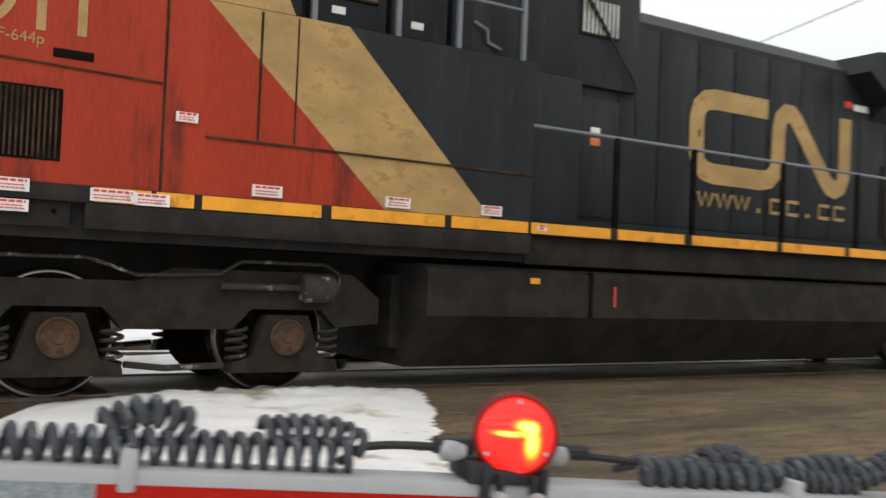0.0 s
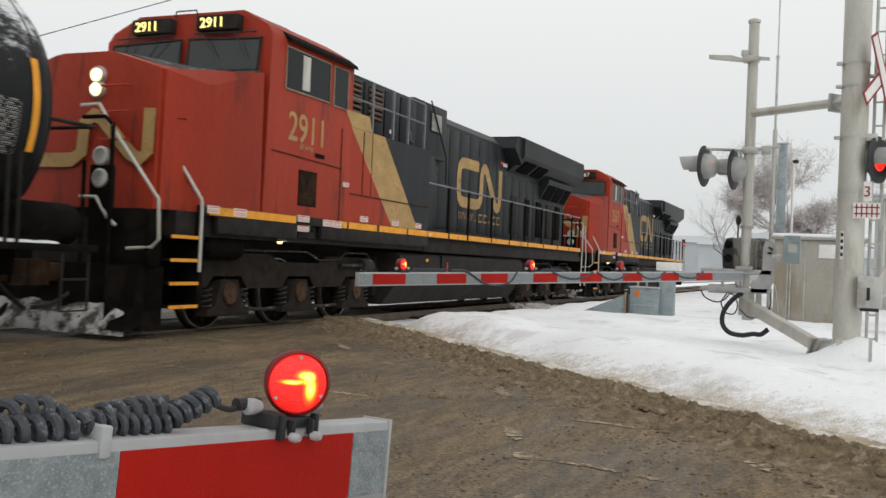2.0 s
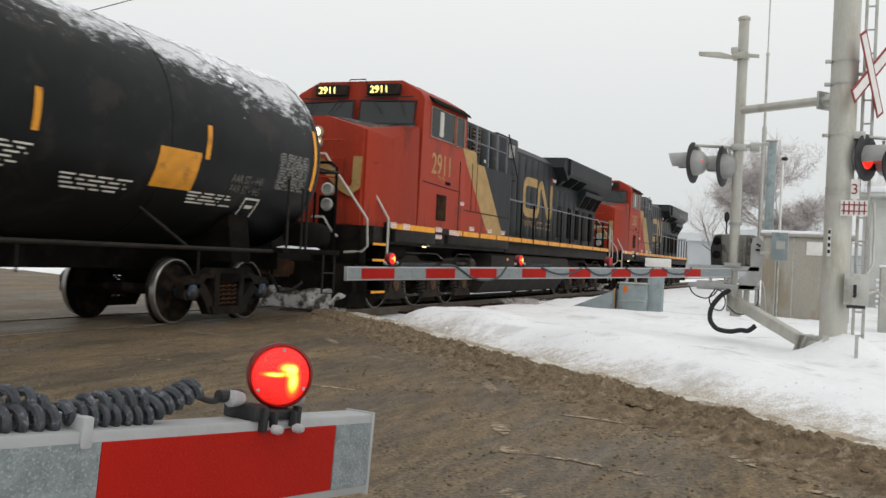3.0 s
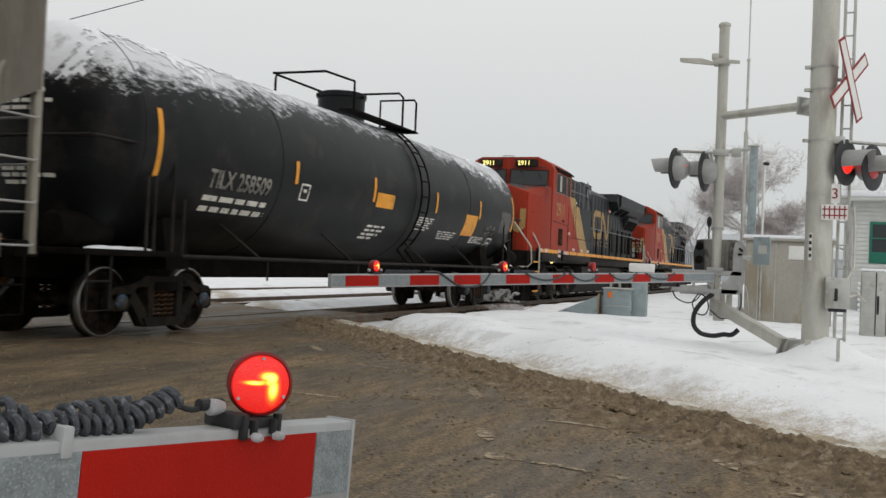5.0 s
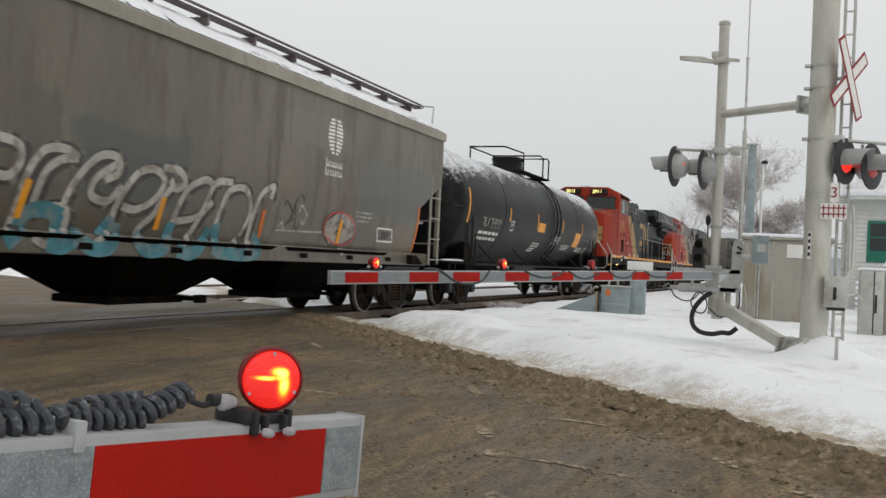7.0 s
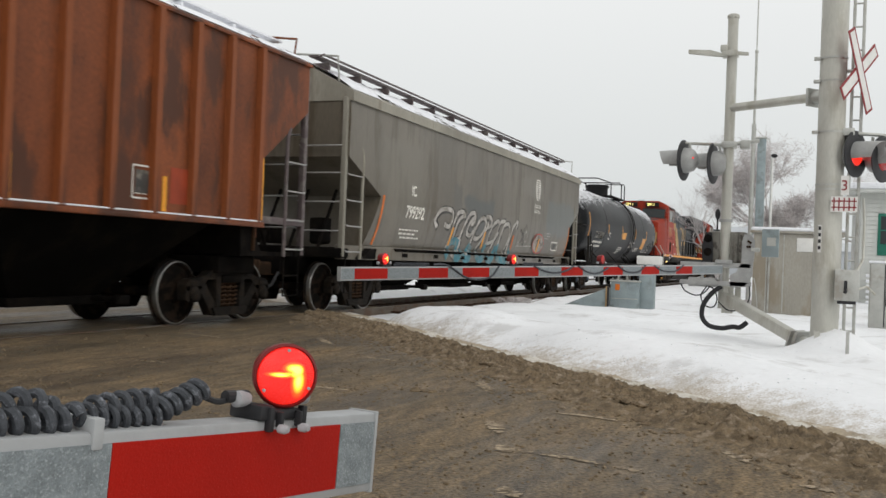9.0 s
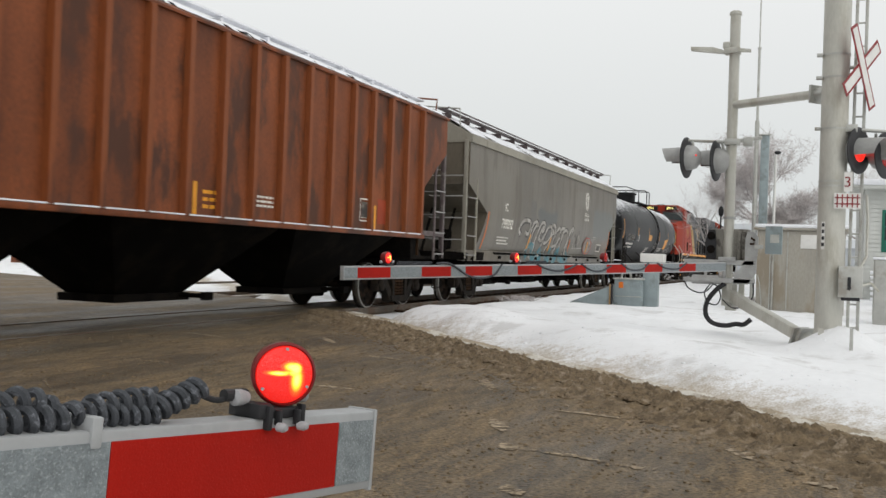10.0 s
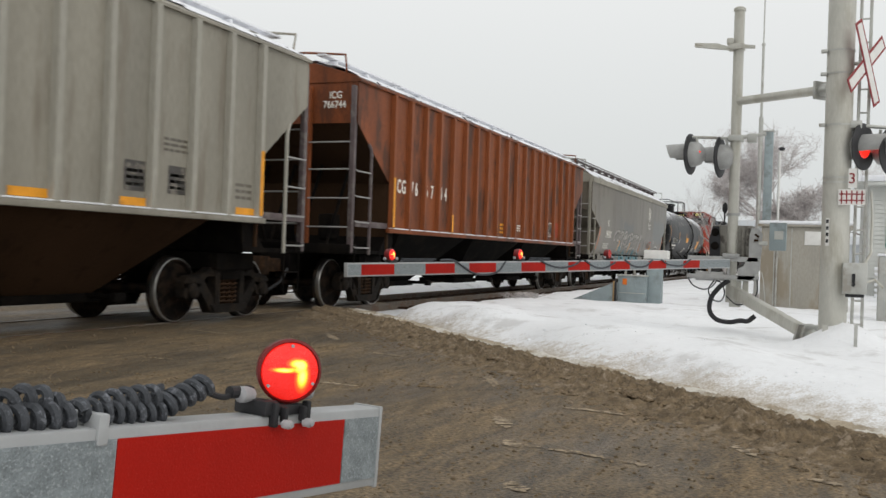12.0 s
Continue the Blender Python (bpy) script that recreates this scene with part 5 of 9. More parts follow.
    for k in range(13):
        z = 2.14 + k * 0.044
        patch("data_panel_line", 24.69, 25.55, z, z + 0.006, DATAGREY)
        rng = random.Random(k)
        u = 24.72
        while u < 25.50:
            w = rng.uniform(0.05, 0.22)
            patch("data_panel_print", u, min(u + w, 25.52), z + 0.014, z + 0.033, DATAGREY)
            u += w + rng.uniform(0.03, 0.09)
    for u in (24.69, 25.12, 25.36, 25.55):
        patch("data_panel_line", u, u + 0.008, 2.14, 2.67, DATAGREY)
    # manway and top platform
    bm = bmesh.new()
    lathe(bm, [(0.50, 4.05), (0.50, 4.62), (0.53, 4.63), (0.53, 4.72), (0.45, 4.75), (0, 4.76)], pose(U(17.9), 0, -RAIL_Z), 32)
    dome = part("manway_dome", bm, TANKBLACK, car, "black bolted manway housing")
    for k in range(3):
        a = k * 2.1 + 0.4
        bm = bmesh.new()
        bmesh.ops.create_icosphere(bm, subdivisions=1, radius=0.05, matrix=pose(U(17.9) + 0.55 * math.cos(a), 0.55 * math.sin(a), Z(4.65)))
        part("hinge", bm, TANKBLACK, dome)
    bm = bmesh.new()
    for y0, y1 in ((-0.95, -0.62), (0.62, 0.95)):
        box(bm, U(16.6), U(19.9), y0, y1, Z(4.16), Z(4.20))
    box(bm, U(19.1), U(19.9), -0.95, 0.95, Z(4.16), Z(4.20))
    part("top_platform", bm, UNDER, car, "steel grating walkway")
    for pts in ([(16.7, 0.9, 4.2), (16.7, 0.9, 4.88), (16.75, 0.9, 4.95), (19.1, 0.9, 4.95)], [(16.7, -0.9, 4.2), (16.7, -0.9, 4.75), (16.6, -0.3, 4.95), (16.6, 0.9, 4.95)],
                [(19.1, 0.9, 4.95), (19.5, 0.9, 4.95), (19.6, 0.85, 4.85), (19.6, 0.85, 4.2)], [(19.1, -0.9, 4.2), (19.1, -0.9, 4.85), (19.1, -0.8, 4.95), (19.1, 0.9, 4.95)],
                [(19.85, -0.9, 4.2), (19.85, -0.9, 4.85), (19.85, -0.85, 4.93), (19.85, 0.0, 4.93), (19.85, 0.0, 4.2)], [(19.1, 0.2, 4.2), (19.1, 0.2, 4.9)], [(19.1, 0.7, 4.55), (18.3, 0.7, 4.55)]):
        bm = bmesh.new()
        pipe(bm, [(U(a), b, Z(c)) for a, b, c in pts], 0.026, 8)
        part("platform_railing", bm, UNDER, car)
    bm = bmesh.new()
    for du in (0, 0.42):
        pts = []
        for k in range(13):
            t = math.radians(25 + k * 9.5)
            pts.append((U(18.7 + du), -(R + 0.09) * math.sin(t) - (0.02 if k > 9 else 0), Z(zc) + (R + 0.09) * math.cos(t)))
        pipe(bm, pts + [(U(18.7 + du), -1.52, Z(1.0))], 0.022, 6)
    for k in range(9):
        t = math.radians(32 + k * 12)
        y, z = -(R + 0.09) * math.sin(t), Z(zc) + (R + 0.09) * math.cos(t)
        pipe(bm, [(U(18.7), y, z), (U(19.12), y, z)], 0.014, 6)
    part("side_ladder", bm, UNDER, car, "black ladder up the tank side")
    # frame
    bm = bmesh.new()
    box(bm, U(8.75), U(26.7), -0.32, 0.32, Z(0.85), Z(1.22), 0.02)
    for u in (10.8, 24.1):
        prism(bm, [(-1.3, Z(1.0)), (1.3, Z(1.0)), (1.2, Z(1.7)), (0.7, Z(1.35)), (-0.7, Z(1.35)), (-1.2, Z(1.7))], "x", U(u - 0.25), U(u + 0.25))
    part("centre_sill", bm, UNDER, car)
    bm = bmesh.new()
    pipe(bm, [(U(10.6), -1.50, Z(1.18)), (U(24.6), -1.50, Z(1.18))], 0.03, 8)
    for u in (12.6, 15.8, 19.5, 22.6):
        pipe(bm, [(U(u), -1.48, Z(1.18)), (U(u - 0.6), -1.12, Z(1.68))], 0.022, 6)
        pipe(bm, [(U(u + 0.2), -1.49, Z(1.18)), (U(u + 0.2), -1.49, Z(0.85))], 0.016, 6)
    pipe(bm, [(U(10.6), -1.50, Z(1.18)), (U(10.62), -1.50, Z(1.95))], 0.022, 6)
    part("side_rail", bm, SIDEBLACK, car, "long grey grab rail along the tank")
    for u0, u1, s in ((8.75, 10.55, -1), (24.9, 26.75, 1)):
        bm = bmesh.new()
        box(bm, U(u0), U(u1), -1.52, 1.52, Z(1.16), Z(1.24), 0.01)
        pf = part("end_platform", bm, UNDER, car, "snowy steel end platform")
        bm = bmesh.new()
        c = U((u0 + u1) / 2)
        for k in range(5):
            bmesh.ops.create_icosphere(bm, subdivisions=2, radius=0.2, matrix=Matrix.Translation((c + (k - 2) * 0.15, -1.25 + 0.1 * (k % 2), Z(1.24))) @ Matrix.Diagonal((1.4, 0.9, 0.22, 1)))
        part("snow", bm, SNOWCAP, pf)
        bm = bmesh.new()
        e = u0 + 0.1 if s < 0 else u1 - 0.1
        i = u1 - 0.35 if s < 0 else u0 + 0.35
        pipe(bm, [(U(e), -1.48, Z(2.58)), (U(i - s * 0.0), -1.48, Z(2.58)), (U(i - s * 0.2), -1.48, Z(2.45)), (U(i - s * 0.2), -1.48, Z(1.2))], 0.022, 8)
        pipe(bm, [(U(i + s * 0.35), -1.50, Z(1.2)), (U(i + s * 0.35), -1.50, Z(2.2)), (U(i + s * 0.20), -1.50, Z(2.2)), (U(i + s * 0.20), -1.50, Z(1.2))], 0.022, 8)
        pipe(bm, [(U(e), -1.48, Z(1.2)), (U(e), -1.48, Z(0.5)), (U(e - s * 0.4), -1.48, Z(0.5)), (U(e - s * 0.4), -1.48, Z(1.2))], 0.018, 6)
        pipe(bm, [(U(e), -1.48, Z(0.85)), (U(e - s * 0.4), -1.48, Z(0.85))], 0.014, 6)
        pipe(bm, [(U(e), -1.45, Z(2.58)), (U(e), 1.45, Z(2.58))], 0.022, 6)
        part("end_handrail", bm, SIDEBLACK, car)
        bm = bmesh.new()
        lathe(bm, [(0, 0), (0.2, 0.02), (0.24, 0.08), (0.24, 0.85), (0.2, 0.92), (0, 0.94)], Matrix.Translation((U(25.70) if s > 0 else U(9.0), -1.2 if s > 0 else -0.75, Z(1.46))) @ turn, 20)
        part("air_reservoir", bm, UNDER, car, "black air cylinder on the platform")
    for xc in (10.8, 24.1):
        freight_truck(car, U(xc), wheels, "blue")
    coupler(car, U(8.35), -1)
    coupler(car, U(26.95), 1)
    CARS.append((car, uc, wheels))


def ladder(bm, x0, x1, y, z0, z1, step=0.32, r=0.02):
    for x in (x0, x1):
        pipe(bm, [(x, y, z0), (x, y, z1)], r + 0.006, 6)
    z = z0 + 0.1
    while z < z1:
        pipe(bm, [(x0, y, z), (x1, y, z)], r * 0.75, 6)
        z += step


def tuck(z):
    """How far the smooth hopper's side curves in below its middle."""
    return 0.26 * min(max((2.5 - z) / 1.2, 0.0), 1.0) ** 2


def hopper(u0, u1, paint, label, ribs, sill, z_low, z_eave, slope_z, slope_run, name_z=0, under=None, round_top=False):
    uc = (u0 + u1) / 2
    car = thing("hopper_car", pose(uc, TRACK_Y, RAIL_Z), label, "hopper car", "covered hopper cars")
    wheels = []
    U, Z = (lambda u: u - uc), (lambda z: z - RAIL_Z)
    h = (u1 - u0) / 2
    under = under or SHADEBLACK
    yw = 1.53 if ribs else 1.545
    bm = bmesh.new()
    zk = 2.50 if ribs else z_low
    prism(bm, [(-h + slope_run, Z(z_low)), (h - slope_run, Z(z_low))] + [(h - slope_run, Z(zk)) if ribs else (h - 1.26, Z(2.32))] + [(h, Z(slope_z)), (h, Z(z_eave)), (-h, Z(z_eave)), (-h, Z(slope_z))]
          + [(-h + slope_run, Z(zk)) if ribs else (-h + 1.40, Z(2.32))], "y", -yw, yw)
    if not ribs:
        for z in (2.4, 2.2, 2.0, 1.8, 1.6, 1.45):
            bmesh.ops.bisect_plane(bm, geom=bm.verts[:] + bm.edges[:] + bm.faces[:], plane_co=(0, 0, Z(z)), plane_no=(0, 0, 1))
        for v in bm.verts:
            v.co.y -= math.copysign(tuck(v.co.z + RAIL_Z), v.co.y)
    body = part("body", bm, HOPPATCHED if paint is HOPGREY else paint, car, label.split(" with")[0])
    bm = bmesh.new()
    rz = z_eave + (0.52 if round_top else 0.34)
    lip = 0.03 if ribs else 0.16
    prism(bm, [(-yw - 0.05, Z(z_eave - lip)), (-yw - 0.05, Z(z_eave + 0.01)), (-yw + 0.1, Z(z_eave + 0.1)), (-0.6, Z(rz)), (0.6, Z(rz)), (yw - 0.1, Z(z_eave + 0.1)), (yw + 0.05, Z(z_eave + 0.01)), (yw + 0.05, Z(z_eave - lip))], "x", -h - 0.02, h + 0.02)
    part("roof", bm, HOPPALE if round_top else paint, car, "pale grey roof with a rolled eave" if round_top else "")

    def top(x, a):
        y = a * (yw - 0.02)
        z = z_eave + 0.1 + (rz - z_eave - 0.1) * (1 if abs(y) < 0.6 else max(0, (yw - 0.1 - abs(y)) / (yw - 0.7)))
        if abs(y) > yw - 0.1:
            z = z_eave + 0.1 - (abs(y) - yw + 0.1) * 0.6
        return Vector((x, y, Z(z) + 0.012))
    snow_cap(car, -h + 0.05, h - 0.05, top, lambda x: 1.06, int(abs(u0) * 10), "snow lying on the roof", 0.09)
    # ribs
    if ribs:
        n = 19
        rl = 2 * h - 2 * (slope_run + 0.06)
        for s in (-1, 1):
            # dark skin over the slope: shade under the overhang, put in as colour
            bm = bmesh.new()
            a, b = (h - slope_run - 0.0, zk), (h, slope_z)
            prism(bm, [(s * (a[0] + 0.012), Z(a[1])), (s * (b[0] + 0.012), Z(b[1])), (s * (b[0] - 0.05), Z(b[1])), (s * (a[0] - 0.05), Z(a[1]))], "y", -yw + 0.012, yw - 0.012)
            prism(bm, [(s * (a[0] + 0.012), Z(a[1])), (s * (a[0] - 0.04), Z(a[1])), (s * (a[0] - 0.04), Z(1.2)), (s * (a[0] + 0.012), Z(1.2))], "y", -yw + 0.012, yw - 0.012)
            part("end_slope_sheet", bm, HOPRUST, car, "slope sheet with the overhang's shade painted in")
            # added plate, open air on a real car: keeps ground bounce off the slope
            bm = bmesh.new()
            box(bm, s * (h - slope_run - 0.2), s * (h + 0.1), -1.47, 1.47, Z(1.13), Z(1.19))
            part("shear_plate", bm, UNDER, car)
            bm = bmesh.new()
            box(bm, s * (h - slope_run + 0.02), s * (h - 0.02), -1.53, -1.47, Z(1.62), Z(1.73), 0.008)
            part("grab_plate", bm, LADDERGREY, car)
        for s in (-1, 1):
            for i in range(n):
                x = -h + slope_run + 0.06 + rl * i / (n - 1)

                def rib(bm):
                    prism(bm, [(-0.062, 0), (-0.050, -0.085), (0.050, -0.085), (0.062, 0)], "z", 0, z_eave - z_low - 0.055)
                share("rib", shared(f"rib_{paint.name}", rib, HOPPALERIB if paint is HOPPALE else HOPREDRIB), body, Matrix.Translation((x, s * yw, Z(z_low) + 0.02)) @ pose(0, 0, 0, 0, 0, 0 if s < 0 else 180))
        bm = bmesh.new()
        for s in (-1, 1):
            box(bm, -h + slope_run - 0.1, h - slope_run + 0.1, s * (yw + 0.0), s * (yw + 0.08), Z(z_low - 0.05), Z(z_low + 0.03), 0.01)
        part("side_sill", bm, paint, car)
        bm = bmesh.new()
        box(bm, -h + slope_run, h - slope_run, -yw - 0.085, -yw - 0.01, Z(z_low + 0.028), Z(z_low + 0.05), 0.008)
        part("snow_line", bm, SNOWCAP, car, "line of snow on the sill")
    else:
        bm = bmesh.new()
        for s in (-1, 1):
            box(bm, -h + 0.25, h - 0.25, s * 1.18, s * 1.345, Z(1.10), Z(1.365), 0.02)
        part("side_sill", bm, paint, car, "dull grey side sill")
        bm = bmesh.new()
        for x in np.arange(-h + 1.2, h - 0.8, 1.75):
            box(bm, x, x + 0.24, -1.366, -1.345, Z(1.17), Z(1.25), 0.008)
        part("sill_step", bm, UNDER, car)
    # bays, with the shade under the car put into their colour
    for c in (-4.35, 0, 4.35):
        bm = bmesh.new()
        t = [(-2.0, -1.42), (2.0, -1.42), (2.0, 1.42), (-2.0, 1.42)]
        b = [(-0.72, -0.42), (0.72, -0.42), (0.72, 0.42), (-0.72, 0.42)]
        vt = [bm.verts.new((c + x, y, Z(z_low + 0.02))) for x, y in t]
        vb = [bm.verts.new((c + x, y, Z(0.52))) for x, y in b]
        for i in range(4):
            j = (i + 1) % 4
            bm.faces.new((vt[i], vt[j], vb[j], vb[i]))
        bm.faces.new(vt[::-1])
        bm.faces.new(vb)
        bay = part("hopper_bay", bm, under, car, "sloping discharge bay darkened by painted-in shade")
        bm = bmesh.new()
        box(bm, c - 0.82, c + 0.82, -0.5, 0.5, Z(0.42), Z(0.53), 0.01)
        rod(bm, (c + 0.6, -0.95, Z(0.5)), (c + 0.6, 0.95, Z(0.5)), 0.035)
        box(bm, c + 0.5, c + 0.7, -1.02, -0.92, Z(0.44), Z(0.56), 0.01)
        part("outlet_gate", bm, UNDER, bay)
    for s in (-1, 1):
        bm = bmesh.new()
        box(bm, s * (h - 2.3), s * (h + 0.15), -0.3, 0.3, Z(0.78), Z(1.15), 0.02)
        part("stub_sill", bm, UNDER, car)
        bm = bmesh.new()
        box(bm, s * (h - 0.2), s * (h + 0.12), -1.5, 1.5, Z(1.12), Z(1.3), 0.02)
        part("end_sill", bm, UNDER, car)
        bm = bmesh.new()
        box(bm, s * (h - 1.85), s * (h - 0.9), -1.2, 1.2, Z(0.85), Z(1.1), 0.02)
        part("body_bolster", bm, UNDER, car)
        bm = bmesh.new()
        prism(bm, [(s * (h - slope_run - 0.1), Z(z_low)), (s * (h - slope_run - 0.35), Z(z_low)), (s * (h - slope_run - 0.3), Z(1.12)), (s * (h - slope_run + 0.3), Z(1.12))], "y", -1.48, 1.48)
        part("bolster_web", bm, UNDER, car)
    # end frames, ladders, rails, brake gear
    for s in (-1, 1):
        x = s * (h + 0.02)
        steel = LADDERGREY if ribs else HOPPALE
        for y in ((-1.46, -0.55, 0.55, 1.46) if ribs else (-1.46, 1.46)):
            bm = bmesh.new()
            box(bm, x - 0.05, x + 0.05, y - 0.045, y + 0.045, Z(1.15), Z(z_eave - 0.1), 0.01)
            part("end_post", bm, steel if abs(y) > 1 else paint, car, "grey end post")
        for z in (1.62, 2.14, 2.66, 3.15):
            bm = bmesh.new()
            pipe(bm, [(x + s * 0.02, -1.45, Z(z)), (x + s * 0.05, -1.40, Z(z) - 0.015), (x + s * 0.05, -0.60, Z(z) - 0.02), (x + s * 0.02, -0.55, Z(z))], 0.014, 6)
            part("end_rung", bm, RUNG, car, "frosty end rung")
        bm = bmesh.new()
        pipe(bm, [(x - s * 0.62, -1.53, Z(1.12)), (x - s * 0.62, -1.53, Z(2.95)), (x - s * 0.59, -1.53, Z(3.07)), (x - s * 0.52, -1.51, Z(3.16))], 0.032, 8)
        part("ladder_stile", bm, HOPPALERIB if paint is HOPPALE else steel, car, "grey ladder stile")
        bm = bmesh.new()
        pipe(bm, [(x - s * 0.1, -1.50, Z(1.15)), (x - s * 0.1, -1.50, Z(0.50)), (x - s * 0.55, -1.50, Z(0.50)), (x - s * 0.55, -1.50, Z(1.15))], 0.016, 6)
        pipe(bm, [(x - s * 0.1, -1.50, Z(0.82)), (x - s * 0.55, -1.50, Z(0.82))], 0.014, 6)
        part("stirrup_step", bm, UNDER, car, "black stirrup step")
        for z in (1.26, 1.72, 2.18, 2.64):
            bm = bmesh.new()
            pipe(bm, [(x - s * 0.02, -1.53, Z(z)), (x - s * 0.06, -1.54, Z(z) - 0.02), (x - s * 0.58, -1.54, Z(z) - 0.02), (x - s * 0.62, -1.53, Z(z))], 0.014, 6)
            part("ladder_rung", bm, RUNG, car, "frosty ladder rung")
        bm = bmesh.new()
        for y in (-0.9, -0.3, 0.3, 0.9):
            pipe(bm, [(x - s * 0.1, y, Z(1.2)), (x - s * (slope_run * 0.75), y, Z(slope_z - 0.55))], 0.035, 6)
        box(bm, x - s * 0.9, x - s * 0.3, 0.2, 0.7, Z(1.35), Z(1.75), 0.04)
        lathe(bm, [(0, 0), (0.17, 0.02), (0.2, 0.06), (0.2, 0.5), (0, 0.52)], Matrix.Translation((x - s * 0.6, -0.7, Z(1.35))), 14)
        part("brake_gear", bm, UNDER, car)
        bm = bmesh.new()
        pipe(bm, [(x - s * 0.1, -1.25, Z(z_eave)), (x, -1.25, Z(rz + 0.12)), (x - s * 0.05, -0.4, Z(rz + 0.2)), (x - s * 0.05, 0.4, Z(rz + 0.2)), (x, 1.25, Z(rz + 0.12))], 0.022, 6)
        part("roof_grab", bm, paint if ribs else STEEL, car)
        coupler(car, s * (h + 0.75), s)
    bm = bmesh.new()
    for y0, y1 in ((0.72, 0.9), (-0.9, -0.72)):
        box(bm, -h - 0.15, h + 0.15, y0, y1, Z(rz + 0.10), Z(rz + 0.13))
    for x in np.arange(-h + 0.3, h, 1.3):
        box(bm, x, x + 0.05, -0.9, 0.9, Z(rz - 0.05), Z(rz + 0.08))
    if round_top:
        for s in (-1, 1):
            pipe(bm, [(-h - 0.1, s * 0.95, Z(rz + 0.12)), (-h, s * 0.95, Z(rz + 0.16)), (h, s * 0.95, Z(rz + 0.16)), (h + 0.1, s * 0.95, Z(rz + 0.12))], 0.022, 6)
    part("running_board", bm, LADDERGREY if round_top else SNOWCAP, car, "roof running board")
    for xc in (-h + 1.4, h - 1.4):
        freight_truck(car, xc, wheels)
    CARS.append((car, uc, wheels))
    return car, U, Z, -yw, h


# pale paint lightened for wear and for the light ribs catch
HOPPALERIB = streaky("worn_lit_pale_rib_paint", (0.36, 0.345, 0.295), (0.26, 0.235, 0.19), 0.6, 0.18, 0.8)
LADDERGREY = mat("dull_purple_grey_steel", (0.11, 0.085, 0.085), 0.6, 0.1, 0.2, 4, (0.16, 0.14, 0.13), 0.35, 5, 0.1)
RUNG = mat("frosty_steel_rung", (0.34, 0.33, 0.32), 0.6, 0.2, 0.15, 6, None, 0, 1, 0.1)


def stamp(car, U, Z, y, kind, u0, u1, z0, z1, mt, label="", rows=3):
    bm = bmesh.new()
    m = side(0, 0, y)
    if kind == "bar":
        bars(bm, [(U(u0), U(u1), Z(z0) + (z1 - z0) * i / rows) for i in range(rows)], m, (z1 - z0) / rows * 0.5)
    elif kind == "frame":
        frame_sign(bm, U(u0), U(u1), Z(z0), Z(z1), m, 0.022)
        bars(bm, [(U(u0) + 0.05, U(u1) - 0.05, Z(z0) + 0.05)], m, 0.04)
    else:
        vs = [bm.verts.new(m @ Vector(p)) for p in ((U(u0), Z(z0), 0.005), (U(u1), Z(z0), 0.005), (U(u1), Z(z1), 0.005), (U(u0), Z(z1), 0.005))]
        bm.faces.new(vs)
    return part("marking", bm, mt, car, label, fix=False)


ORANGE = mat("orange_reflector", (0.62, 0.15, 0.015), 0.45, 0, 0.15, 6, None, 0, 1, 0)
CYAN = mat("cyan_spray_paint", (0.06, 0.21, 0.255), 0.55, 0, 0.3, 3, (0.18, 0.24, 0.24), 0.45, 3.5, 0)
SPRAY = mat("pale_spray_paint", (0.42, 0.395, 0.36), 0.5, 0, 0.25, 3, (0.24, 0.22, 0.185), 0.45, 4, 0)
SPRAYDARK = mat("dark_spray_outline", (0.06, 0.055, 0.05), 0.5, 0, 0.3, 4, (0.2, 0.18, 0.15), 0.3, 5, 0)

REDPATCH = mat("fresh_red_patch", (0.30, 0.045, 0.014), 0.6, 0, 0.15, 4, None, 0, 1, 0)
TAGFILL = mat("pale_pink_spray_fill", (0.34, 0.30, 0.27), 0.6, 0, 0.2, 5, (0.18, 0.15, 0.13), 0.4, 4, 0)


def curve_pts(ctrl, n=10):
    """A smooth line through control points."""
    c = [Vector(p) for p in ctrl]
    c = [2 * c[0] - c[1]] + c + [2 * c[-1] - c[-2]]
    out = []
    for i in range(1, len(c) - 2):
        for k in range(n):
            t = k / n
            out.append(0.5 * ((2 * c[i]) + (-c[i - 1] + c[i + 1]) * t + (2 * c[i - 1] - 5 * c[i] + 4 * c[i + 1] - c[i + 2]) * t * t + (-c[i - 1] + 3 * c[i] - 3 * c[i + 1] + c[i + 2]) * t ** 3))
    return [tuple(p) for p in out] + [tuple(c[-2])]


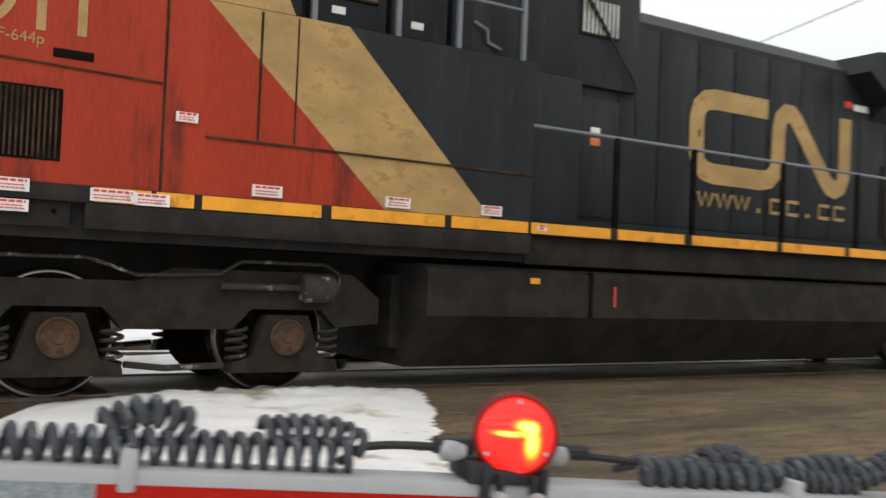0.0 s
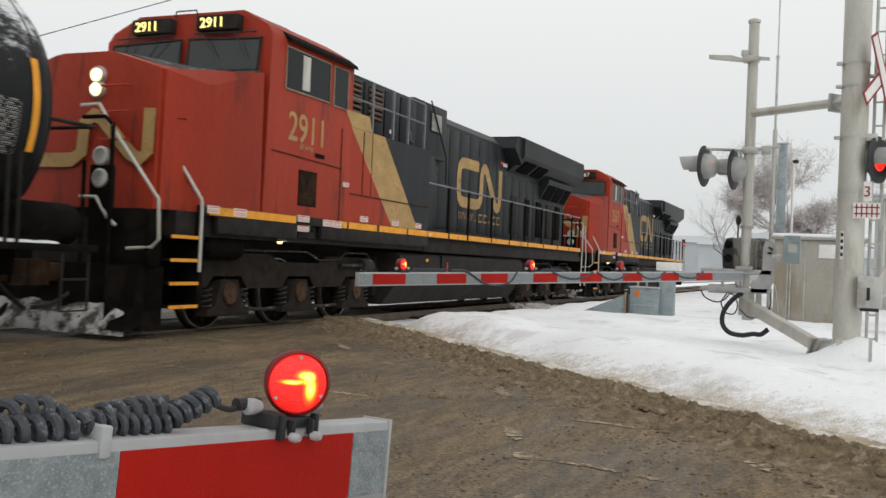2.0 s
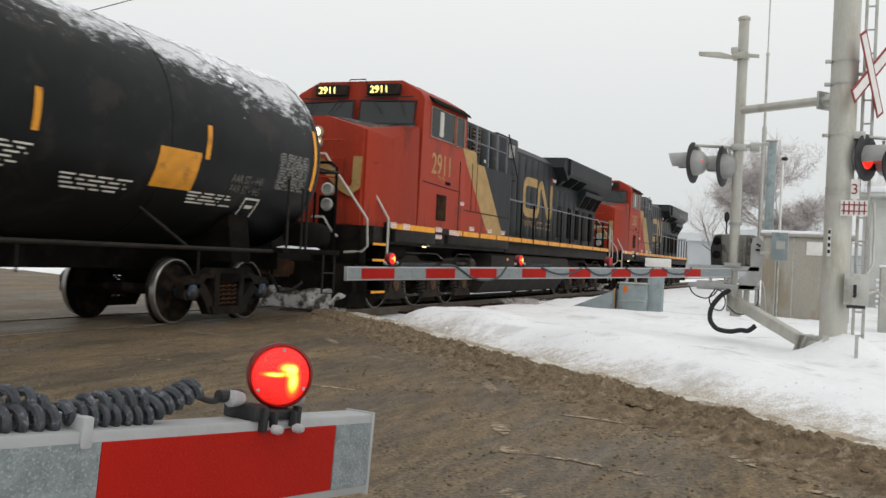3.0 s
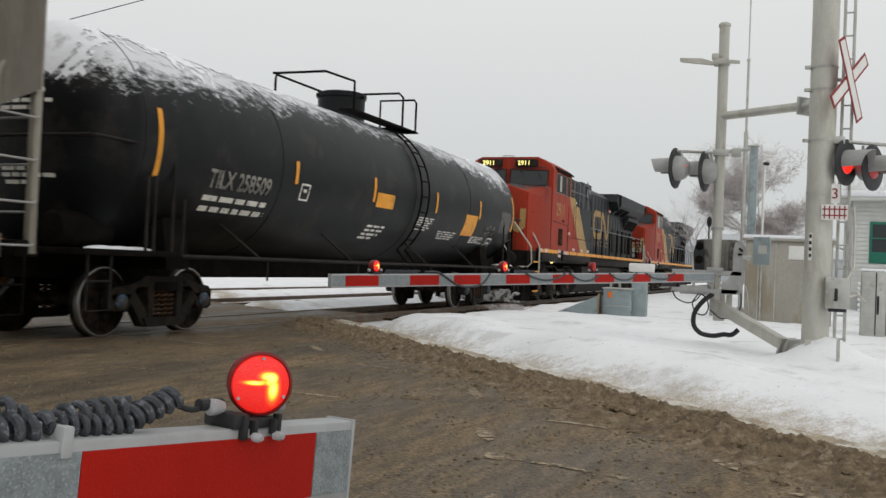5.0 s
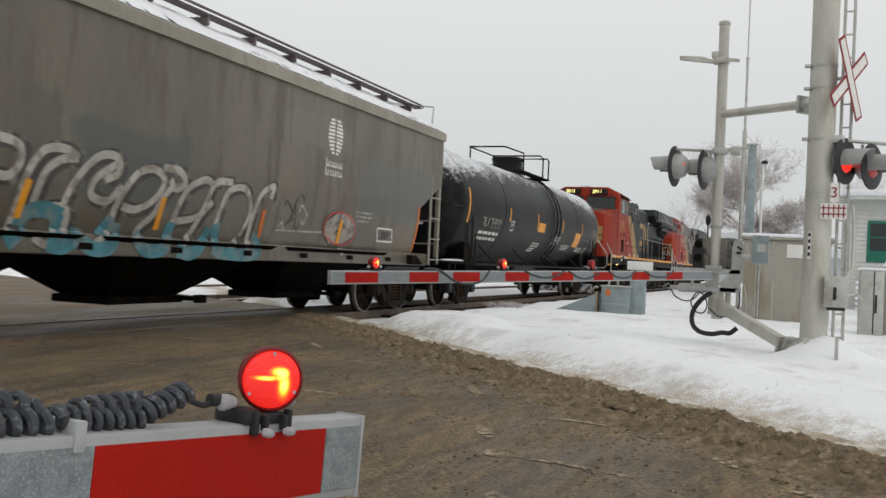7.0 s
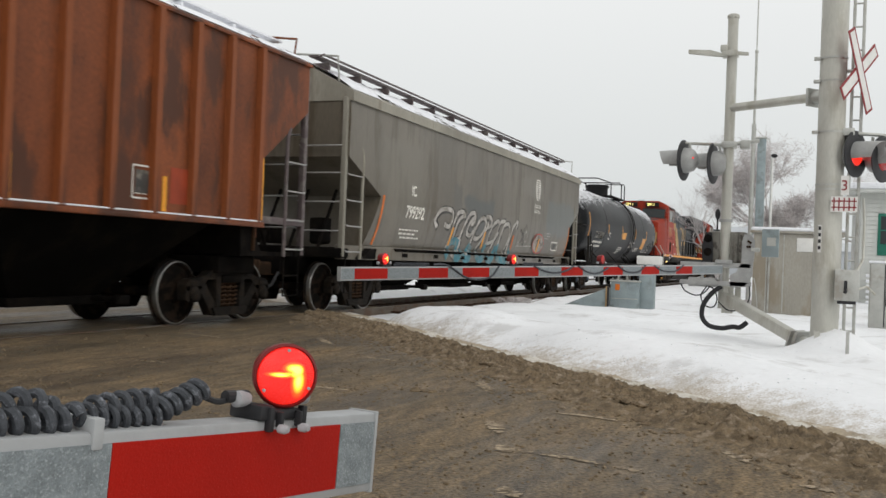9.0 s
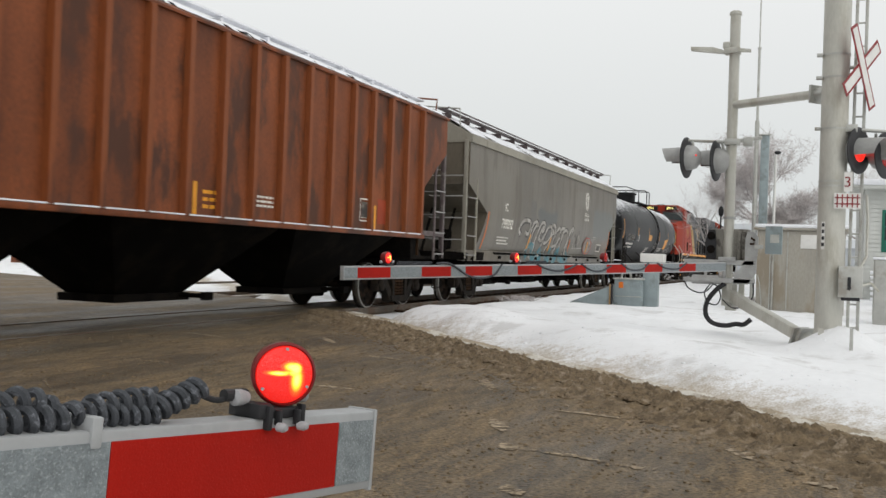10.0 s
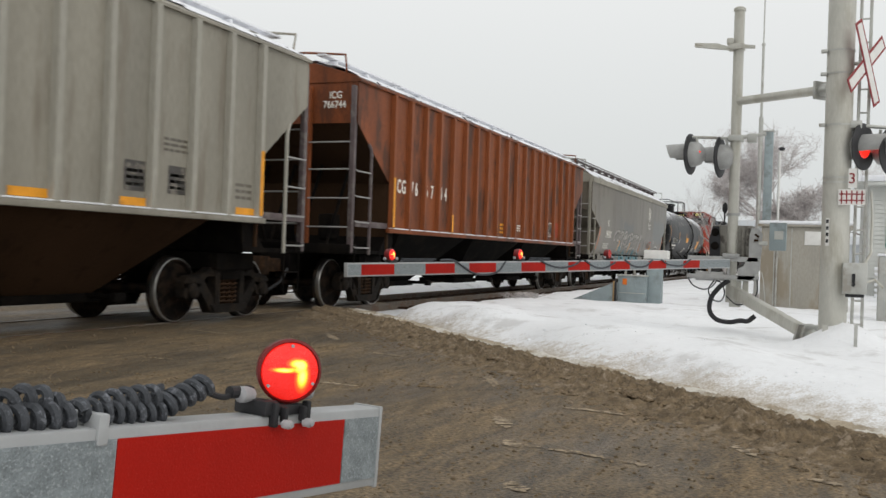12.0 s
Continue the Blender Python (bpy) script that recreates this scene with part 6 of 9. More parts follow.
def grey_hopper():
    car, U, Z, y, h = hopper(-9.75, 7.95, HOPGREY, "smooth grey covered hopper car with spray-painted tags", False, True, 1.32, 4.10, 2.94, 1.07, round_top=True)
    m = side(0, 0, y)
    for a0, a1 in ((6.80, 6.66), (-8.28, -8.22)):
        bm = bmesh.new()
        strokes(bm, [[(U(a0 + (a1 - a0) * k / 6), Z(1.40 + 0.16 * k)) for k in range(7)]], 0.085, m)
        for v in bm.verts:
            v.co.y += tuck(v.co.z + RAIL_Z)
        part("orange_reflector", bm, ORANGE, car, "orange reflective strip", fix=False)
    text_mesh("reporting_mark", "IC", 0.30, LETTER, car, side(U(-6.88), Z(2.45), y), 0.004, 0.9)
    digits = text_mesh("reporting_mark", "799292", 0.36, LETTER, car, side(U(-7.08), Z(1.99), y - 0.003), 0.005, 0.9)
    for v in digits.data.vertices:
        v.co.z -= tuck(1.99 + v.co.y)
    # round-topped striped emblem and bar lettering
    bm = bmesh.new()
    for i in range(10):
        z = 3.02 + i * 0.064
        w = 0.27 * math.sqrt(max(0.05, 1 - ((z - 3.34) / 0.36) ** 2))
        strokes(bm, [[(U(2.66 - w), Z(z)), (U(2.66 - 0.03), Z(z + 0.012))], [(U(2.66 + 0.03), Z(z + 0.012)), (U(2.66 + w), Z(z))]], 0.042, m)
    part("striped_emblem", bm, LETTER, car, "white striped oval emblem", fix=False)
    bm = bmesh.new()
    for n, x0, z in ((8, 2.36, 2.77), (7, 2.34, 2.62)):
        for k in range(n):
            a, t = x0 + k * (0.66 / n), (0.15 if k == 0 else 0.105)
            strokes(bm, [[(U(a), Z(z)), (U(a), Z(z + t))]] + ([[(U(a), Z(z + 0.02)), (U(a + 0.055), Z(z + 0.02))]] if k % 3 != 1 else []), 0.026, m)
    part("lettering_bars", bm, LETTER, car, "white lettering", fix=False)
    # graffiti: a running word of looped letters, pale above and cyan below
    def lay(pts):
        """Bring points of the side onto its curved lower part."""
        return curve_pts([(U(a + (a + 12.15) / 7.75 * tuck(b)), Z(b)) for a, b in pts])

    def sprayed(name, paths, width, mt, depth, words):
        bm = bmesh.new()
        strokes(bm, [lay(p) for p in paths], width, m, depth)
        for v in bm.verts:
            z = v.co.z + RAIL_Z
            v.co.y += tuck(z) if z > 1.37 else 0.196
        return part(name, bm, mt, car, words, fix=False)
    letters = [
        [[(-5.32, 1.87), (-5.5, 2.02), (-5.2, 2.25), (-4.75, 2.30), (-4.45, 2.24), (-4.45, 2.04), (-4.62, 1.91), (-4.9, 1.95)]],
        [[(-4.61, 1.20), (-4.45, 1.63), (-4.32, 1.98), (-4.10, 2.24), (-3.79, 2.29), (-3.58, 2.21)], [(-4.26, 1.61), (-4.09, 1.98), (-3.86, 2.16), (-3.58, 2.21)],
         [(-4.29, 1.54), (-4.03, 1.63), (-3.75, 1.61), (-3.80, 1.36), (-4.07, 1.21), (-4.27, 1.29)]],
        [[(-4.0, 1.22), (-3.85, 1.57), (-3.62, 1.95), (-3.27, 2.26), (-2.95, 2.30), (-2.89, 2.12), (-3.15, 2.0)], [(-2.94, 2.21), (-3.29, 2.01), (-3.35, 1.81), (-3.07, 1.77), (-2.82, 1.97)]],
        [[(-3.31, 1.25), (-3.08, 1.39), (-2.91, 1.74), (-2.59, 2.11), (-2.24, 2.23), (-2.02, 2.10), (-2.21, 1.85), (-2.56, 1.70), (-2.82, 1.72)], [(-2.04, 2.27), (-1.71, 2.26), (-1.58, 2.12), (-1.77, 2.02), (-1.90, 2.13)],
         [(-2.57, 1.21), (-2.52, 1.45), (-2.24, 1.64), (-2.03, 1.89), (-1.83, 2.05)]],
        [[(-2.02, 1.23), (-1.81, 1.63), (-1.54, 2.02), (-1.13, 2.20), (-0.93, 2.14)], [(-1.86, 1.58), (-1.30, 1.68), (-0.94, 1.91)], [(-1.68, 1.21), (-1.30, 1.60), (-0.91, 2.15), (-0.45, 2.23)]],
        [[(-0.94, 1.23), (-0.81, 1.69), (-0.55, 2.08), (-0.13, 2.16), (0.04, 1.88), (-0.20, 1.52), (-0.60, 1.22), (-0.89, 1.28)]],
        [[(-0.09, 1.24), (0.09, 1.75), (0.32, 2.11), (0.68, 2.27), (0.60, 2.07)]],
    ]
    for paths in letters:
        sprayed("graffiti_shadow", [[(a + 0.05, b - 0.01) for a, b in p] for p in paths], 0.185, SPRAYDARK, 0.0040, "dark outline of a spray-painted letter")
        sprayed("graffiti_letter", paths, 0.10, SPRAY, 0.0065, "pale looped spray-painted letter")
    for pts in ([(-4.64, 1.20), (-4.47, 1.33), (-4.35, 1.53), (-4.09, 1.60), (-3.81, 1.54)], [(-4.07, 1.22), (-3.86, 1.19), (-3.65, 1.29), (-3.57, 1.42)], [(-3.54, 1.26), (-3.34, 1.18), (-3.03, 1.23), (-2.91, 1.51)],
                [(-2.58, 1.41), (-2.44, 1.20), (-2.07, 1.22), (-1.88, 1.45)], [(-1.78, 1.20), (-1.47, 1.17), (-1.17, 1.35), (-1.02, 1.55)], [(-1.0, 1.26), (-0.71, 1.19), (0.14, 1.21), (0.21, 1.54)],
                [(-3.95, 1.30), (-3.86, 1.55)], [(-2.0, 1.28), (-1.84, 1.58)], [(-0.92, 1.30), (-0.82, 1.62)], [(-3.25, 1.32), (-2.98, 1.58)]):
        sprayed("graffiti_fill", [pts], 0.185, CYAN, 0.0080, "cyan lower part of the spray-painted letters")
    for k, (a, b) in enumerate((((-4.46, 1.48), (-4.30, 1.91)), ((-2.18, 1.46), (-2.01, 1.89)), ((0.29, 1.47), (0.42, 1.89)))):
        sprayed("reflective_strip", [[a, ((a[0] + b[0]) / 2, (a[1] + b[1]) / 2), b]], 0.10, YELLOW if k < 2 else ORANGE, 0.0095, "yellow reflective strip under the paint")
    rng = random.Random(31)
    for k in range(9):
        x, z = rng.uniform(0.85, 1.6), rng.uniform(1.6, 2.1)
        sprayed("graffiti_scribble", [[(x, z), (x + rng.uniform(0.05, 0.2), z + rng.uniform(-0.2, 0.2)), (x + rng.uniform(0.1, 0.35), z + rng.uniform(-0.1, 0.15))]], 0.035, SPRAYDARK if k % 3 else SPRAY, 0.005, "thin scribbled spray tag")
    sprayed("graffiti_line", [[(0.78, 1.60), (1.5, 1.61), (2.32, 1.63)]], 0.03, SPRAY, 0.005, "thin pale sprayed line")
    bm = bmesh.new()
    bm.faces.new([bm.verts.new(m @ Vector((U(3.16 + 0.62 * math.cos(k * math.pi / 4 + 0.39)), Z(1.72 + 0.29 * math.sin(k * math.pi / 4 + 0.39)), 0.004))) for k in range(8)])
    bmesh.ops.subdivide_edges(bm, edges=bm.edges[:], cuts=2)
    for v in bm.verts:
        v.co.y += tuck(v.co.z + RAIL_Z) - 0.02
    part("graffiti_disc", bm, TAGFILL, car, "pale filled eight-sided tag", fix=False)
    sprayed("graffiti_ring", [[(2.95 + 0.62 * math.cos(k * math.pi / 4 + 0.39), 1.72 + 0.29 * math.sin(k * math.pi / 4 + 0.39)) for k in range(9)]], 0.024, DECALRED, 0.026, "dull red outline of the round tag")
    for k in range(5):
        x, z = rng.uniform(2.5, 3.2), rng.uniform(1.55, 1.85)
        sprayed("graffiti_scribble", [[(x, z), (x + 0.12, z + rng.uniform(0.02, 0.12)), (x + 0.25, z + rng.uniform(-0.08, 0.05))]], 0.03, SPRAY if k % 2 else SPRAYDARK, 0.028, "thin scribbled spray tag")
    sprayed("reflective_strip", [[(2.82, 1.45), (2.91, 1.66), (3.0, 1.87)]], 0.11, YELLOW, 0.030, "yellow reflective strip")
    sprayed("graffiti_point", [[(2.80, 1.34), (2.95, 1.345), (3.12, 1.34)], [(2.92, 1.27), (2.99, 1.275), (3.04, 1.27)]], 0.06, SPRAY, 0.008, "pale sprayed point below the tag")
    for paths, mt, w in (([[(4.56, 1.56), (5.26, 1.56)], [(4.56, 1.81), (5.26, 1.81)], [(4.56, 1.56), (4.56, 1.81)], [(5.26, 1.56), (5.26, 1.81)]], LETTER, 0.03), ([[(4.72, 1.68), (5.1, 1.68)]], SPRAYDARK, 0.16)):
        sprayed("stencil_box", [[a, ((a[0] + b[0]) / 2, (a[1] + b[1]) / 2), b] for a, b in paths], w, mt, 0.005, "small boxed stencil")
    for u0, u1, z, mt in ((3.6, 4.3, 2.06, SPRAY), (3.62, 4.25, 1.98, SPRAY), (3.65, 4.1, 1.90, SPRAY), (-7.3, -6.3, 1.74, LETTER), (-7.28, -6.45, 1.66, LETTER), (-7.2, -6.25, 1.58, LETTER)):
        while u0 < u1:
            w = rng.uniform(0.06, 0.2)
            sprayed("lettering_bar", [[(u0, z), (u0 + w / 2, z), (u0 + w, z)]], 0.035, mt, 0.005, "small stencilled data")
            u0 += w + 0.04


def oxide_hopper():
    car, U, Z, y, h = hopper(-28.42, -11.25, HOPRED, "rust-orange ribbed covered hopper car with white numbers", True, False, 1.60, 4.25, 3.48, 1.41)
    for ch, u in zip("ICG766744", (-26.79, -26.66, -26.44, -26.00, -25.77, -25.23, -24.93, -24.42, -24.15)):
        text_mesh("reporting_mark", ch, 0.37, LETTER, car, side(U(u), Z(2.36), y - 0.003), 0.007, 0.78)
    for u, z0, z1 in ((-26.985, 1.66, 2.62), (-23.85, 1.66, 2.06), (-20.42, 1.66, 2.1), (-17.42, 1.66, 2.14), (-14.88, 1.66, 2.11), (-12.60, 1.66, 2.59)):
        stamp(car, U, Z, y - 0.0862 if u < -23 else y, "solid", u, u + 0.09, z0, z1, YELLOW, "yellow reflective strip")
    for u0, u1, z0, z1, k in ((-20.2, -19.75, 1.75, 2.05, "bar"), (-18.9, -18.4, 1.85, 2.05, "bar"), (-15.45, -14.95, 1.8, 2.2, "frame"), (-15.4, -15.0, 1.86, 2.15, "dark")):
        stamp(car, U, Z, y, "solid" if k == "dark" else k, u0, u1, z0, z1, SPRAYDARK if k == "dark" else (YELLOW if u0 < -20 else LETTER))
    stamp(car, U, Z, y, "solid", -14.72, -14.24, 1.77, 2.24, REDPATCH, "fresh red paint patch")
    for words, z, x in (("ICG", 3.93, 0.94), ("766744", 3.76, 0.82)):
        m = Matrix.Translation((-h - 0.006, 0, Z(z))) @ Matrix(((0, 0, -1, 0), (-1, 0, 0, 0), (0, 1, 0, 0), (0, 0, 0, 1)))
        text_mesh("reporting_mark", words, 0.18, LETTER, car, m @ Matrix.Translation((x, 0, 0.004)), 0.003, 0.86)


def pale_hopper():
    car, U, Z, y, h = hopper(-47.4, -30.2, HOPPALE, "pale grey ribbed covered hopper car with rusty bays", True, False, 1.60, 4.22, 3.50, 1.34, under=HOPRUST)
    stamp(car, U, Z, y - 0.0862, "solid", -31.645, -31.555, 1.66, 2.62, YELLOW, "yellow reflective strip")
    for u0, u1 in ((-36.21, -35.65), (-34.53, -34.0), (-32.13, -31.65), (-38.6, -38.0)):
        stamp(car, U, Z, y, "solid", u0, u1, 1.66, 1.76, YELLOW, "yellow reflective strip")
    for u0, u1, z0, z1 in ((-34.47, -34.09, 1.84, 2.21), (-33.65, -33.29, 1.85, 2.21)):
        stamp(car, U, Z, y, "solid", u0, u1, z0, z1, SPRAYDARK)
        stamp(car, U, Z, y - 0.001, "bar", u0 + 0.04, u1 - 0.04, z0 + 0.06, z1 - 0.06, LETTER)
    stamp(car, U, Z, y, "bar", -33.75, -33.2, 2.39, 2.60, HOPGREY)
    stamp(car, U, Z, y, "bar", -32.15, -31.75, 1.88, 2.15, HOPGREY)


locomotive(0.0, "2911", True, True)
locomotive(22.75, "2567", False, False)
tank_car()
grey_hopper()
oxide_hopper()
pale_hopper()

# ---- slush, road dirt and worn paint ----
SLUSH = mat("brown_slush", (0.158, 0.115, 0.069), 0.9, 0, 0.45, 12, (0.28, 0.22, 0.155), 0.28, 9, 0.9, 70)
SLUSHPALE = mat("sandy_snow", (0.36, 0.30, 0.22), 0.85, 0, 0.25, 4, (0.62, 0.59, 0.53), 0.50, 2.2, 0.7, 40)
SNOWDIRTY = mat("patchy_dirty_snow", (0.82, 0.815, 0.80), 0.7, 0, 0.08, 2, (0.40, 0.33, 0.25), 0.22, 0.9, 0.6, 30)
SALT = mat("worn_road_paint", (0.36, 0.285, 0.195), 0.85, 0, 0.3, 14, (0.15, 0.115, 0.075), 0.50, 16, 0.3)


def ridge(name, label, edge, y0, y1, inner, outer, height, material, seed, step=0.045, lumps=1.0, fine=0.045):
    """A heaped strip along a road edge: edge(y) gives X, inner and outer its reach across."""
    ys = np.arange(y0, y1, step)
    n = int((outer - inner) / fine)
    verts, faces = [], []
    for y in ys:
        wob = 0.22 * noise.noise(Vector((y * 0.35, seed, 0)))
        for i in range(n + 1):
            q = i / n
            x = edge(y) + inner + (outer - inner) * q + wob
            k = math.sin(math.pi * q) ** 0.8
            p = Vector((x, y, seed))
            z = k * height * (0.8 + 0.5 * noise.noise(p * 0.7)) + k * lumps * (0.075 * noise.noise(p * 3.5) + 0.075 * abs(noise.noise(p * 8)) + 0.062 * abs(noise.noise(p * 17)) + 0.036 * noise.noise(p * 31))
            base = road_z(y) - 0.012
            if outer > 0.9:
                base = max(base, snow_z(x, y) - 0.04)
            verts.append((x, y, base + z))
    w = n + 1
    for j in range(len(ys) - 1):
        for i in range(n):
            faces.append((j * w + i, j * w + i + 1, (j + 1) * w + i + 1, (j + 1) * w + i))
    me = bpy.data.meshes.new(name)
    me.from_pydata(verts, [], faces)
    me.materials.append(material)
    me.shade_smooth()
    return tagged(new(name, me), label, "slush", kind="stuff")


ridge("slush_ridge", "brown lumpy slush ploughed along the road edge", right_edge, -3.5, 8.3, -1.40, 0.20, 0.08, SLUSH, 3, 0.022, 1.0, 0.022)
ridge("sandy_snow_edge", "sandy dirty snow behind the slush ridge", right_edge, -5.5, 8.0, -0.35, 0.75, 0.03, SLUSHPALE, 8, 0.03, 0.5, 0.03)
ridge("slush_edge", "dirty slush and ice beside the gate", left_edge, -1.5, 8.3, -3.2, 0.55, 0.07, SNOWDIRTY, 12, 0.06, 0.5, 0.06)
ridge("far_slush_ridge", "dirty slush on the road edge beyond the tracks", left_edge, 11.0, 40, -1.2, 0.6, 0.16, SLUSHPALE, 15, 0.16, 1.6)


def clods():
    """Loose clumps of slush on the road, thickest by the ridge."""
    rng = random.Random(21)
    verts, faces = [], []
    shape = [(0, 0, 1), (0.9, 0, 0.3), (0.28, 0.85, 0.3), (-0.73, 0.53, 0.3), (-0.73, -0.53, 0.3), (0.28, -0.85, 0.3), (0.9, 0.3, -0.5), (-0.2, 0.9, -0.5), (-0.95, 0, -0.5), (-0.2, -0.9, -0.5)]
    tri = [(0, 1, 2), (0, 2, 3), (0, 3, 4), (0, 4, 5), (0, 5, 1), (1, 6, 2), (2, 6, 7), (2, 7, 3), (3, 7, 8), (3, 8, 4), (4, 8, 9), (4, 9, 5), (5, 9, 6), (5, 6, 1)]
    for i in range(24000):
        y = rng.uniform(-3, 8.2)
        if rng.random() < 0.62:
            x = right_edge(y) - 0.45 - abs(rng.gauss(0, 0.55)) + 0.25
            r = rng.uniform(0.006, 0.034)
        else:
            x = rng.uniform(left_edge(y), right_edge(y))
            r = rng.uniform(0.005, 0.016)
        if i < 10:
            x, y, r = 7.835 + rng.uniform(-0.1, 0.1), 3.18 + rng.uniform(-0.14, 0.14), 0.035
        z = road_z(y) + (0.05 if -1.0 < x - right_edge(y) < 0.1 else 0)
        b = len(verts)
        a, sx, sy, sz = rng.random() * 6.3, rng.uniform(0.7, 1.6), rng.uniform(0.7, 1.3), rng.uniform(0.4, 0.9)
        ca, sa = math.cos(a), math.sin(a)
        for px, py, pz in shape:
            px, py = px * sx * r * rng.uniform(0.8, 1.2), py * sy * r
            verts.append((x + ca * px - sa * py, y + sa * px + ca * py, z + pz * sz * r * rng.uniform(0.8, 1.2)))
        faces += [(b + p, b + q, b + s) for p, q, s in tri]
    me = bpy.data.meshes.new("slush_clods")
    me.from_pydata(verts, [], faces)
    me.materials.append(SLUSH)
    tagged(new("slush_clods", me), "loose brown clods of slush on the road", "slush", kind="stuff")


clods()


def snow_crumbs():
    """Crumbs of ploughed snow lying on the bank and round the foot of the pole."""
    rng = random.Random(44)
    verts, faces = [], []
    ring = [(math.cos(k * 1.2566), math.sin(k * 1.2566)) for k in range(5)]
    for i in range(420):
        y = rng.uniform(-3.0, 6.5)
        x = right_edge(y) + 0.75 + abs(rng.gauss(0, 0.8))
        r = rng.uniform(0.005, 0.019) * (2.0 if rng.random() < 0.08 else 1.0)
        if i % 6 == 0:
            a, q = rng.uniform(0, 6.28), rng.uniform(0.2, 1.3)
            x, y = 13.35 + q * math.cos(a), -0.3 + q * math.sin(a)
        z, b = snow_z(x, y), len(verts)
        for h, w in ((-0.4, 1.0), (0.5, 0.8)):
            for cx, cy in ring:
                k = w * r * rng.uniform(0.75, 1.25)
                verts.append((x + cx * k, y + cy * k, z + (h - 0.25) * r))
        verts.append((x, y, z + r * rng.uniform(0.4, 0.7)))
        for k in range(5):
            j = (k + 1) % 5
            faces += [(b + k, b + j, b + 5 + j, b + 5 + k), (b + 5 + k, b + 5 + j, b + 10)]
    me = bpy.data.meshes.new("snow_crumbs")
    me.from_pydata(verts, [], faces)
    me.materials.append(SNOW)
    me.shade_smooth()
    tagged(new("snow_crumbs", me), "loose crumbs of ploughed snow on the bank", "snow", kind="stuff")


snow_crumbs()


def road_paint():
    rng = random.Random(5)
    lines = [((8.85, 3.01), (8.07, 2.68)), ((6.72, 2.22), (6.23, 1.97)), ((5.85, 1.87), (5.69, 1.72)), ((5.75, 1.76), (5.66, 1.11)), ((5.63, 1.04), (5.59, 0.82)), ((9.88, 4.88), (9.69, 4.22)),
             ((7.45, 4.29), (7.46, 3.67)), ((7.38, 1.92), (7.24, 1.33)), ((6.50, 0.52), (6.18, 0.32)), ((4.78, 1.50), (4.61, 1.37)), ((10.27, 7.71), (10.16, 6.93)), ((7.71, 6.33), (7.77, 5.88)),
             ((11.2, 6.09), (10.7, 5.69)), ((5.68, 0.04), (5.61, -0.17))]
    for a, b in lines:
        bm = bmesh.new()
        a, b = Vector(a), Vector(b)
        d = b - a
        n = max(12, int(d.length / 0.022))
        w0 = 0.085 if abs(d.x) > abs(d.y) else 0.055
        s = Vector((-d.y, d.x)).normalized()
        prev = None
        for i in range(n + 1):
            c = a + d * i / n + s * rng.uniform(-0.020, 0.020)
            w = w0 * rng.uniform(0.4, 1.0) * math.sin(math.pi * (i + 0.4) / (n + 0.8))
            row = [bm.verts.new((*(c + s * k), road_z(c.y) + 0.008 * fbm(c.x * 2, c.y * 2, 1.3) + 0.006)) for k in (-w, w)]
            if prev and rng.random() < 0.84:
                bm.faces.new((prev[0], prev[1], row[1], row[0]))
            prev = row
        tagged(link("worn_marking", bm, SALT), "worn pale streak of road paint", "road marking", "worn road markings", "structure")


road_paint()


# ---- lamps on the gate arms ----
def glow_lens(name, on):
    """Red lens; when lit, the filament and its reflection show as a yellow bar and crescent behind it."""
    m = lens_red(name, 0.0, (1, 0.02, 0.01), True)
    if not on:
        return m
    n, l = m.node_tree.nodes, m.node_tree.links
    b = n["Principled BSDF"]
    co = n.new("ShaderNodeTexCoord")
    total = None
    for x, y, sx, sy in ((0.40, -0.14, 0.30, 0.62), (-0.22, 0.05, 0.58, 0.12), (0.20, 0.28, 0.42, 0.24)):
        mp = n.new("ShaderNodeMapping")
        mp.inputs["Location"].default_value = (-x / sx, -y / sy, 0)
        mp.inputs["Scale"].default_value = (1 / sx, 1 / sy, 0)
        l.new(co.outputs["Object"], mp.inputs[0])
        g = n.new("ShaderNodeTexGradient")
        g.gradient_type = "SPHERICAL"
        l.new(mp.outputs[0], g.inputs[0])
        if total is None:
            total = g.outputs[1]
        else:
            ad = n.new("ShaderNodeMath")
            ad.operation = "ADD"
            l.new(total, ad.inputs[0])
            l.new(g.outputs[1], ad.inputs[1])
            total = ad.outputs[0]
    ramp = n.new("ShaderNodeValToRGB")
    e = ramp.color_ramp.elements
    e[0].position, e[0].color = 0.0, (0.30, 0.006, 0.004, 1)
    e[1].position, e[1].color = 0.85, (1.0, 0.80, 0.14, 1)
    k = ramp.color_ramp.elements.new(0.30)
    k.color = (0.95, 0.06, 0.008, 1)
    k = ramp.color_ramp.elements.new(0.55)
    k.color = (1.0, 0.40, 0.02, 1)
    l.new(total, ramp.inputs[0])
    l.new(ramp.outputs[0], b.inputs["Emission Color"])
    b.inputs["Emission Strength"].default_value = 2.4
    return m


ARM_ON, ARM_OFF = glow_lens("lit_arm_lens", True), glow_lens("dark_arm_lens", False)
HOUSING = mat("dark_red_lamp_housing", (0.16, 0.012, 0.012), 0.45, 0, 0.2, 20, None, 0, 1, 0.1)
FROSTBOLT = mat("frosty_bolt", (0.36, 0.36, 0.37), 0.7, 0, 0.15, 60, None, 0, 1, 0.3)


def frame_of(origin, normal, up=(0, 0, 1)):
    z = Vector(normal).normalized()
    x = Vector(up).cross(z).normalized()
    y = z.cross(x)
    return Matrix(((x.x, y.x, z.x, origin[0]), (x.y, y.y, z.y, origin[1]), (x.z, y.z, z.z, origin[2]), (0, 0, 0, 1)))


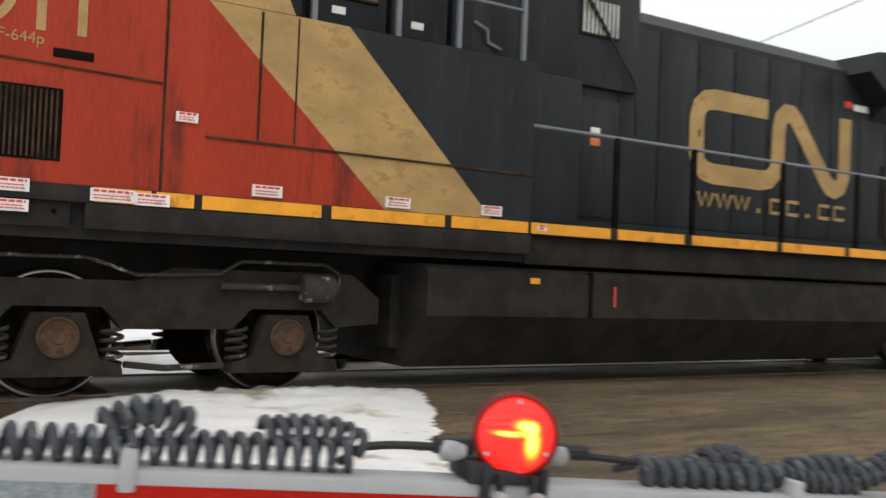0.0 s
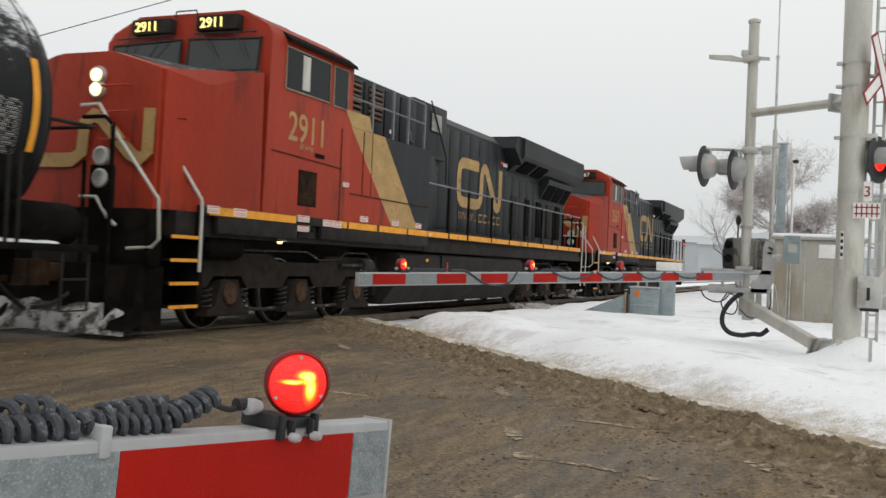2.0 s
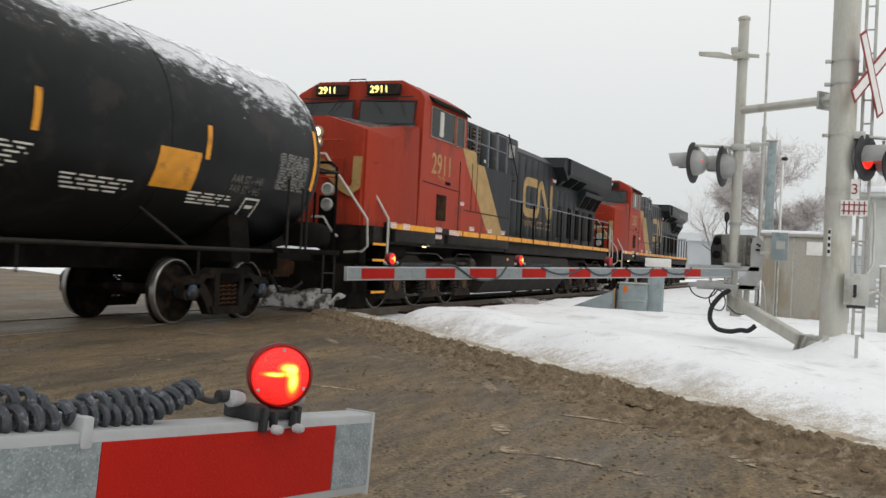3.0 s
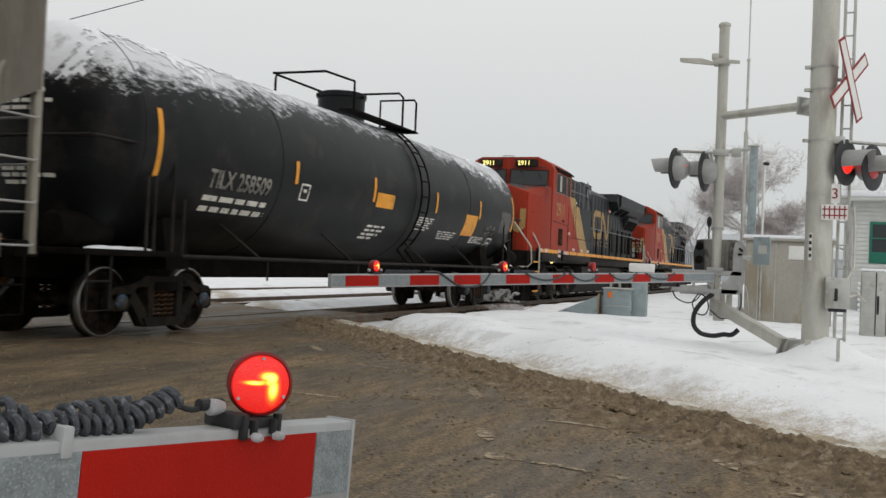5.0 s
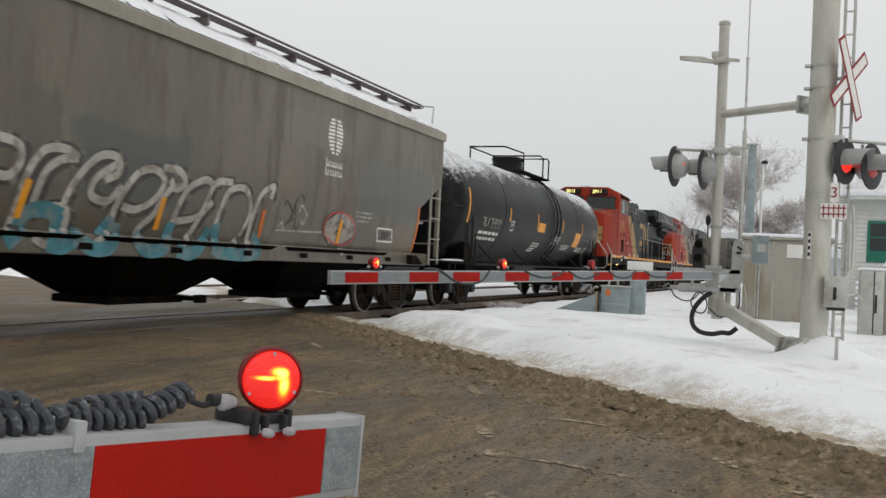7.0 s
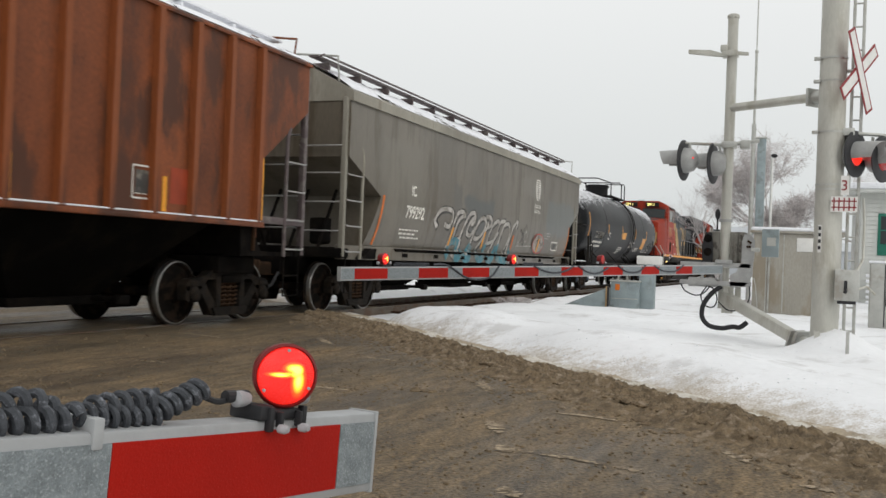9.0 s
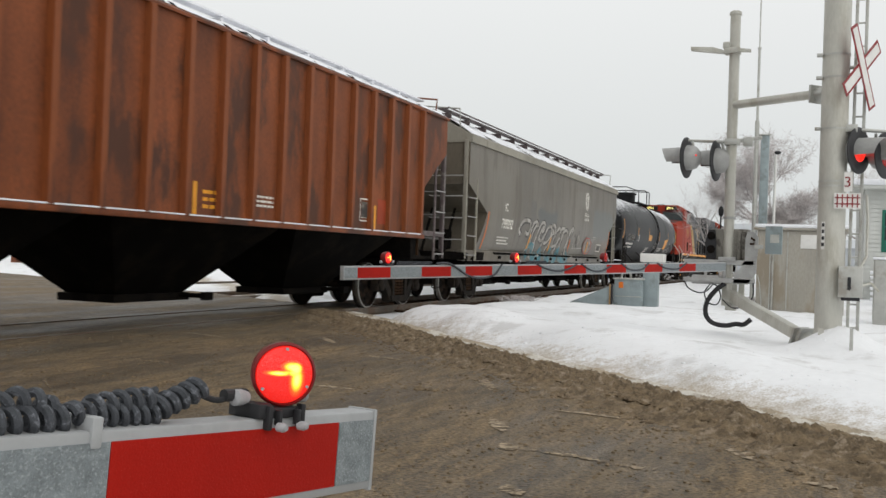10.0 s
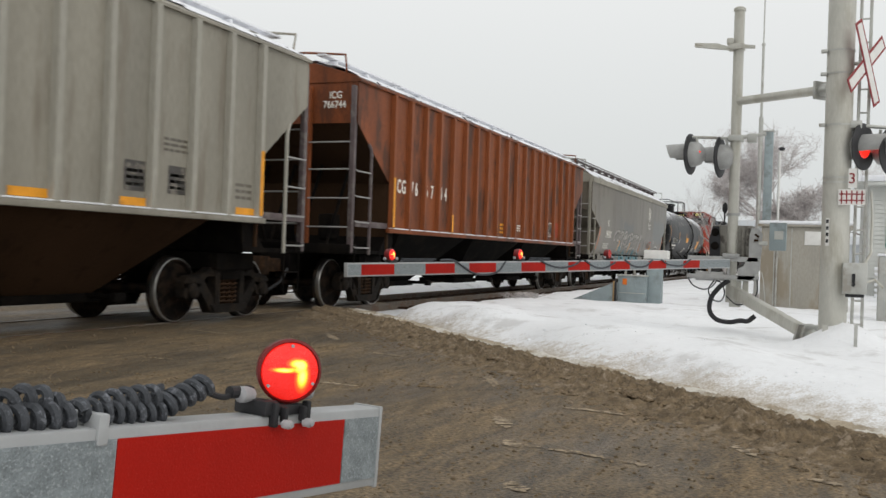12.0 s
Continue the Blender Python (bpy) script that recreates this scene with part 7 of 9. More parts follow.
def arm_lamp(arm, m, r, on, along, drop):
    """A round warning lamp on a saddle; m: centre of the lens, z outwards, in the arm's space."""
    lamp = part("warning_lamp", lathe(bmesh.new(), [(0.55 * r, -1.1 * r), (0.95 * r, -0.9 * r), (1.06 * r, -0.3 * r), (1.08 * r, 0.12 * r), (1.0 * r, 0.2 * r), (0.97 * r, 0.12 * r), (0.3 * r, 0.0)], Matrix(), 40),
                HOUSING, arm, "lit round red warning lamp" if on else "unlit round red warning lamp", m)
    bm = bmesh.new()
    lathe(bm, [(0.97, 0.10), (0.93, 0.20), (0.75, 0.28), (0.45, 0.335), (0.0, 0.36)], Matrix(), 40)
    lens = part("lens", bm, ARM_ON if on else ARM_OFF, lamp, "glowing red lens" if on else "dark red lens")
    lens.matrix_basis = Matrix.Diagonal((r, r, r, 1))
    bm = bmesh.new()
    for a in (90, 215, 335):
        p = (0.86 * r * math.cos(radians(a)), 0.86 * r * math.sin(radians(a)))
        rod(bm, (*p, 0.18 * r), (*p, 0.30 * r), 0.055 * r, 8)
    part("screw", bm, FROSTBOLT, lamp)
    s = along
    bm = bmesh.new()
    box(bm, s - 0.75 * r, s + 0.75 * r, -0.03, 0.032, drop, drop + 0.35 * r, 0.003)
    for k in (-1, 1):
        box(bm, s + k * 0.78 * r - 0.10 * r, s + k * 0.78 * r + 0.10 * r, -0.036, -0.024, drop - 0.36 * r, drop + 0.45 * r, 0.002)
        box(bm, s + k * 0.45 * r - 0.07 * r, s + k * 0.45 * r + 0.07 * r, -0.042, -0.03, drop - 0.22 * r, drop + 0.3 * r, 0.002)
    box(bm, s - 1.2 * r, s - 0.6 * r, -0.03, 0.03, drop, drop + 0.5 * r, 0.003)
    part("bracket", bm, DARK, arm, "black lamp bracket")
    for k in (-1, 1):
        bm = bmesh.new()
        lathe(bm, [(0, 0.0), (0.15 * r, 0.003), (0.16 * r, 0.012), (0.10 * r, 0.018), (0, 0.019)], Matrix.Translation((s + k * 0.5 * r, -0.036, drop - 0.24 * r)) @ Euler((radians(90), 0, 0)).to_matrix().to_4x4(), 12)
        part("bolt", bm, FROSTBOLT, arm, "frosty bolt")
    for k in (-1, 1):
        bm = bmesh.new()
        lathe(bm, [(0, 0), (0.2 * r, 0), (0.27 * r, 0.012), (0.27 * r, 0.022), (0.15 * r, 0.026), (0, 0.026)], Matrix.Translation((s + k * 1.12 * r, 0.0, drop + 0.65 * r)) @ Euler((0, radians(90 * k), 0)).to_matrix().to_4x4(), 14)
        part("cable_gland", bm, FROSTBOLT, arm, "frosty cable gland")


def coil(arm, ctrl, r, wire, pitch, material, y=0.0):
    """A curly cable wound along a line of (along, up) points in the arm's space."""
    line = [Vector((a, y, b)) for a, b in curve_pts(ctrl, 14)]
    pts, ang, out = [], 0.0, []
    for p, q in zip(line, line[1:]):
        d = q - p
        ln = d.length
        if ln < 1e-6:
            continue
        t = d / ln
        u = Vector((0, 1, 0))
        v = t.cross(u).normalized()
        k = max(1, int(ln / pitch * 22))
        for i in range(k):
            c = p + d * i / k
            rr = r * (0.95 + 0.1 * noise.noise(c * 40))
            out.append(c + rr * (math.cos(ang) * u + math.sin(ang) * v))
            ang += 2 * math.pi * (ln / k) / pitch
    bm = bmesh.new()
    pipe(bm, out, wire, 7)
    return part("coiled_cable", bm, material, arm, "frosted black coiled cable")


def striped_arm(name, label, m, length, edges, h, thick, root):
    """A gate arm: local x from the tip backwards is negative, z up from the arm's lower edge; edges: red spans as (from, to) along x."""
    arm = thing(name, m, label, "crossing gate", "crossing gates")
    bm = bmesh.new()
    box(bm, -length, 0, -thick / 2, thick / 2, 0, h, 0.004)
    part("beam", bm, ARMCAP, arm, "white aluminium arm beam")
    x = 0.0
    spans = []
    for a, b in sorted(edges, reverse=True):
        if x - 0.004 > b:
            spans.append((b, x, ARMWHITE))
        spans.append((a, b, ARMRED))
        x = a
    spans.append((-length, x, ARMWHITE))
    for a, b, mt in spans:
        bm = bmesh.new()
        box(bm, a + (0.001 if a > -length else 0.004), b - (0.001 if b < 0 else 0.005), -thick / 2 - 0.0016, -thick / 2 + 0.001, h * 0.11, h * 0.89)
        part("stripe", bm, mt, arm, "red reflective stripe" if mt is ARMRED else "frosty white reflective stripe")
    bm = bmesh.new()
    box(bm, -0.004, 0.003, -thick / 2 - 0.002, thick / 2 + 0.002, -0.002, h + 0.002, 0.001)
    part("end_cap", bm, ARMCAP, arm)
    return arm


def near_gate():
    d, up, n = Vector((0.97506, -0.20929, -0.07387)), Vector((0.07222, -0.0155, 0.99727)), Vector((0.2099, 0.9777, 0))
    h, thick = 0.121, 0.05
    tip = Vector((1.262, 0.656, 0.967)) + 0.088 * d - 0.101 * up + n * thick / 2
    m = Matrix(((d.x, n.x, up.x, tip.x), (d.y, n.y, up.y, tip.y), (d.z, n.z, up.z, tip.z), (0, 0, 0, 1)))
    arm = striped_arm("crossing_gate", "red and white striped crossing gate arm with coiled cable", m, 3.6, [(-0.494, -0.088), (-1.248, -0.843), (-2.06, -1.654), (-2.87, -2.47)], h, thick, None)
    inv = m.inverted()
    for s, u, r, on in ((-0.125, 0.080, 0.0415, True), (-0.775, 0.068, 0.0395, True)):
        world_c = Vector((1.262, 0.656, 0.967)) + s * d + u * up
        face = (Vector((0, 0, 1.2)) - world_c)
        face.z = 0.0
        face = face.normalized() + 0.20 * Vector((-face.y, face.x, 0)).normalized() * (1 if s > -0.5 else 0.15)
        loc = inv @ world_c
        nrm = inv.to_3x3() @ face
        mm = frame_of(loc, nrm, (0, 0, 1))
        mm.translation = Vector((loc.x, -thick / 2 + 0.004, loc.z))
        arm_lamp(arm, mm, r, on, loc.x, h)
    z = h
    X = lambda s: s - 0.088
    for ctrl, r, wire, pitch, y in (([(-0.62, z + 0.015), (-0.53, z + 0.013), (-0.44, z + 0.012)], 0.0130, 0.0060, 0.0190, 0.0),
                                    ([(-0.545, z + 0.018), (-0.520, z + 0.030), (-0.49, z + 0.032), (-0.456, z + 0.016)], 0.0115, 0.0058, 0.0190, 0.010),
                                    ([(-0.445, z + 0.018), (-0.42, z + 0.016), (-0.405, z + 0.013), (-0.36, z + 0.011), (-0.315, z + 0.012)], 0.0110, 0.0044, 0.0155, 0.0),
                                    ([(-0.415, z + 0.022), (-0.385, z + 0.026), (-0.35, z + 0.029), (-0.32, z + 0.028)], 0.0115, 0.0050, 0.0180, 0.006),
                                    ([(-0.325, z + 0.017), (-0.30, z + 0.026), (-0.275, z + 0.035), (-0.252, z + 0.046)], 0.0125, 0.0056, 0.0155, 0.0),
                                    ([(-1.30, z + 0.015), (-1.15, z + 0.016), (-0.93, z + 0.017)], 0.0132, 0.0046, 0.0160, 0.0),
                                    ([(-1.16, z + 0.032), (-1.12, z + 0.046), (-1.08, z + 0.034)], 0.0110, 0.0050, 0.0140, 0.006),
                                    ([(-1.02, z + 0.034), (-0.96, z + 0.038), (-0.92, z + 0.026)], 0.0110, 0.0046, 0.0130, 0.006)):
        coil(arm, [(X(a), b) for a, b in ctrl], r, wire, pitch, FROST, y)
    for pts in ([(-0.262, z + 0.036), (-0.22, z + 0.024), (-0.185, z + 0.034), (-0.17, z + 0.034)], [(-0.645, z + 0.014), (-0.62, z + 0.022), (-0.67, z + 0.026), (-0.71, z + 0.026)],
                [(-0.815, z + 0.026), (-0.87, z + 0.028), (-0.92, z + 0.024), (-0.945, z + 0.008)]):
        bm = bmesh.new()
        pipe(bm, [(X(a), 0.004, b) for a, b in curve_pts(pts, 6)], 0.0042, 7)
        part("lamp_cable", bm, DARK, arm, "black lamp cable")
    for s in (-0.19, -0.70, -0.83):
        bm = bmesh.new()
        rod(bm, (X(s) - 0.02, 0.004, z + 0.030), (X(s) + 0.02, 0.004, z + 0.030), 0.0085, 10)
        part("cable_sleeve", bm, DARK, arm)
    for s in (-0.427, -1.135):
        bm = bmesh.new()
        box(bm, X(s) - 0.0075, X(s) + 0.0075, -thick / 2 - 0.004, thick / 2 + 0.004, h - 0.02, h + 0.016, 0.003)
        part("cable_clip", bm, ARMCAP, arm, "white cable clip")
    # the arm's own stand, out of the way of the road
    root = m @ Vector((-3.5, 0, 0.06))
    g = thing("gate_stand", pose(root.x, root.y, 0.0), "galvanised crossing gate stand in the snow", "gate stand")
    bm = bmesh.new()
    rod(bm, (0, 0.17, -0.1), (0, 0.17, 2.4), 0.06, 18)
    part("post", bm, STEEL, g)
    bm = bmesh.new()
    box(bm, -0.25, 0.25, 0.03, 0.4, root.z - 0.35, root.z + 0.3, 0.02)
    part("drive_box", bm, STEEL, g)


near_gate()

# ---- signal mast, cantilever pole and far gate ----
MAST, POLE = Vector((14.62, 1.23, 0)), Vector((13.40, -0.16, 0))


def flasher(parent, c, face, on, tell=False):
    """A round flashing signal: dark disc, hood, lens and pale housing behind."""
    m = frame_of(c, face)
    bm = bmesh.new()
    lathe(bm, [(0.0, 0.0), (0.29, 0.0), (0.305, 0.008), (0.305, 0.022), (0.29, 0.03), (0.16, 0.03), (0.0, 0.012)], Matrix(), 40)
    f = part("flasher", bm, DARKDISC, parent, "round black-backed flashing signal", m)
    bm = bmesh.new()
    n, prev = 18, None
    for i in range(n + 1):
        a = radians(-25 + 230 * i / n)
        ln = 0.40 - 0.12 * abs(i / n - 0.5) * 2
        row = []
        for rr, z in ((0.165, 0.02), (0.150, ln), (0.145, ln), (0.158, 0.02)):
            row.append(bm.verts.new((rr * math.cos(a), rr * math.sin(a), z)))
        if prev:
            for k in range(3):
                bm.faces.new((prev[k], prev[k + 1], row[k + 1], row[k]))
        prev = row
    part("hood", bm, PALEGREY, f, "grey hood")
    bm = bmesh.new()
    lathe(bm, [(0.15, 0.028), (0.14, 0.045), (0.08, 0.065), (0.0, 0.07)], Matrix(), 28)
    part("lens", bm, LENS_ON if on else LENS_OFF, f, "glowing red lens" if on else "dark red lens")
    bm = bmesh.new()
    lathe(bm, [(0.19, 0.0), (0.185, -0.06), (0.16, -0.13), (0.10, -0.18), (0.0, -0.19)], Matrix(), 28)
    part("lamp_housing", bm, PALEGREY, f, "pale lamp housing")
    if tell:
        bm = bmesh.new()
        bmesh.ops.create_icosphere(bm, subdivisions=2, radius=0.022, matrix=pose(0.11, 0.02, -0.15))
        part("tell_tale", bm, LENS_ON, f, "small glowing red indicator")
    return f


DARKDISC = mat("black_signal_disc", (0.03, 0.03, 0.032), 0.55, 0, 0.2, 6, None, 0, 1, 0.1)
PALEGREY = mat("pale_grey_casting", (0.36, 0.36, 0.35), 0.5, 0.2, 0.12, 8, None, 0, 1, 0.1)
SIGNWHITE = mat("white_sign_sheet", (0.70, 0.69, 0.66), 0.5, 0, 0.06, 8, None, 0, 1, 0)
SIGNRED = mat("red_sign_edge", (0.24, 0.026, 0.028), 0.5, 0, 0.1, 8, None, 0, 1, 0)


def cantilever_pole():
    p = thing("signal_pole", pose(POLE.x, POLE.y, 0), "tall pale metal signal pole in the snow", "signal pole")
    bm = bmesh.new()
    lathe(bm, [(0.172, -0.1), (0.170, 3.0), (0.168, 6.4), (0.0, 6.42)], Matrix(), 40)
    part("pole", bm, PALE, p, "pale painted round pole")
    for z in (4.02, 3.72, 3.05, 2.36, 2.3):
        bm = bmesh.new()
        lathe(bm, [(0.172, -0.012), (0.177, -0.012), (0.177, 0.012), (0.172, 0.012)], pose(0, 0, z), 40, False)
        if z > 3:
            box(bm, -0.10, -0.02, 0.16, 0.24, z - 0.02, z + 0.02, 0.005)
        part("pole_band", bm, STEEL, p, "steel band with bolt")
    # braces to the mast
    a, b = Vector((MAST.x - POLE.x, MAST.y - POLE.y, 0)), Vector((0, 0, 0))
    bm = bmesh.new()
    rod(bm, a + Vector((0, 0, 3.60)), Vector((0, 0, 3.55)) + a * 0.08, 0.062, 18)
    part("upper_brace", bm, PALE, p)
    bm = bmesh.new()
    mm = a * 0.17
    q = a.normalized().to_track_quat("Z", "Y").to_matrix().to_4x4()
    box(bm, -0.12, 0.12, -0.12, 0.12, -0.02, 0.02, 0.004, Matrix.Translation(mm + Vector((0, 0, 3.55))) @ q)
    rod(bm, Vector((0, 0, 3.55)) + a * 0.05, Vector((0, 0, 3.55)) + a * 0.16, 0.085, 18)
    part("flange", bm, STEEL, p, "bolted flange")
    bm = bmesh.new()
    d = (a + Vector((0, 0, 0.80))) - (Vector((0, 0, 0.22)) + a * 0.12)
    mid = (a + Vector((0, 0, 0.80)) + Vector((0, 0, 0.22)) + a * 0.12) / 2
    box(bm, -0.075, 0.075, -0.075, 0.075, -d.length / 2, d.length / 2, 0.008, Matrix.Translation(mid) @ d.to_track_quat("Z", "Y").to_matrix().to_4x4())
    part("lower_brace", bm, PALE, p, "pale square lower brace")
    bm = bmesh.new()
    for s in (0.2, 0.26):
        box(bm, -0.14, 0.14, -0.14, 0.14, -0.015, 0.015, 0.004, Matrix.Translation(a * s + Vector((0, 0, 0.26 + 0.08 * s))) @ d.to_track_quat("Z", "Y").to_matrix().to_4x4())
    rod(bm, Vector((0, 0, 0.15)) + a * 0.05, Vector((0, 0, 0.26)) + a * 0.2, 0.11, 18)
    part("lower_flange", bm, STEEL, p)
    bm = bmesh.new()
    prism(bm, [(-0.19, 0.05), (-0.40, 0.05), (-0.19, 0.5)], "x", -0.02, 0.02)
    box(bm, -0.3, -0.26, 0.05, 0.12, 0.0, 0.45)
    part("gusset", bm, PALE, p)
    # ladder
    lad = bmesh.new()
    for y in (-0.24, -0.36):
        box(lad, 0.18, 0.22, y - 0.02, y + 0.02, 0.1, 6.2, 0.004)
    part("ladder_rail", lad, STEEL, p, "steel ladder rails")
    for i in range(19):
        bm = bmesh.new()
        rod(bm, (0.2, -0.36, 0.45 + i * 0.31), (0.2, -0.24, 0.45 + i * 0.31), 0.012, 8)
        part("rung", bm, STEEL, p)
    bm = bmesh.new()
    pipe(bm, [(0.1, -0.42, 2.2), (0.1, -0.44, 1.9), (0.08, -0.44, 1.4), (-0.02, -0.36, 1.24)], 0.016, 8)
    pipe(bm, [(-0.02, -0.36, 1.0), (0.1, -0.5, 1.05), (0.2, -0.6, 0.95)], 0.016, 8)
    part("conduit", bm, PALE, p, "pale bent conduit")
    # crossbuck
    n, hx = Vector((-0.47, -0.88, 0)), Vector((0.88, -0.47, 0))
    c = Vector((13.30, -0.47, 3.83)) - POLE
    base = Matrix(((hx.x, 0, n.x, c.x), (hx.y, 0, n.y, c.y), (0, 1, 0, c.z), (0, 0, 0, 1)))
    for k, (ang, off) in enumerate(((-60.5, 0.012), (38.5, 0.0))):
        m = base @ Matrix.Translation((0, 0, off)) @ pose(0, 0, 0, 0, 0, ang)
        bm = bmesh.new()
        box(bm, -0.57, 0.57, -0.095, 0.095, -0.004, 0.004)
        bl = part("crossbuck_blade", bm, SIGNRED, p, "white crossbuck blade with dark red border", m)
        bm = bmesh.new()
        box(bm, -0.535, 0.535, -0.062, 0.062, 0.004, 0.0075)
        part("blade_face", bm, SIGNWHITE, bl, "white sheet")
    bm = bmesh.new()
    rod(bm, Vector((0, -0.1, 3.86)), c, 0.025, 8)
    part("sign_bracket", bm, STEEL, p)
    # flashers on a cross-arm
    f = Vector((-0.47, -0.88, 0))
    c1, c2 = Vector((13.42, -0.45, 2.77)) - POLE, Vector((13.60, -0.78, 2.72)) - POLE
    flasher(p, c1, f, True)
    flasher(p, c2, f, False)
    bm = bmesh.new()
    rod(bm, (-0.05, -0.1, 3.05), (0.30, -0.85, 3.03), 0.024, 10)
    box(bm, -0.1, 0.06, -0.28, -0.12, 3.0, 3.1, 0.01)
    for cc in (c1, c2):
        rod(bm, cc + Vector((0, 0, 0.05)) - f * 0.12, cc + Vector((0, 0, 0.30)) - f * 0.12, 0.02, 8)
    part("cross_arm", bm, STEEL, p)
    # junction box, number plate and track-count sign
    bm = bmesh.new()
    box(bm, -0.30, -0.12, -0.39, -0.10, 0.86, 1.26, 0.012)
    jb = part("junction_box", bm, STEEL, p, "grey junction box with padlock")
    bm = bmesh.new()
    box(bm, -0.32, -0.30, -0.25, -0.21, 1.00, 1.12, 0.004)
    rod(bm, (-0.32, -0.24, 1.0), (-0.32, -0.22, 0.96), 0.02, 8)
    part("padlock", bm, DARK, jb)
    bm = bmesh.new()
    box(bm, -0.29, -0.14, -0.36, -0.14, 0.82, 0.86, 0.004)
    part("bracket", bm, DARK, jb)
    front = Matrix(((0, 0, -1, 0), (-1, 0, 0, 0), (0, 1, 0, 0), (0, 0, 0, 1)))
    bm = bmesh.new()
    box(bm, -0.195, -0.185, -0.235, -0.135, 2.22, 2.47)
    s3 = part("track_count_plate", bm, SIGNWHITE, p, "white plate with a dark red number 3")
    text_mesh("digit", "3", 0.19, SIGNRED, s3, Matrix.Translation((-0.196, -0.131, 2.28)) @ front @ Matrix.Translation((0, 0, 0.002)), 0.0)
    bm = bmesh.new()
    box(bm, -0.205, -0.195, -0.34, -0.02, 2.0, 2.2)
    s4 = part("tracks_plate", bm, SIGNWHITE, p, "white plate with a dark red track symbol")
    bm = bmesh.new()
    for z in (2.06, 2.14):
        box(bm, -0.208, -0.204, -0.33, -0.03, z - 0.008, z + 0.008)
    for i in range(5):
        y = -0.06 - i * 0.06
        box(bm, -0.2085, -0.2045, y - 0.008, y + 0.008, 2.015, 2.185)
    part("track_symbol", bm, SIGNRED, s4)
    bm = bmesh.new()
    prism(bm, [(-0.165, 0.075), (-0.145, 0.115), (-0.150, 0.117), (-0.170, 0.077)], "z", 1.47, 1.83)
    strip = part("letter_strip", bm, SIGNWHITE, p, "narrow white strip with dark marks")
    bm = bmesh.new()
    for i in range(4):
        z = 1.51 + i * 0.085
        prism(bm, [(-0.168, 0.083), (-0.153, 0.112), (-0.1545, 0.113), (-0.1705, 0.084)], "z", z, z + 0.045)
    part("dark_marks", bm, DARK, strip)


def signal_mast():
    s = thing("signal_mast", pose(MAST.x, MAST.y, 0), "pale steel crossing signal mast with gate drive", "signal mast")
    bm = bmesh.new()
    rod(bm, (0, 0, 0.62), (0, 0, 4.97), 0.075, 24)
    lathe(bm, [(0.088, 4.94), (0.088, 4.98), (0.06, 5.0), (0, 5.0)], Matrix(), 24)
    part("mast", bm, PALE, s, "pale round mast tube")
    bm = bmesh.new()
    prism(bm, [(0.62, 4.47), (0.30, 4.45), (0.12, 4.39), (0.12, 4.35), (0.35, 4.38), (0.62, 4.42)], "x", -0.14, -0.05)
    prism(bm, [(-0.24, 4.40), (-0.08, 4.42), (-0.08, 4.37), (-0.24, 4.36)], "x", -0.12, -0.06)
    box(bm, -0.15, 0.09, -0.09, 0.14, 4.36, 4.44, 0.01)
    box(bm, -0.16, -0.06, 0.06, 0.16, 4.42, 4.52, 0.02)
    part("bell_bracket", bm, PALE, s, "pale bracket near the mast top")
    # flashers facing along the road away
    f = Vector((0.18, 0.98, 0))
    flasher(s, Vector((-0.18, 0.61, 2.80)), f, False, True)
    flasher(s, Vector((-0.02, 0.20, 2.77)), f, False, False)
    bm = bmesh.new()
    rod(bm, (-0.16, 0.62, 3.06), (-0.02, 0.1, 3.05), 0.022, 10)
    rod(bm, (-0.02, 0.0, 3.05), (0.1, -0.42, 3.12), 0.03, 10)
    box(bm, -0.12, 0.1, -0.12, 0.1, 3.0, 3.09, 0.012)
    box(bm, -0.02, 0.12, -0.30, -0.16, 2.99, 3.12, 0.015)
    for y, x in ((0.60, -0.2), (0.19, -0.05)):
        rod(bm, (x, y - 0.1, 2.85), (x + 0.02, y - 0.05, 3.06), 0.02, 8)
    part("cross_arm", bm, STEEL, s)
    # gate drive
    bm = bmesh.new()
    box(bm, -0.02, 0.34, -0.30, 0.26, 1.22, 1.76, 0.03)
    part("drive_box", bm, DRIVE, s, "grey-brown gate drive box")
    for y in (-0.15, -0.22, -0.28):
        bm = bmesh.new()
        box(bm, -0.05, -0.02, y - 0.025, y + 0.02, 1.28, 1.72, 0.006)
        part("drive_rib", bm, DRIVE, s)
    bm = bmesh.new()
    prism(bm, [(0.17, 1.25), (0.31, 1.25), (0.33, 1.55), (0.28, 1.74), (0.19, 1.74), (0.17, 1.5)], "x", -0.06, 0.0)
    part("drive_cover", bm, DARK, s, "dark cover plate")
    for z in (1.65, 1.45):
        bm = bmesh.new()
        lathe(bm, [(0.055, 0), (0.06, 0.03), (0.03, 0.05), (0, 0.05)], Matrix.Translation((-0.06, 0.24, z)) @ Euler((0, radians(-90), 0)).to_matrix().to_4x4(), 14)
        part("knob", bm, UNDER, s)
    bm = bmesh.new()
    for z in (1.26, 0.99):
        box(bm, -0.16, -0.09, -0.38, 0.62, z - 0.035, z + 0.035, 0.006)
        box(bm, 0.16, 0.22, -0.38, 0.5, z - 0.035, z + 0.035, 0.006)
    for y in (-0.22, 0.03, 0.30):
        box(bm, -0.15, -0.11, y - 0.02, y + 0.02, 1.02, 1.24, 0.004)
    box(bm, -0.19, 0.19, -0.12, 0.12, 1.28, 1.34, 0.012)
    box(bm, -0.14, 0.14, 0.1, 0.5, 0.93, 1.06, 0.012)
    part("arm_support", bm, PALEGREY, s, "pale arm support frame")
    bm = bmesh.new()
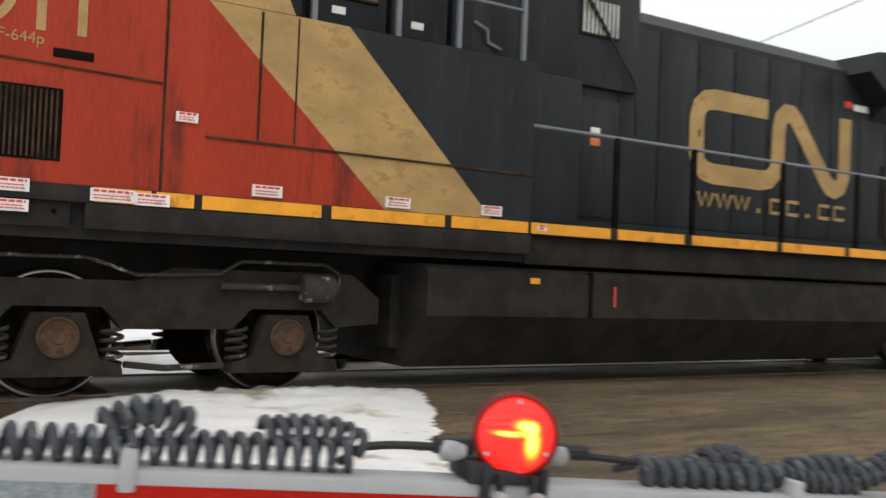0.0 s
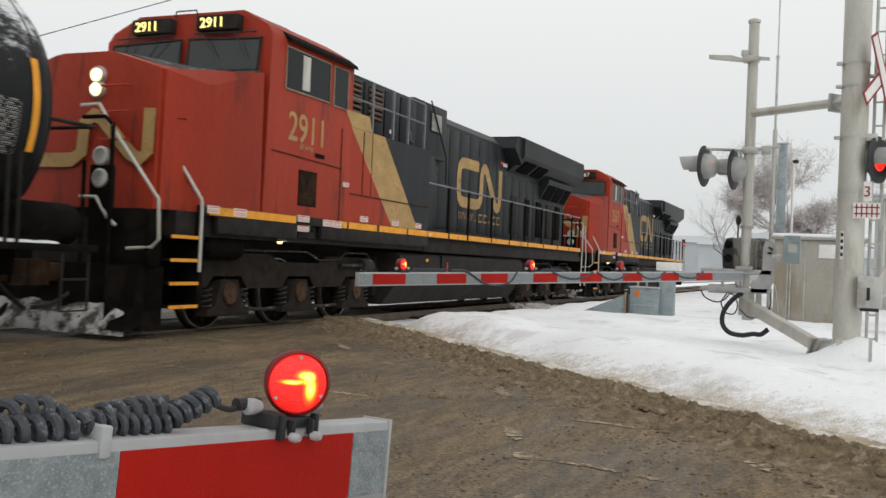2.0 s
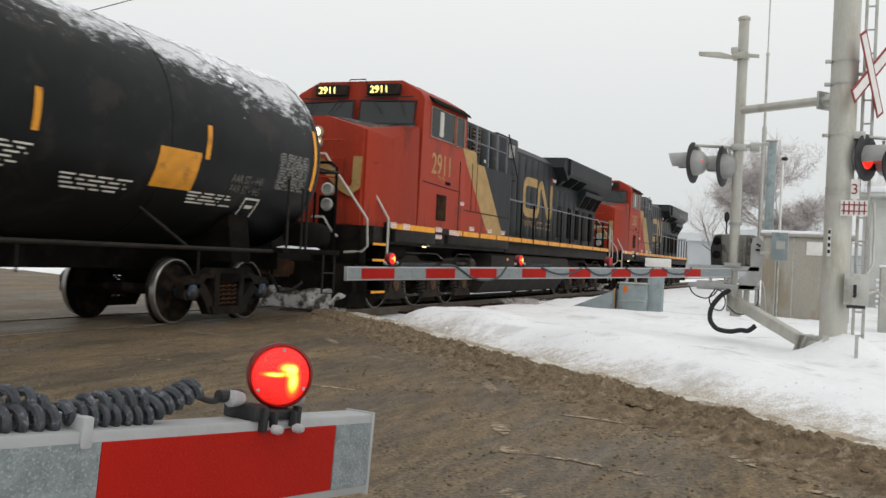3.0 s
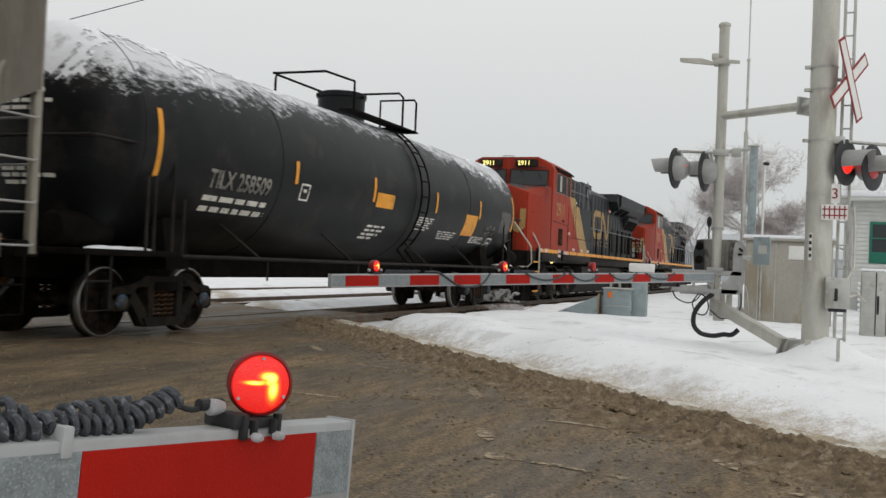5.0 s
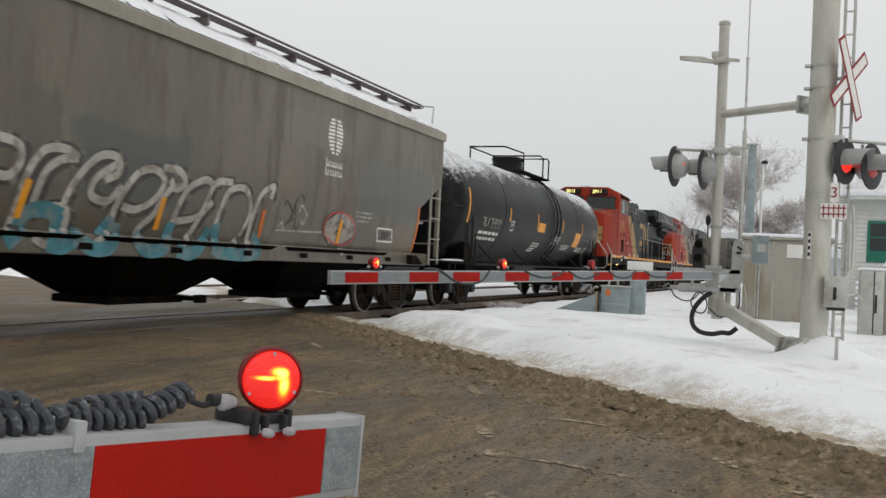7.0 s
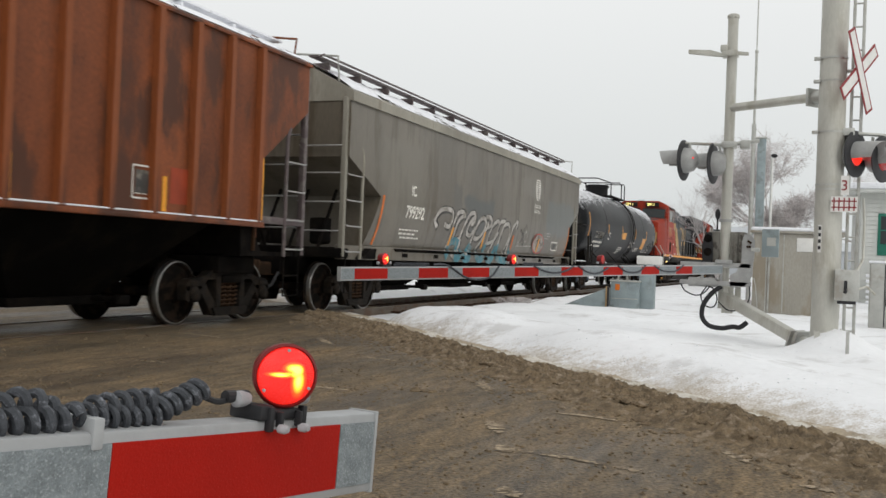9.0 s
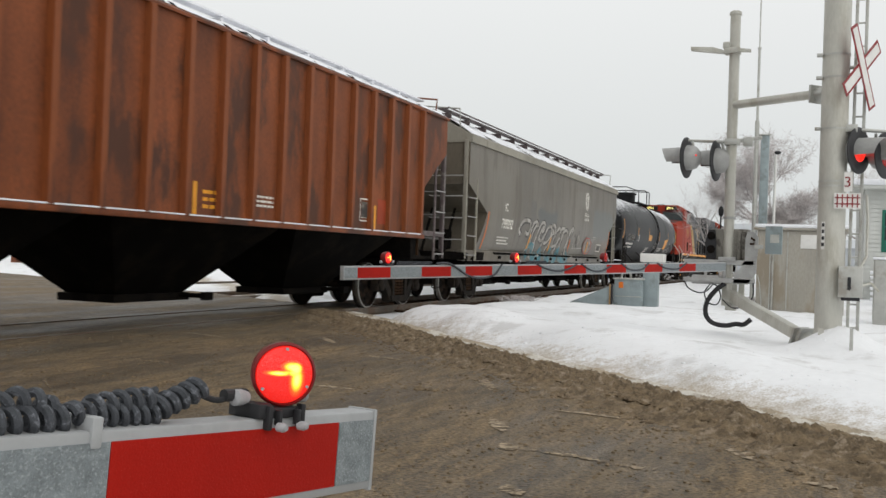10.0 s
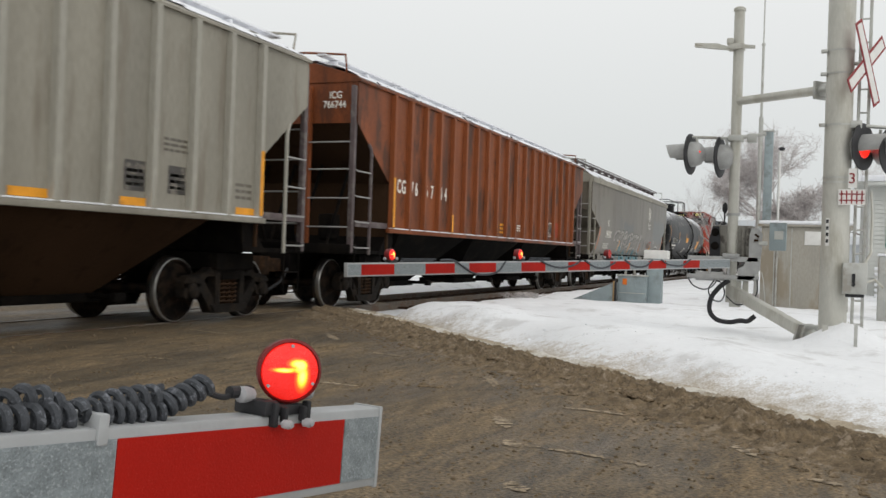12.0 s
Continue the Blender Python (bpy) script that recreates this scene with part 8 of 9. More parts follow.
    rod(bm, (0, 0, 1.9), (0, 0, 1.94), 0.10, 20)
    part("clamp", bm, PALEGREY, s)
    bm = bmesh.new()
    prism(bm, [(-0.10, 0.94), (-0.30, 0.95), (-0.40, 1.10), (-0.43, 1.45), (-0.43, 1.64), (-0.37, 1.72), (-0.28, 1.72), (-0.25, 1.62), (-0.25, 1.30), (-0.18, 1.16), (-0.10, 1.12)], "x", -0.16, -0.12)
    cw = part("counterweight_plate", bm, PALEGREY, s, "curved pale counterweight plate")
    bm = bmesh.new()
    for y, z in ((-0.34, 1.62), (-0.33, 1.54), (-0.36, 1.54), (-0.37, 1.60)):
        rod(bm, (-0.185, y, z), (-0.155, y, z), 0.018, 8)
    part("bolt", bm, RUST, cw)
    bm = bmesh.new()
    box(bm, -0.3, -0.12, -0.76, -0.53, 1.40, 1.80, 0.01)
    cb = part("control_box", bm, BOXGREY, s, "blue-grey control box")
    bm = bmesh.new()
    box(bm, -0.31, -0.298, -0.72, -0.60, 1.56, 1.68)
    part("label_plate", bm, STEEL, cb)
    bm = bmesh.new()
    rod(bm, (-0.15, -0.5, 1.5), (-0.15, -0.38, 1.5), 0.03, 8)
    part("strut", bm, STEEL, s)
    # hose and loose wires
    bm = bmesh.new()
    pipe(bm, [(-0.12, b, c) for b, c in curve_pts([(0.02, 0.95), (0.16, 0.83), (0.27, 0.66), (0.28, 0.48), (0.18, 0.36), (0.0, 0.33), (-0.15, 0.36), (-0.26, 0.36), (-0.36, 0.44)], 8)], 0.035, 10)
    part("drain_hose", bm, DARK, s, "thick black drooping hose")
    for pts in ([(0.60, 0.97), (0.53, 0.86), (0.38, 0.80), (0.26, 0.84), (0.18, 0.94)], [(0.22, 0.94), (0.30, 0.80), (0.24, 0.66), (0.12, 0.64), (0.07, 0.76), (0.12, 0.90), (0.2, 0.94)], [(0.05, 0.72), (-0.1, 0.60), (-0.28, 0.64), (-0.38, 0.78), (-0.38, 0.97)]):
        bm = bmesh.new()
        pipe(bm, [(-0.2, b, c) for b, c in curve_pts(pts, 8)], 0.010, 6)
        part("loose_wire", bm, DARK, s)
    bm = bmesh.new()
    box(bm, -0.02, 0.10, -0.14, 0.02, 0.55, 0.95, 0.01)
    box(bm, 0.05, 0.14, -0.24, -0.16, 0.62, 0.98, 0.006)
    part("mast_foot", bm, PALE, s)
    bm = bmesh.new()
    bmesh.ops.create_icosphere(bm, subdivisions=2, radius=0.05, matrix=Matrix.Translation((0.1, 0.13, 2.02)) @ Matrix.Diagonal((0.8, 0.8, 1.7, 1)))
    rod(bm, (0.1, 0.13, 1.76), (0.1, 0.13, 2.0), 0.012, 6)
    part("small_horn", bm, DARK, s)


DRIVE = mat("brown_grey_drive", (0.20, 0.19, 0.165), 0.6, 0.2, 0.25, 6, (0.08, 0.07, 0.06), 0.4, 6, 0.2)
BOXGREY = mat("blue_grey_cabinet", (0.27, 0.32, 0.33), 0.5, 0.1, 0.12, 4, (0.20, 0.23, 0.23), 0.4, 3, 0.06)


def far_gate():
    a, b = Vector((7.874, 3.961, 1.083)), Vector((11.399, 2.370, 1.176))
    d = (a - b).normalized()
    n = Vector((d.y, -d.x, 0)).normalized()
    n = n if n.x > 0 else -n
    up = d.cross(n)
    up = up if up.z > 0 else -up
    h, thick = 0.128, 0.05
    tip = a + 0.16 * d - up * h * 0.89 + n * thick / 2
    # local x from tip backwards negative, y away from the viewer, z up; mirrored arms keep a right-handed frame
    ex, ey, ez = d, up.cross(d), up
    m = Matrix(((ex.x, ey.x, ez.x, tip.x), (ex.y, ey.y, ez.y, tip.y), (ex.z, ey.z, ez.z, tip.z), (0, 0, 0, 1)))
    back = 1 if ey.x > 0 else -1
    reds = [(-0.16 - 0.406, -0.16), (-0.16 - 1.219, -0.16 - 0.813)]
    for i in range(7):
        s0 = 0.16 + 1.43 + i * 0.8128
        if s0 + 0.406 < 6.82:
            reds.append((-s0 - 0.406, -s0))
    arm = striped_arm("crossing_gate", "lowered red and white striped crossing gate arm with lamps", m, 6.87, reds, h, thick, None)
    if back < 0:
        for ch in arm.children:
            for v in ch.data.vertices:
                v.co.y = -v.co.y
            ch.data.flip_normals()
    ys = -1 if back > 0 else 1
    for s, on in ((0.54, True), (2.39, True), (4.02, False)):
        mm = frame_of((-s, ys * 0.01, h + 0.075), (0.25 if ys < 0 else -0.25, ys, 0.0))
        arm_lamp(arm, mm, 0.055, on, -s, h)
    for a0, a1 in ((0.67, 1.12), (2.57, 2.92)):
        coil(arm, [(-a0, h + 0.02), (-(a0 + a1) / 2, h + 0.018), (-a1, h + 0.016)], 0.016, 0.006, 0.03, FROST, 0.0)
    for pts in ([(1.35, h + 0.02), (1.55, h + 0.01), (1.8, 0.02), (2.0, -0.01), (2.2, 0.02), (2.32, h)], [(2.9, h), (3.1, 0.07), (3.3, 0.05), (3.5, 0.08), (3.62, h)], [(3.7, h), (3.9, 0.05), (4.1, 0.04), (4.3, 0.1)],
                [(4.5, h), (4.7, 0.05), (4.95, 0.05), (5.1, h)], [(5.3, h), (5.5, 0.06), (5.8, 0.05), (6.0, h)]):
        bm = bmesh.new()
        pipe(bm, [(0.18 - q, ys * 0.032, z) for q, z in curve_pts(pts, 7)], 0.011, 6)
        part("hanging_cable", bm, FROST, arm, "frosted cable hanging on the arm")


cantilever_pole()
signal_mast()
far_gate()


# ---- cabinets, house, masts and trees beyond ----
BUNGALOW = mat("dull_aluminium_shed", (0.36, 0.34, 0.295), 0.5, 0.35, 0.15, 1.2, (0.30, 0.26, 0.20), 0.4, 1.5, 0.08, 30, (1, 1, 0.4))
SIDING = mat("pale_house_siding", (0.55, 0.56, 0.53), 0.6, 0, 0.08, 2, None, 0, 1, 0.05)
GREEN = mat("green_window_trim", (0.02, 0.16, 0.11), 0.5, 0, 0.15, 5, None, 0, 1, 0.05)
WOOD = mat("weathered_post", (0.30, 0.20, 0.10), 0.7, 0, 0.2, 6, None, 0, 1, 0.2)


def cabinets():
    b = thing("equipment_bungalow", pose(23.6, 0.35, 0.0), "dull aluminium equipment bungalow with a snowy roof", "equipment shed")
    bm = bmesh.new()
    box(bm, 0, 2.0, -0.95, 0.98, -0.1, 2.08, 0.02)
    part("shell", bm, BUNGALOW, b)
    bm = bmesh.new()
    box(bm, -0.08, 2.08, -1.05, 1.06, 2.08, 2.13, 0.01)
    rf = part("roof", bm, BUNGALOW, b)
    bm = bmesh.new()
    box(bm, -0.06, 2.06, -1.03, 1.04, 2.13, 2.22, 0.035)
    part("snow", bm, SNOWCAP, rf, "snow on the roof")
    for y in (-0.35, 0.3, 0.68):
        bm = bmesh.new()
        box(bm, -0.012, 0.0, y - 0.012, y + 0.012, 0.1, 2.05)
        part("panel_joint", bm, STEEL, b)
    bm = bmesh.new()
    box(bm, -0.02, 0.0, -0.35, 0.02, 1.66, 1.98, 0.004)
    part("beige_plate", bm, SIGNWHITE, b, "beige blank plate")
    bm = bmesh.new()
    pipe(bm, [(-0.03, 0.62, 2.0), (-0.03, 0.62, 0.1)], 0.025, 8)
    pipe(bm, [(-0.03, 0.95, 1.0), (-0.03, 0.9, 0.8), (-0.03, 0.85, 0.3)], 0.012, 6)
    part("conduit", bm, STEEL, b)
    c = thing("track_box", pose(22.0, 4.05, 0.0), "blue-grey trackside box with an orange label", "equipment box")
    bm = bmesh.new()
    box(bm, 0, 0.5, -0.33, 0.33, -0.1, 0.80, 0.015)
    part("box", bm, BOXGREY, c)
    bm = bmesh.new()
    box(bm, -0.03, 0.53, -0.36, 0.36, 0.80, 0.83, 0.01)
    lid = part("lid", bm, STEEL, c)
    for y0, y1, z0, z1, mt, nm in ((0.12, 0.22, 0.60, 0.74, ORANGE, "label"), (-0.28, -0.06, 0.50, 0.74, BOXGREY, "door"), (-0.30, 0.30, 0.40, 0.415, STEEL, "seam")):
        bm = bmesh.new()
        box(bm, -0.012, 0.0, y0, y1, z0, z1)
        part(nm, bm, mt, c)
    bm = bmesh.new()
    pipe(bm, [(0.2, -0.02, 0.83), (0.2, 0.0, 0.98), (0.2, 0.1, 1.02), (0.2, 0.18, 0.95), (0.2, 0.2, 0.83)], 0.03, 8)
    part("pipe", bm, STEEL, c)
    t = thing("cabinet_post", pose(22.15, 3.58, 0.0), "tall blue-grey cabinet post with a pale head", "cabinet")
    bm = bmesh.new()
    box(bm, 0, 0.3, -0.17, 0.17, -0.1, 1.22, 0.01)
    part("post", bm, BOXGREY, t)
    bm = bmesh.new()
    box(bm, -0.06, 0.36, -0.30, 0.24, 1.22, 1.42, 0.02)
    part("head", bm, SIGNWHITE, t, "pale box head")
    w = thing("ramp_cover", pose(21.9, 4.85, 0.0), "grey sloping trackside ramp cover", "ramp")
    bm = bmesh.new()
    prism(bm, [(0.9, -0.05), (0.9, 0.06), (-0.35, 0.62), (-0.38, 0.62), (-0.38, -0.05)], "x", 0.0, 0.7)
    part("cover", bm, BOXGREY, w)
    for y in (-0.40, -0.44):
        bm = bmesh.new()
        box(bm, -0.05, 0.0, y - 0.018, y + 0.018, -0.1, 0.68, 0.004)
        part("marker_post", bm, WOOD if y > -0.42 else DARK, w)
    u = thing("utility_pedestal", pose(19.9, -1.25, 0.0), "grey metal utility pedestal in the snow", "utility cabinet")
    bm = bmesh.new()
    box(bm, 0, 0.35, -0.22, 0.22, 0.15, 1.42, 0.02)
    part("body", bm, STEEL, u)
    bm = bmesh.new()
    box(bm, -0.008, 0.0, -0.05, -0.03, 0.2, 1.4)
    box(bm, -0.02, 0.0, -0.10, -0.06, 0.6, 0.95, 0.004)
    part("door_edge", bm, DARK, u)
    bm = bmesh.new()
    box(bm, -0.02, 0.37, -0.24, 0.24, 1.42, 1.47, 0.02)
    part("snow", bm, SNOWCAP, u)
    bm = bmesh.new()
    for y in (-0.12, 0.02, 0.12):
        rod(bm, (0.1, y, -0.05), (0.1, y, 0.16), 0.03, 8)
    part("conduit", bm, DARK, u)
    u2 = thing("wooden_post_box", pose(20.3, -1.75, 0.0), "weathered brown utility box", "utility cabinet")
    bm = bmesh.new()
    box(bm, 0, 0.4, -0.3, 0.25, -0.1, 1.5, 0.015)
    part("body", bm, BUNGALOW, u2)
    bm = bmesh.new()
    box(bm, -0.02, 0.42, -0.32, 0.27, 1.5, 1.56, 0.02)
    part("snow", bm, SNOWCAP, u2)
    st = thing("marker_stake", pose(12.6, -0.42, 0.0), "thin grey marker stake in the snow", "stake")
    bm = bmesh.new()
    box(bm, -0.01, 0.01, -0.02, 0.02, 0, 0.50)
    part("stake", bm, STEEL, st)


cabinets()


def house():
    h = thing("house", pose(36.0, -1.5, 0.0), "pale sided house with green windows and snowy roof", "house")
    bm = bmesh.new()
    box(bm, 0, 8, -9.5, 0, -0.2, 4.0)
    part("wall", bm, SIDING, h)
    for i in range(26):
        bm = bmesh.new()
        z = 0.2 + i * 0.15
        prism(bm, [(-0.004, z), (-0.03, z), (-0.006, z + 0.145)], "y", -9.5, 0.0)
        part("siding_board", bm, SIDING, h)
    bm = bmesh.new()
    box(bm, -0.5, 8.5, -10, 0.4, 4.0, 4.12, 0.02)
    rf = part("roof", bm, SIDING, h)
    bm = bmesh.new()
    box(bm, -0.55, 8.5, -10, 0.42, 4.12, 4.34, 0.06)
    part("snow", bm, SNOWCAP, rf, "snow on the roof")
    for y, z in ((-0.55, 2.2), (-4.0, 2.2)):
        bm = bmesh.new()
        box(bm, -0.05, 0.0, y - 0.75, y, z - 0.35, z + 1.1, 0.01)
        w = part("window", bm, GREEN, h, "green framed window")
        bm = bmesh.new()
        box(bm, -0.06, -0.045, y - 0.66, y - 0.09, z + 0.05, z + 1.0)
        part("pane", bm, GLASS, w)
        bm = bmesh.new()
        box(bm, -0.07, -0.055, y - 0.66, y - 0.09, z + 0.5, z + 0.54)
        part("glazing_bar", bm, GREEN, w)
    bm = bmesh.new()
    for k in range(4):
        z = 1.2
        rod(bm, (-1.2, -1.6 - k * 0.6, z), (-1.2, -1.6 - k * 0.6, z + 0.9), 0.025, 6)
    rod(bm, (-1.2, -1.4, 2.1), (-1.2, -3.6, 2.1), 0.03, 6)
    part("balcony_rail", bm, SIGNWHITE, h)
    for k in range(7):
        bm = bmesh.new()
        box(bm, -1.3 + k * 0.1, -1.0 + k * 0.1, -0.9, -0.2, 0.18 * k, 0.18 * k + 0.1, 0.02)
        part("snowy_step", bm, SNOWCAP, h)
    sh = thing("garden_shed", pose(29.5, -2.6, 0.0), "small grey shed with a snow-covered roof", "shed")
    bm = bmesh.new()
    box(bm, 0, 1.6, -1.6, 0.2, -0.1, 1.7)
    part("wall", bm, SIDING, sh)
    bm = bmesh.new()
    prism(bm, [(-1.75, 1.68), (0.35, 1.68), (0.2, 1.98), (-0.8, 2.15), (-1.75, 2.1)], "x", -0.15, 1.75)
    part("snowy_roof", bm, SNOWCAP, sh, "thick snow on the roof")


house()


def masts():
    a = thing("radio_mast", pose(27.3, 1.64, 0.0), "thin grey radio mast with a whip antenna", "radio mast")
    bm = bmesh.new()
    rod(bm, (0, 0, -0.1), (0, 0, 5.2), 0.06, 12)
    part("tube", bm, STEEL, a)
    bm = bmesh.new()
    rod(bm, (0, 0, 5.2), (0, 0, 7.2), 0.035, 10)
    rod(bm, (0, 0, 7.2), (0, 0, 10.5), 0.018, 8)
    part("whip", bm, STEEL, a)
    bm = bmesh.new()
    rod(bm, (0, 0, 7.17), (0, 0, 7.23), 0.05, 10)
    pipe(bm, [(0, -0.03, 5.1), (0, -0.2, 4.9), (0, -0.38, 4.82), (0, -0.42, 4.7)], 0.008, 6)
    part("coupling", bm, STEEL, a)
    c = thing("square_column", pose(27.4, 1.42, 0.0), "blue-grey square metal column", "column")
    bm = bmesh.new()
    box(bm, -0.11, 0.11, -0.11, 0.11, -0.1, 4.80, 0.01)
    part("column", bm, BOXGREY, c)
    bm = bmesh.new()
    box(bm, -0.13, 0.13, -0.14, 0.2, 4.80, 4.84, 0.005)
    part("cap", bm, STEEL, c)
    s = thing("camera_pole", pose(27.5, 1.14, 0.0), "thin white pole with a small dome", "pole")
    bm = bmesh.new()
    rod(bm, (0, 0, -0.1), (0, 0, 4.3), 0.035, 10)
    part("pole", bm, SIGNWHITE, s)
    bm = bmesh.new()
    bmesh.ops.create_uvsphere(bm, u_segments=14, v_segments=8, radius=0.09, matrix=Matrix.Translation((0, -0.05, 4.35)) @ Matrix.Diagonal((1, 1, 0.6, 1)))
    part("dome", bm, DARK, s)
    g = thing("grass_clump", pose(27.0, 1.35, 0.1), "frosted dry grass clump by the shed", "grass")
    bm = bmesh.new()
    rng = random.Random(2)
    for i in range(90):
        x, y = rng.gauss(-2.9, 0.15), rng.gauss(-0.1, 0.22)
        pipe(bm, [(x, y, 0), (x + rng.gauss(0, 0.05), y + rng.gauss(0, 0.07), 0.2), (x + rng.gauss(0, 0.1), y + rng.gauss(0, 0.14), 0.36)], 0.006, 3)
    part("stems", bm, TWIG, g)
    g2 = thing("frosted_brush", pose(21.8, 6.6, 0.0), "frosted brushwood beside the track", "brush")
    bm = bmesh.new()
    for i in range(110):
        x, y = rng.uniform(-0.6, 0.6), rng.uniform(-0.25, 0.25)
        pipe(bm, [(x, y, -0.05), (x + rng.gauss(0, 0.1), y + rng.gauss(0, 0.12), 0.14), (x + rng.gauss(0, 0.16), y + rng.gauss(0, 0.2), 0.30)], 0.010, 3)
    part("stems", bm, BARK, g2)


TWIG = mat("hoar_frosted_twigs", (0.56, 0.52, 0.51), 0.85, 0, 0.25, 3, (0.38, 0.345, 0.335), 0.4, 4, 0)
BARK = mat("dark_winter_bark", (0.42, 0.385, 0.37), 0.85, 0, 0.3, 8, (0.38, 0.37, 0.37), 0.40, 5, 0.4)
# twigs paled to stand in for the haze before them
HAZY = mat("haze_tinted_twigs", (0.60, 0.60, 0.60), 0.9, 0, 0.1, 3, None, 0, 1, 0)
masts()


def tree(name, label, at, height, spread, seed, crown=None, twig=TWIG, bark=BARK, levels=5, twigs=1.0, fine=0):
    """A bare frosted tree: a tapered trunk that forks into limbs and a haze of fine twigs."""
    rng = random.Random(seed)
    t = thing(name, pose(*at), label, "tree", "frosted winter trees")
    segs = {"limb": ([], []), "twig": ([], [])}

    def tube(key, a, b, ra, rb, n):
        vs, fs = segs[key]
        d = (b - a).normalized()
        u = d.orthogonal().normalized()
        w = d.cross(u)
        i0 = len(vs)
        for p, r in ((a, ra), (b, rb)):
            for k in range(n):
                q = 2 * math.pi * k / n
                vs.append(p + r * (math.cos(q) * u + math.sin(q) * w))
        for k in range(n):
            fs.append((i0 + k, i0 + (k + 1) % n, i0 + n + (k + 1) % n, i0 + n + k))

    def grow(p, d, ln, r, lev):
        steps = 3
        for s in range(steps):
            nd = (d + Vector((rng.gauss(0, 0.16), rng.gauss(0, 0.16), rng.gauss(0.05, 0.10)))).normalized()
            q = p + nd * ln / steps
            if crown and lev > 1:
                v = (q - Vector(crown[0]))
                e = Vector((v.x / crown[1][0], v.y / crown[1][1], v.z / crown[1][2]))
                if e.length > 1.0:
                    return
            tube("limb" if lev < 3 else "twig", p, q, r, r * 0.86, 6 if lev < 2 else (4 if lev < 3 else 3))
            p, d, r = q, nd, r * 0.86
            if lev >= 2 and lev < levels and rng.random() < 0.75 * twigs:
                side_d = (d + Vector((rng.gauss(0, 0.7), rng.gauss(0, 0.7), rng.gauss(0.1, 0.5)))).normalized()
                grow(p, side_d, ln * 0.55, r * 0.5, lev + 1)
        if lev < levels:
            for k in range(rng.choice((2, 3, 3)) if lev else 5):
                nd = (d + Vector((rng.gauss(0, spread), rng.gauss(0, spread), rng.gauss(0.12, 0.28)))).normalized()
                grow(p, nd, ln * rng.uniform(0.62, 0.82), r * 0.62, lev + 1)
    def fuzz():
        vs, _ = segs["twig"]
        ends = [vs[i] for i in range(0, len(vs), 6)]
        for p in ends:
            for k in range(fine):
                d = Vector((rng.gauss(0, 1), rng.gauss(0, 1), rng.gauss(0.5, 0.8))).normalized()
                tube("twig", p, p + d * rng.uniform(0.2, 0.5), 0.008, 0.004, 3)
    grow(Vector((0, 0, -0.1)), Vector((0, 0, 1)), height * 0.27, height * 0.021, 0)
    if fine:
        fuzz()
    for key, nm, mt in (("limb", "trunk", bark), ("twig", "crown", twig)):
        vs, fs = segs[key]
        if not vs:
            continue
        me = bpy.data.meshes.new(nm)
        me.from_pydata([tuple(v) for v in vs], [], fs)
        me.materials.append(mt)
        o = new(nm, me)
        o.parent = t
    return t


tree("tree", "tall bare tree white with hoar frost", (46.0, 1.2, 0), 9.8, 0.55, 3, levels=5, twigs=1.1, fine=1)
tree("tree", "rounded frosted tree with dense twigs", (38.5, 1.05, 0), 5.4, 0.75, 11, ((0, 0, 2.8), (1.9, 1.65, 2.35)), levels=5, twigs=1.2, fine=1)
tree("tree", "bare tree white with hoar frost", (50.0, 4.2, 0), 7.5, 0.6, 8, levels=5, twigs=1.0)
tree("tree", "bare tree white with hoar frost", (50.0, -2.5, 0), 9.0, 0.55, 17, levels=5, twigs=1.0)
tree("tree", "distant bare tree pale with frost and painted-in haze", (86.0, 30.0, 0), 12.5, 0.6, 23, None, HAZY, HAZY)


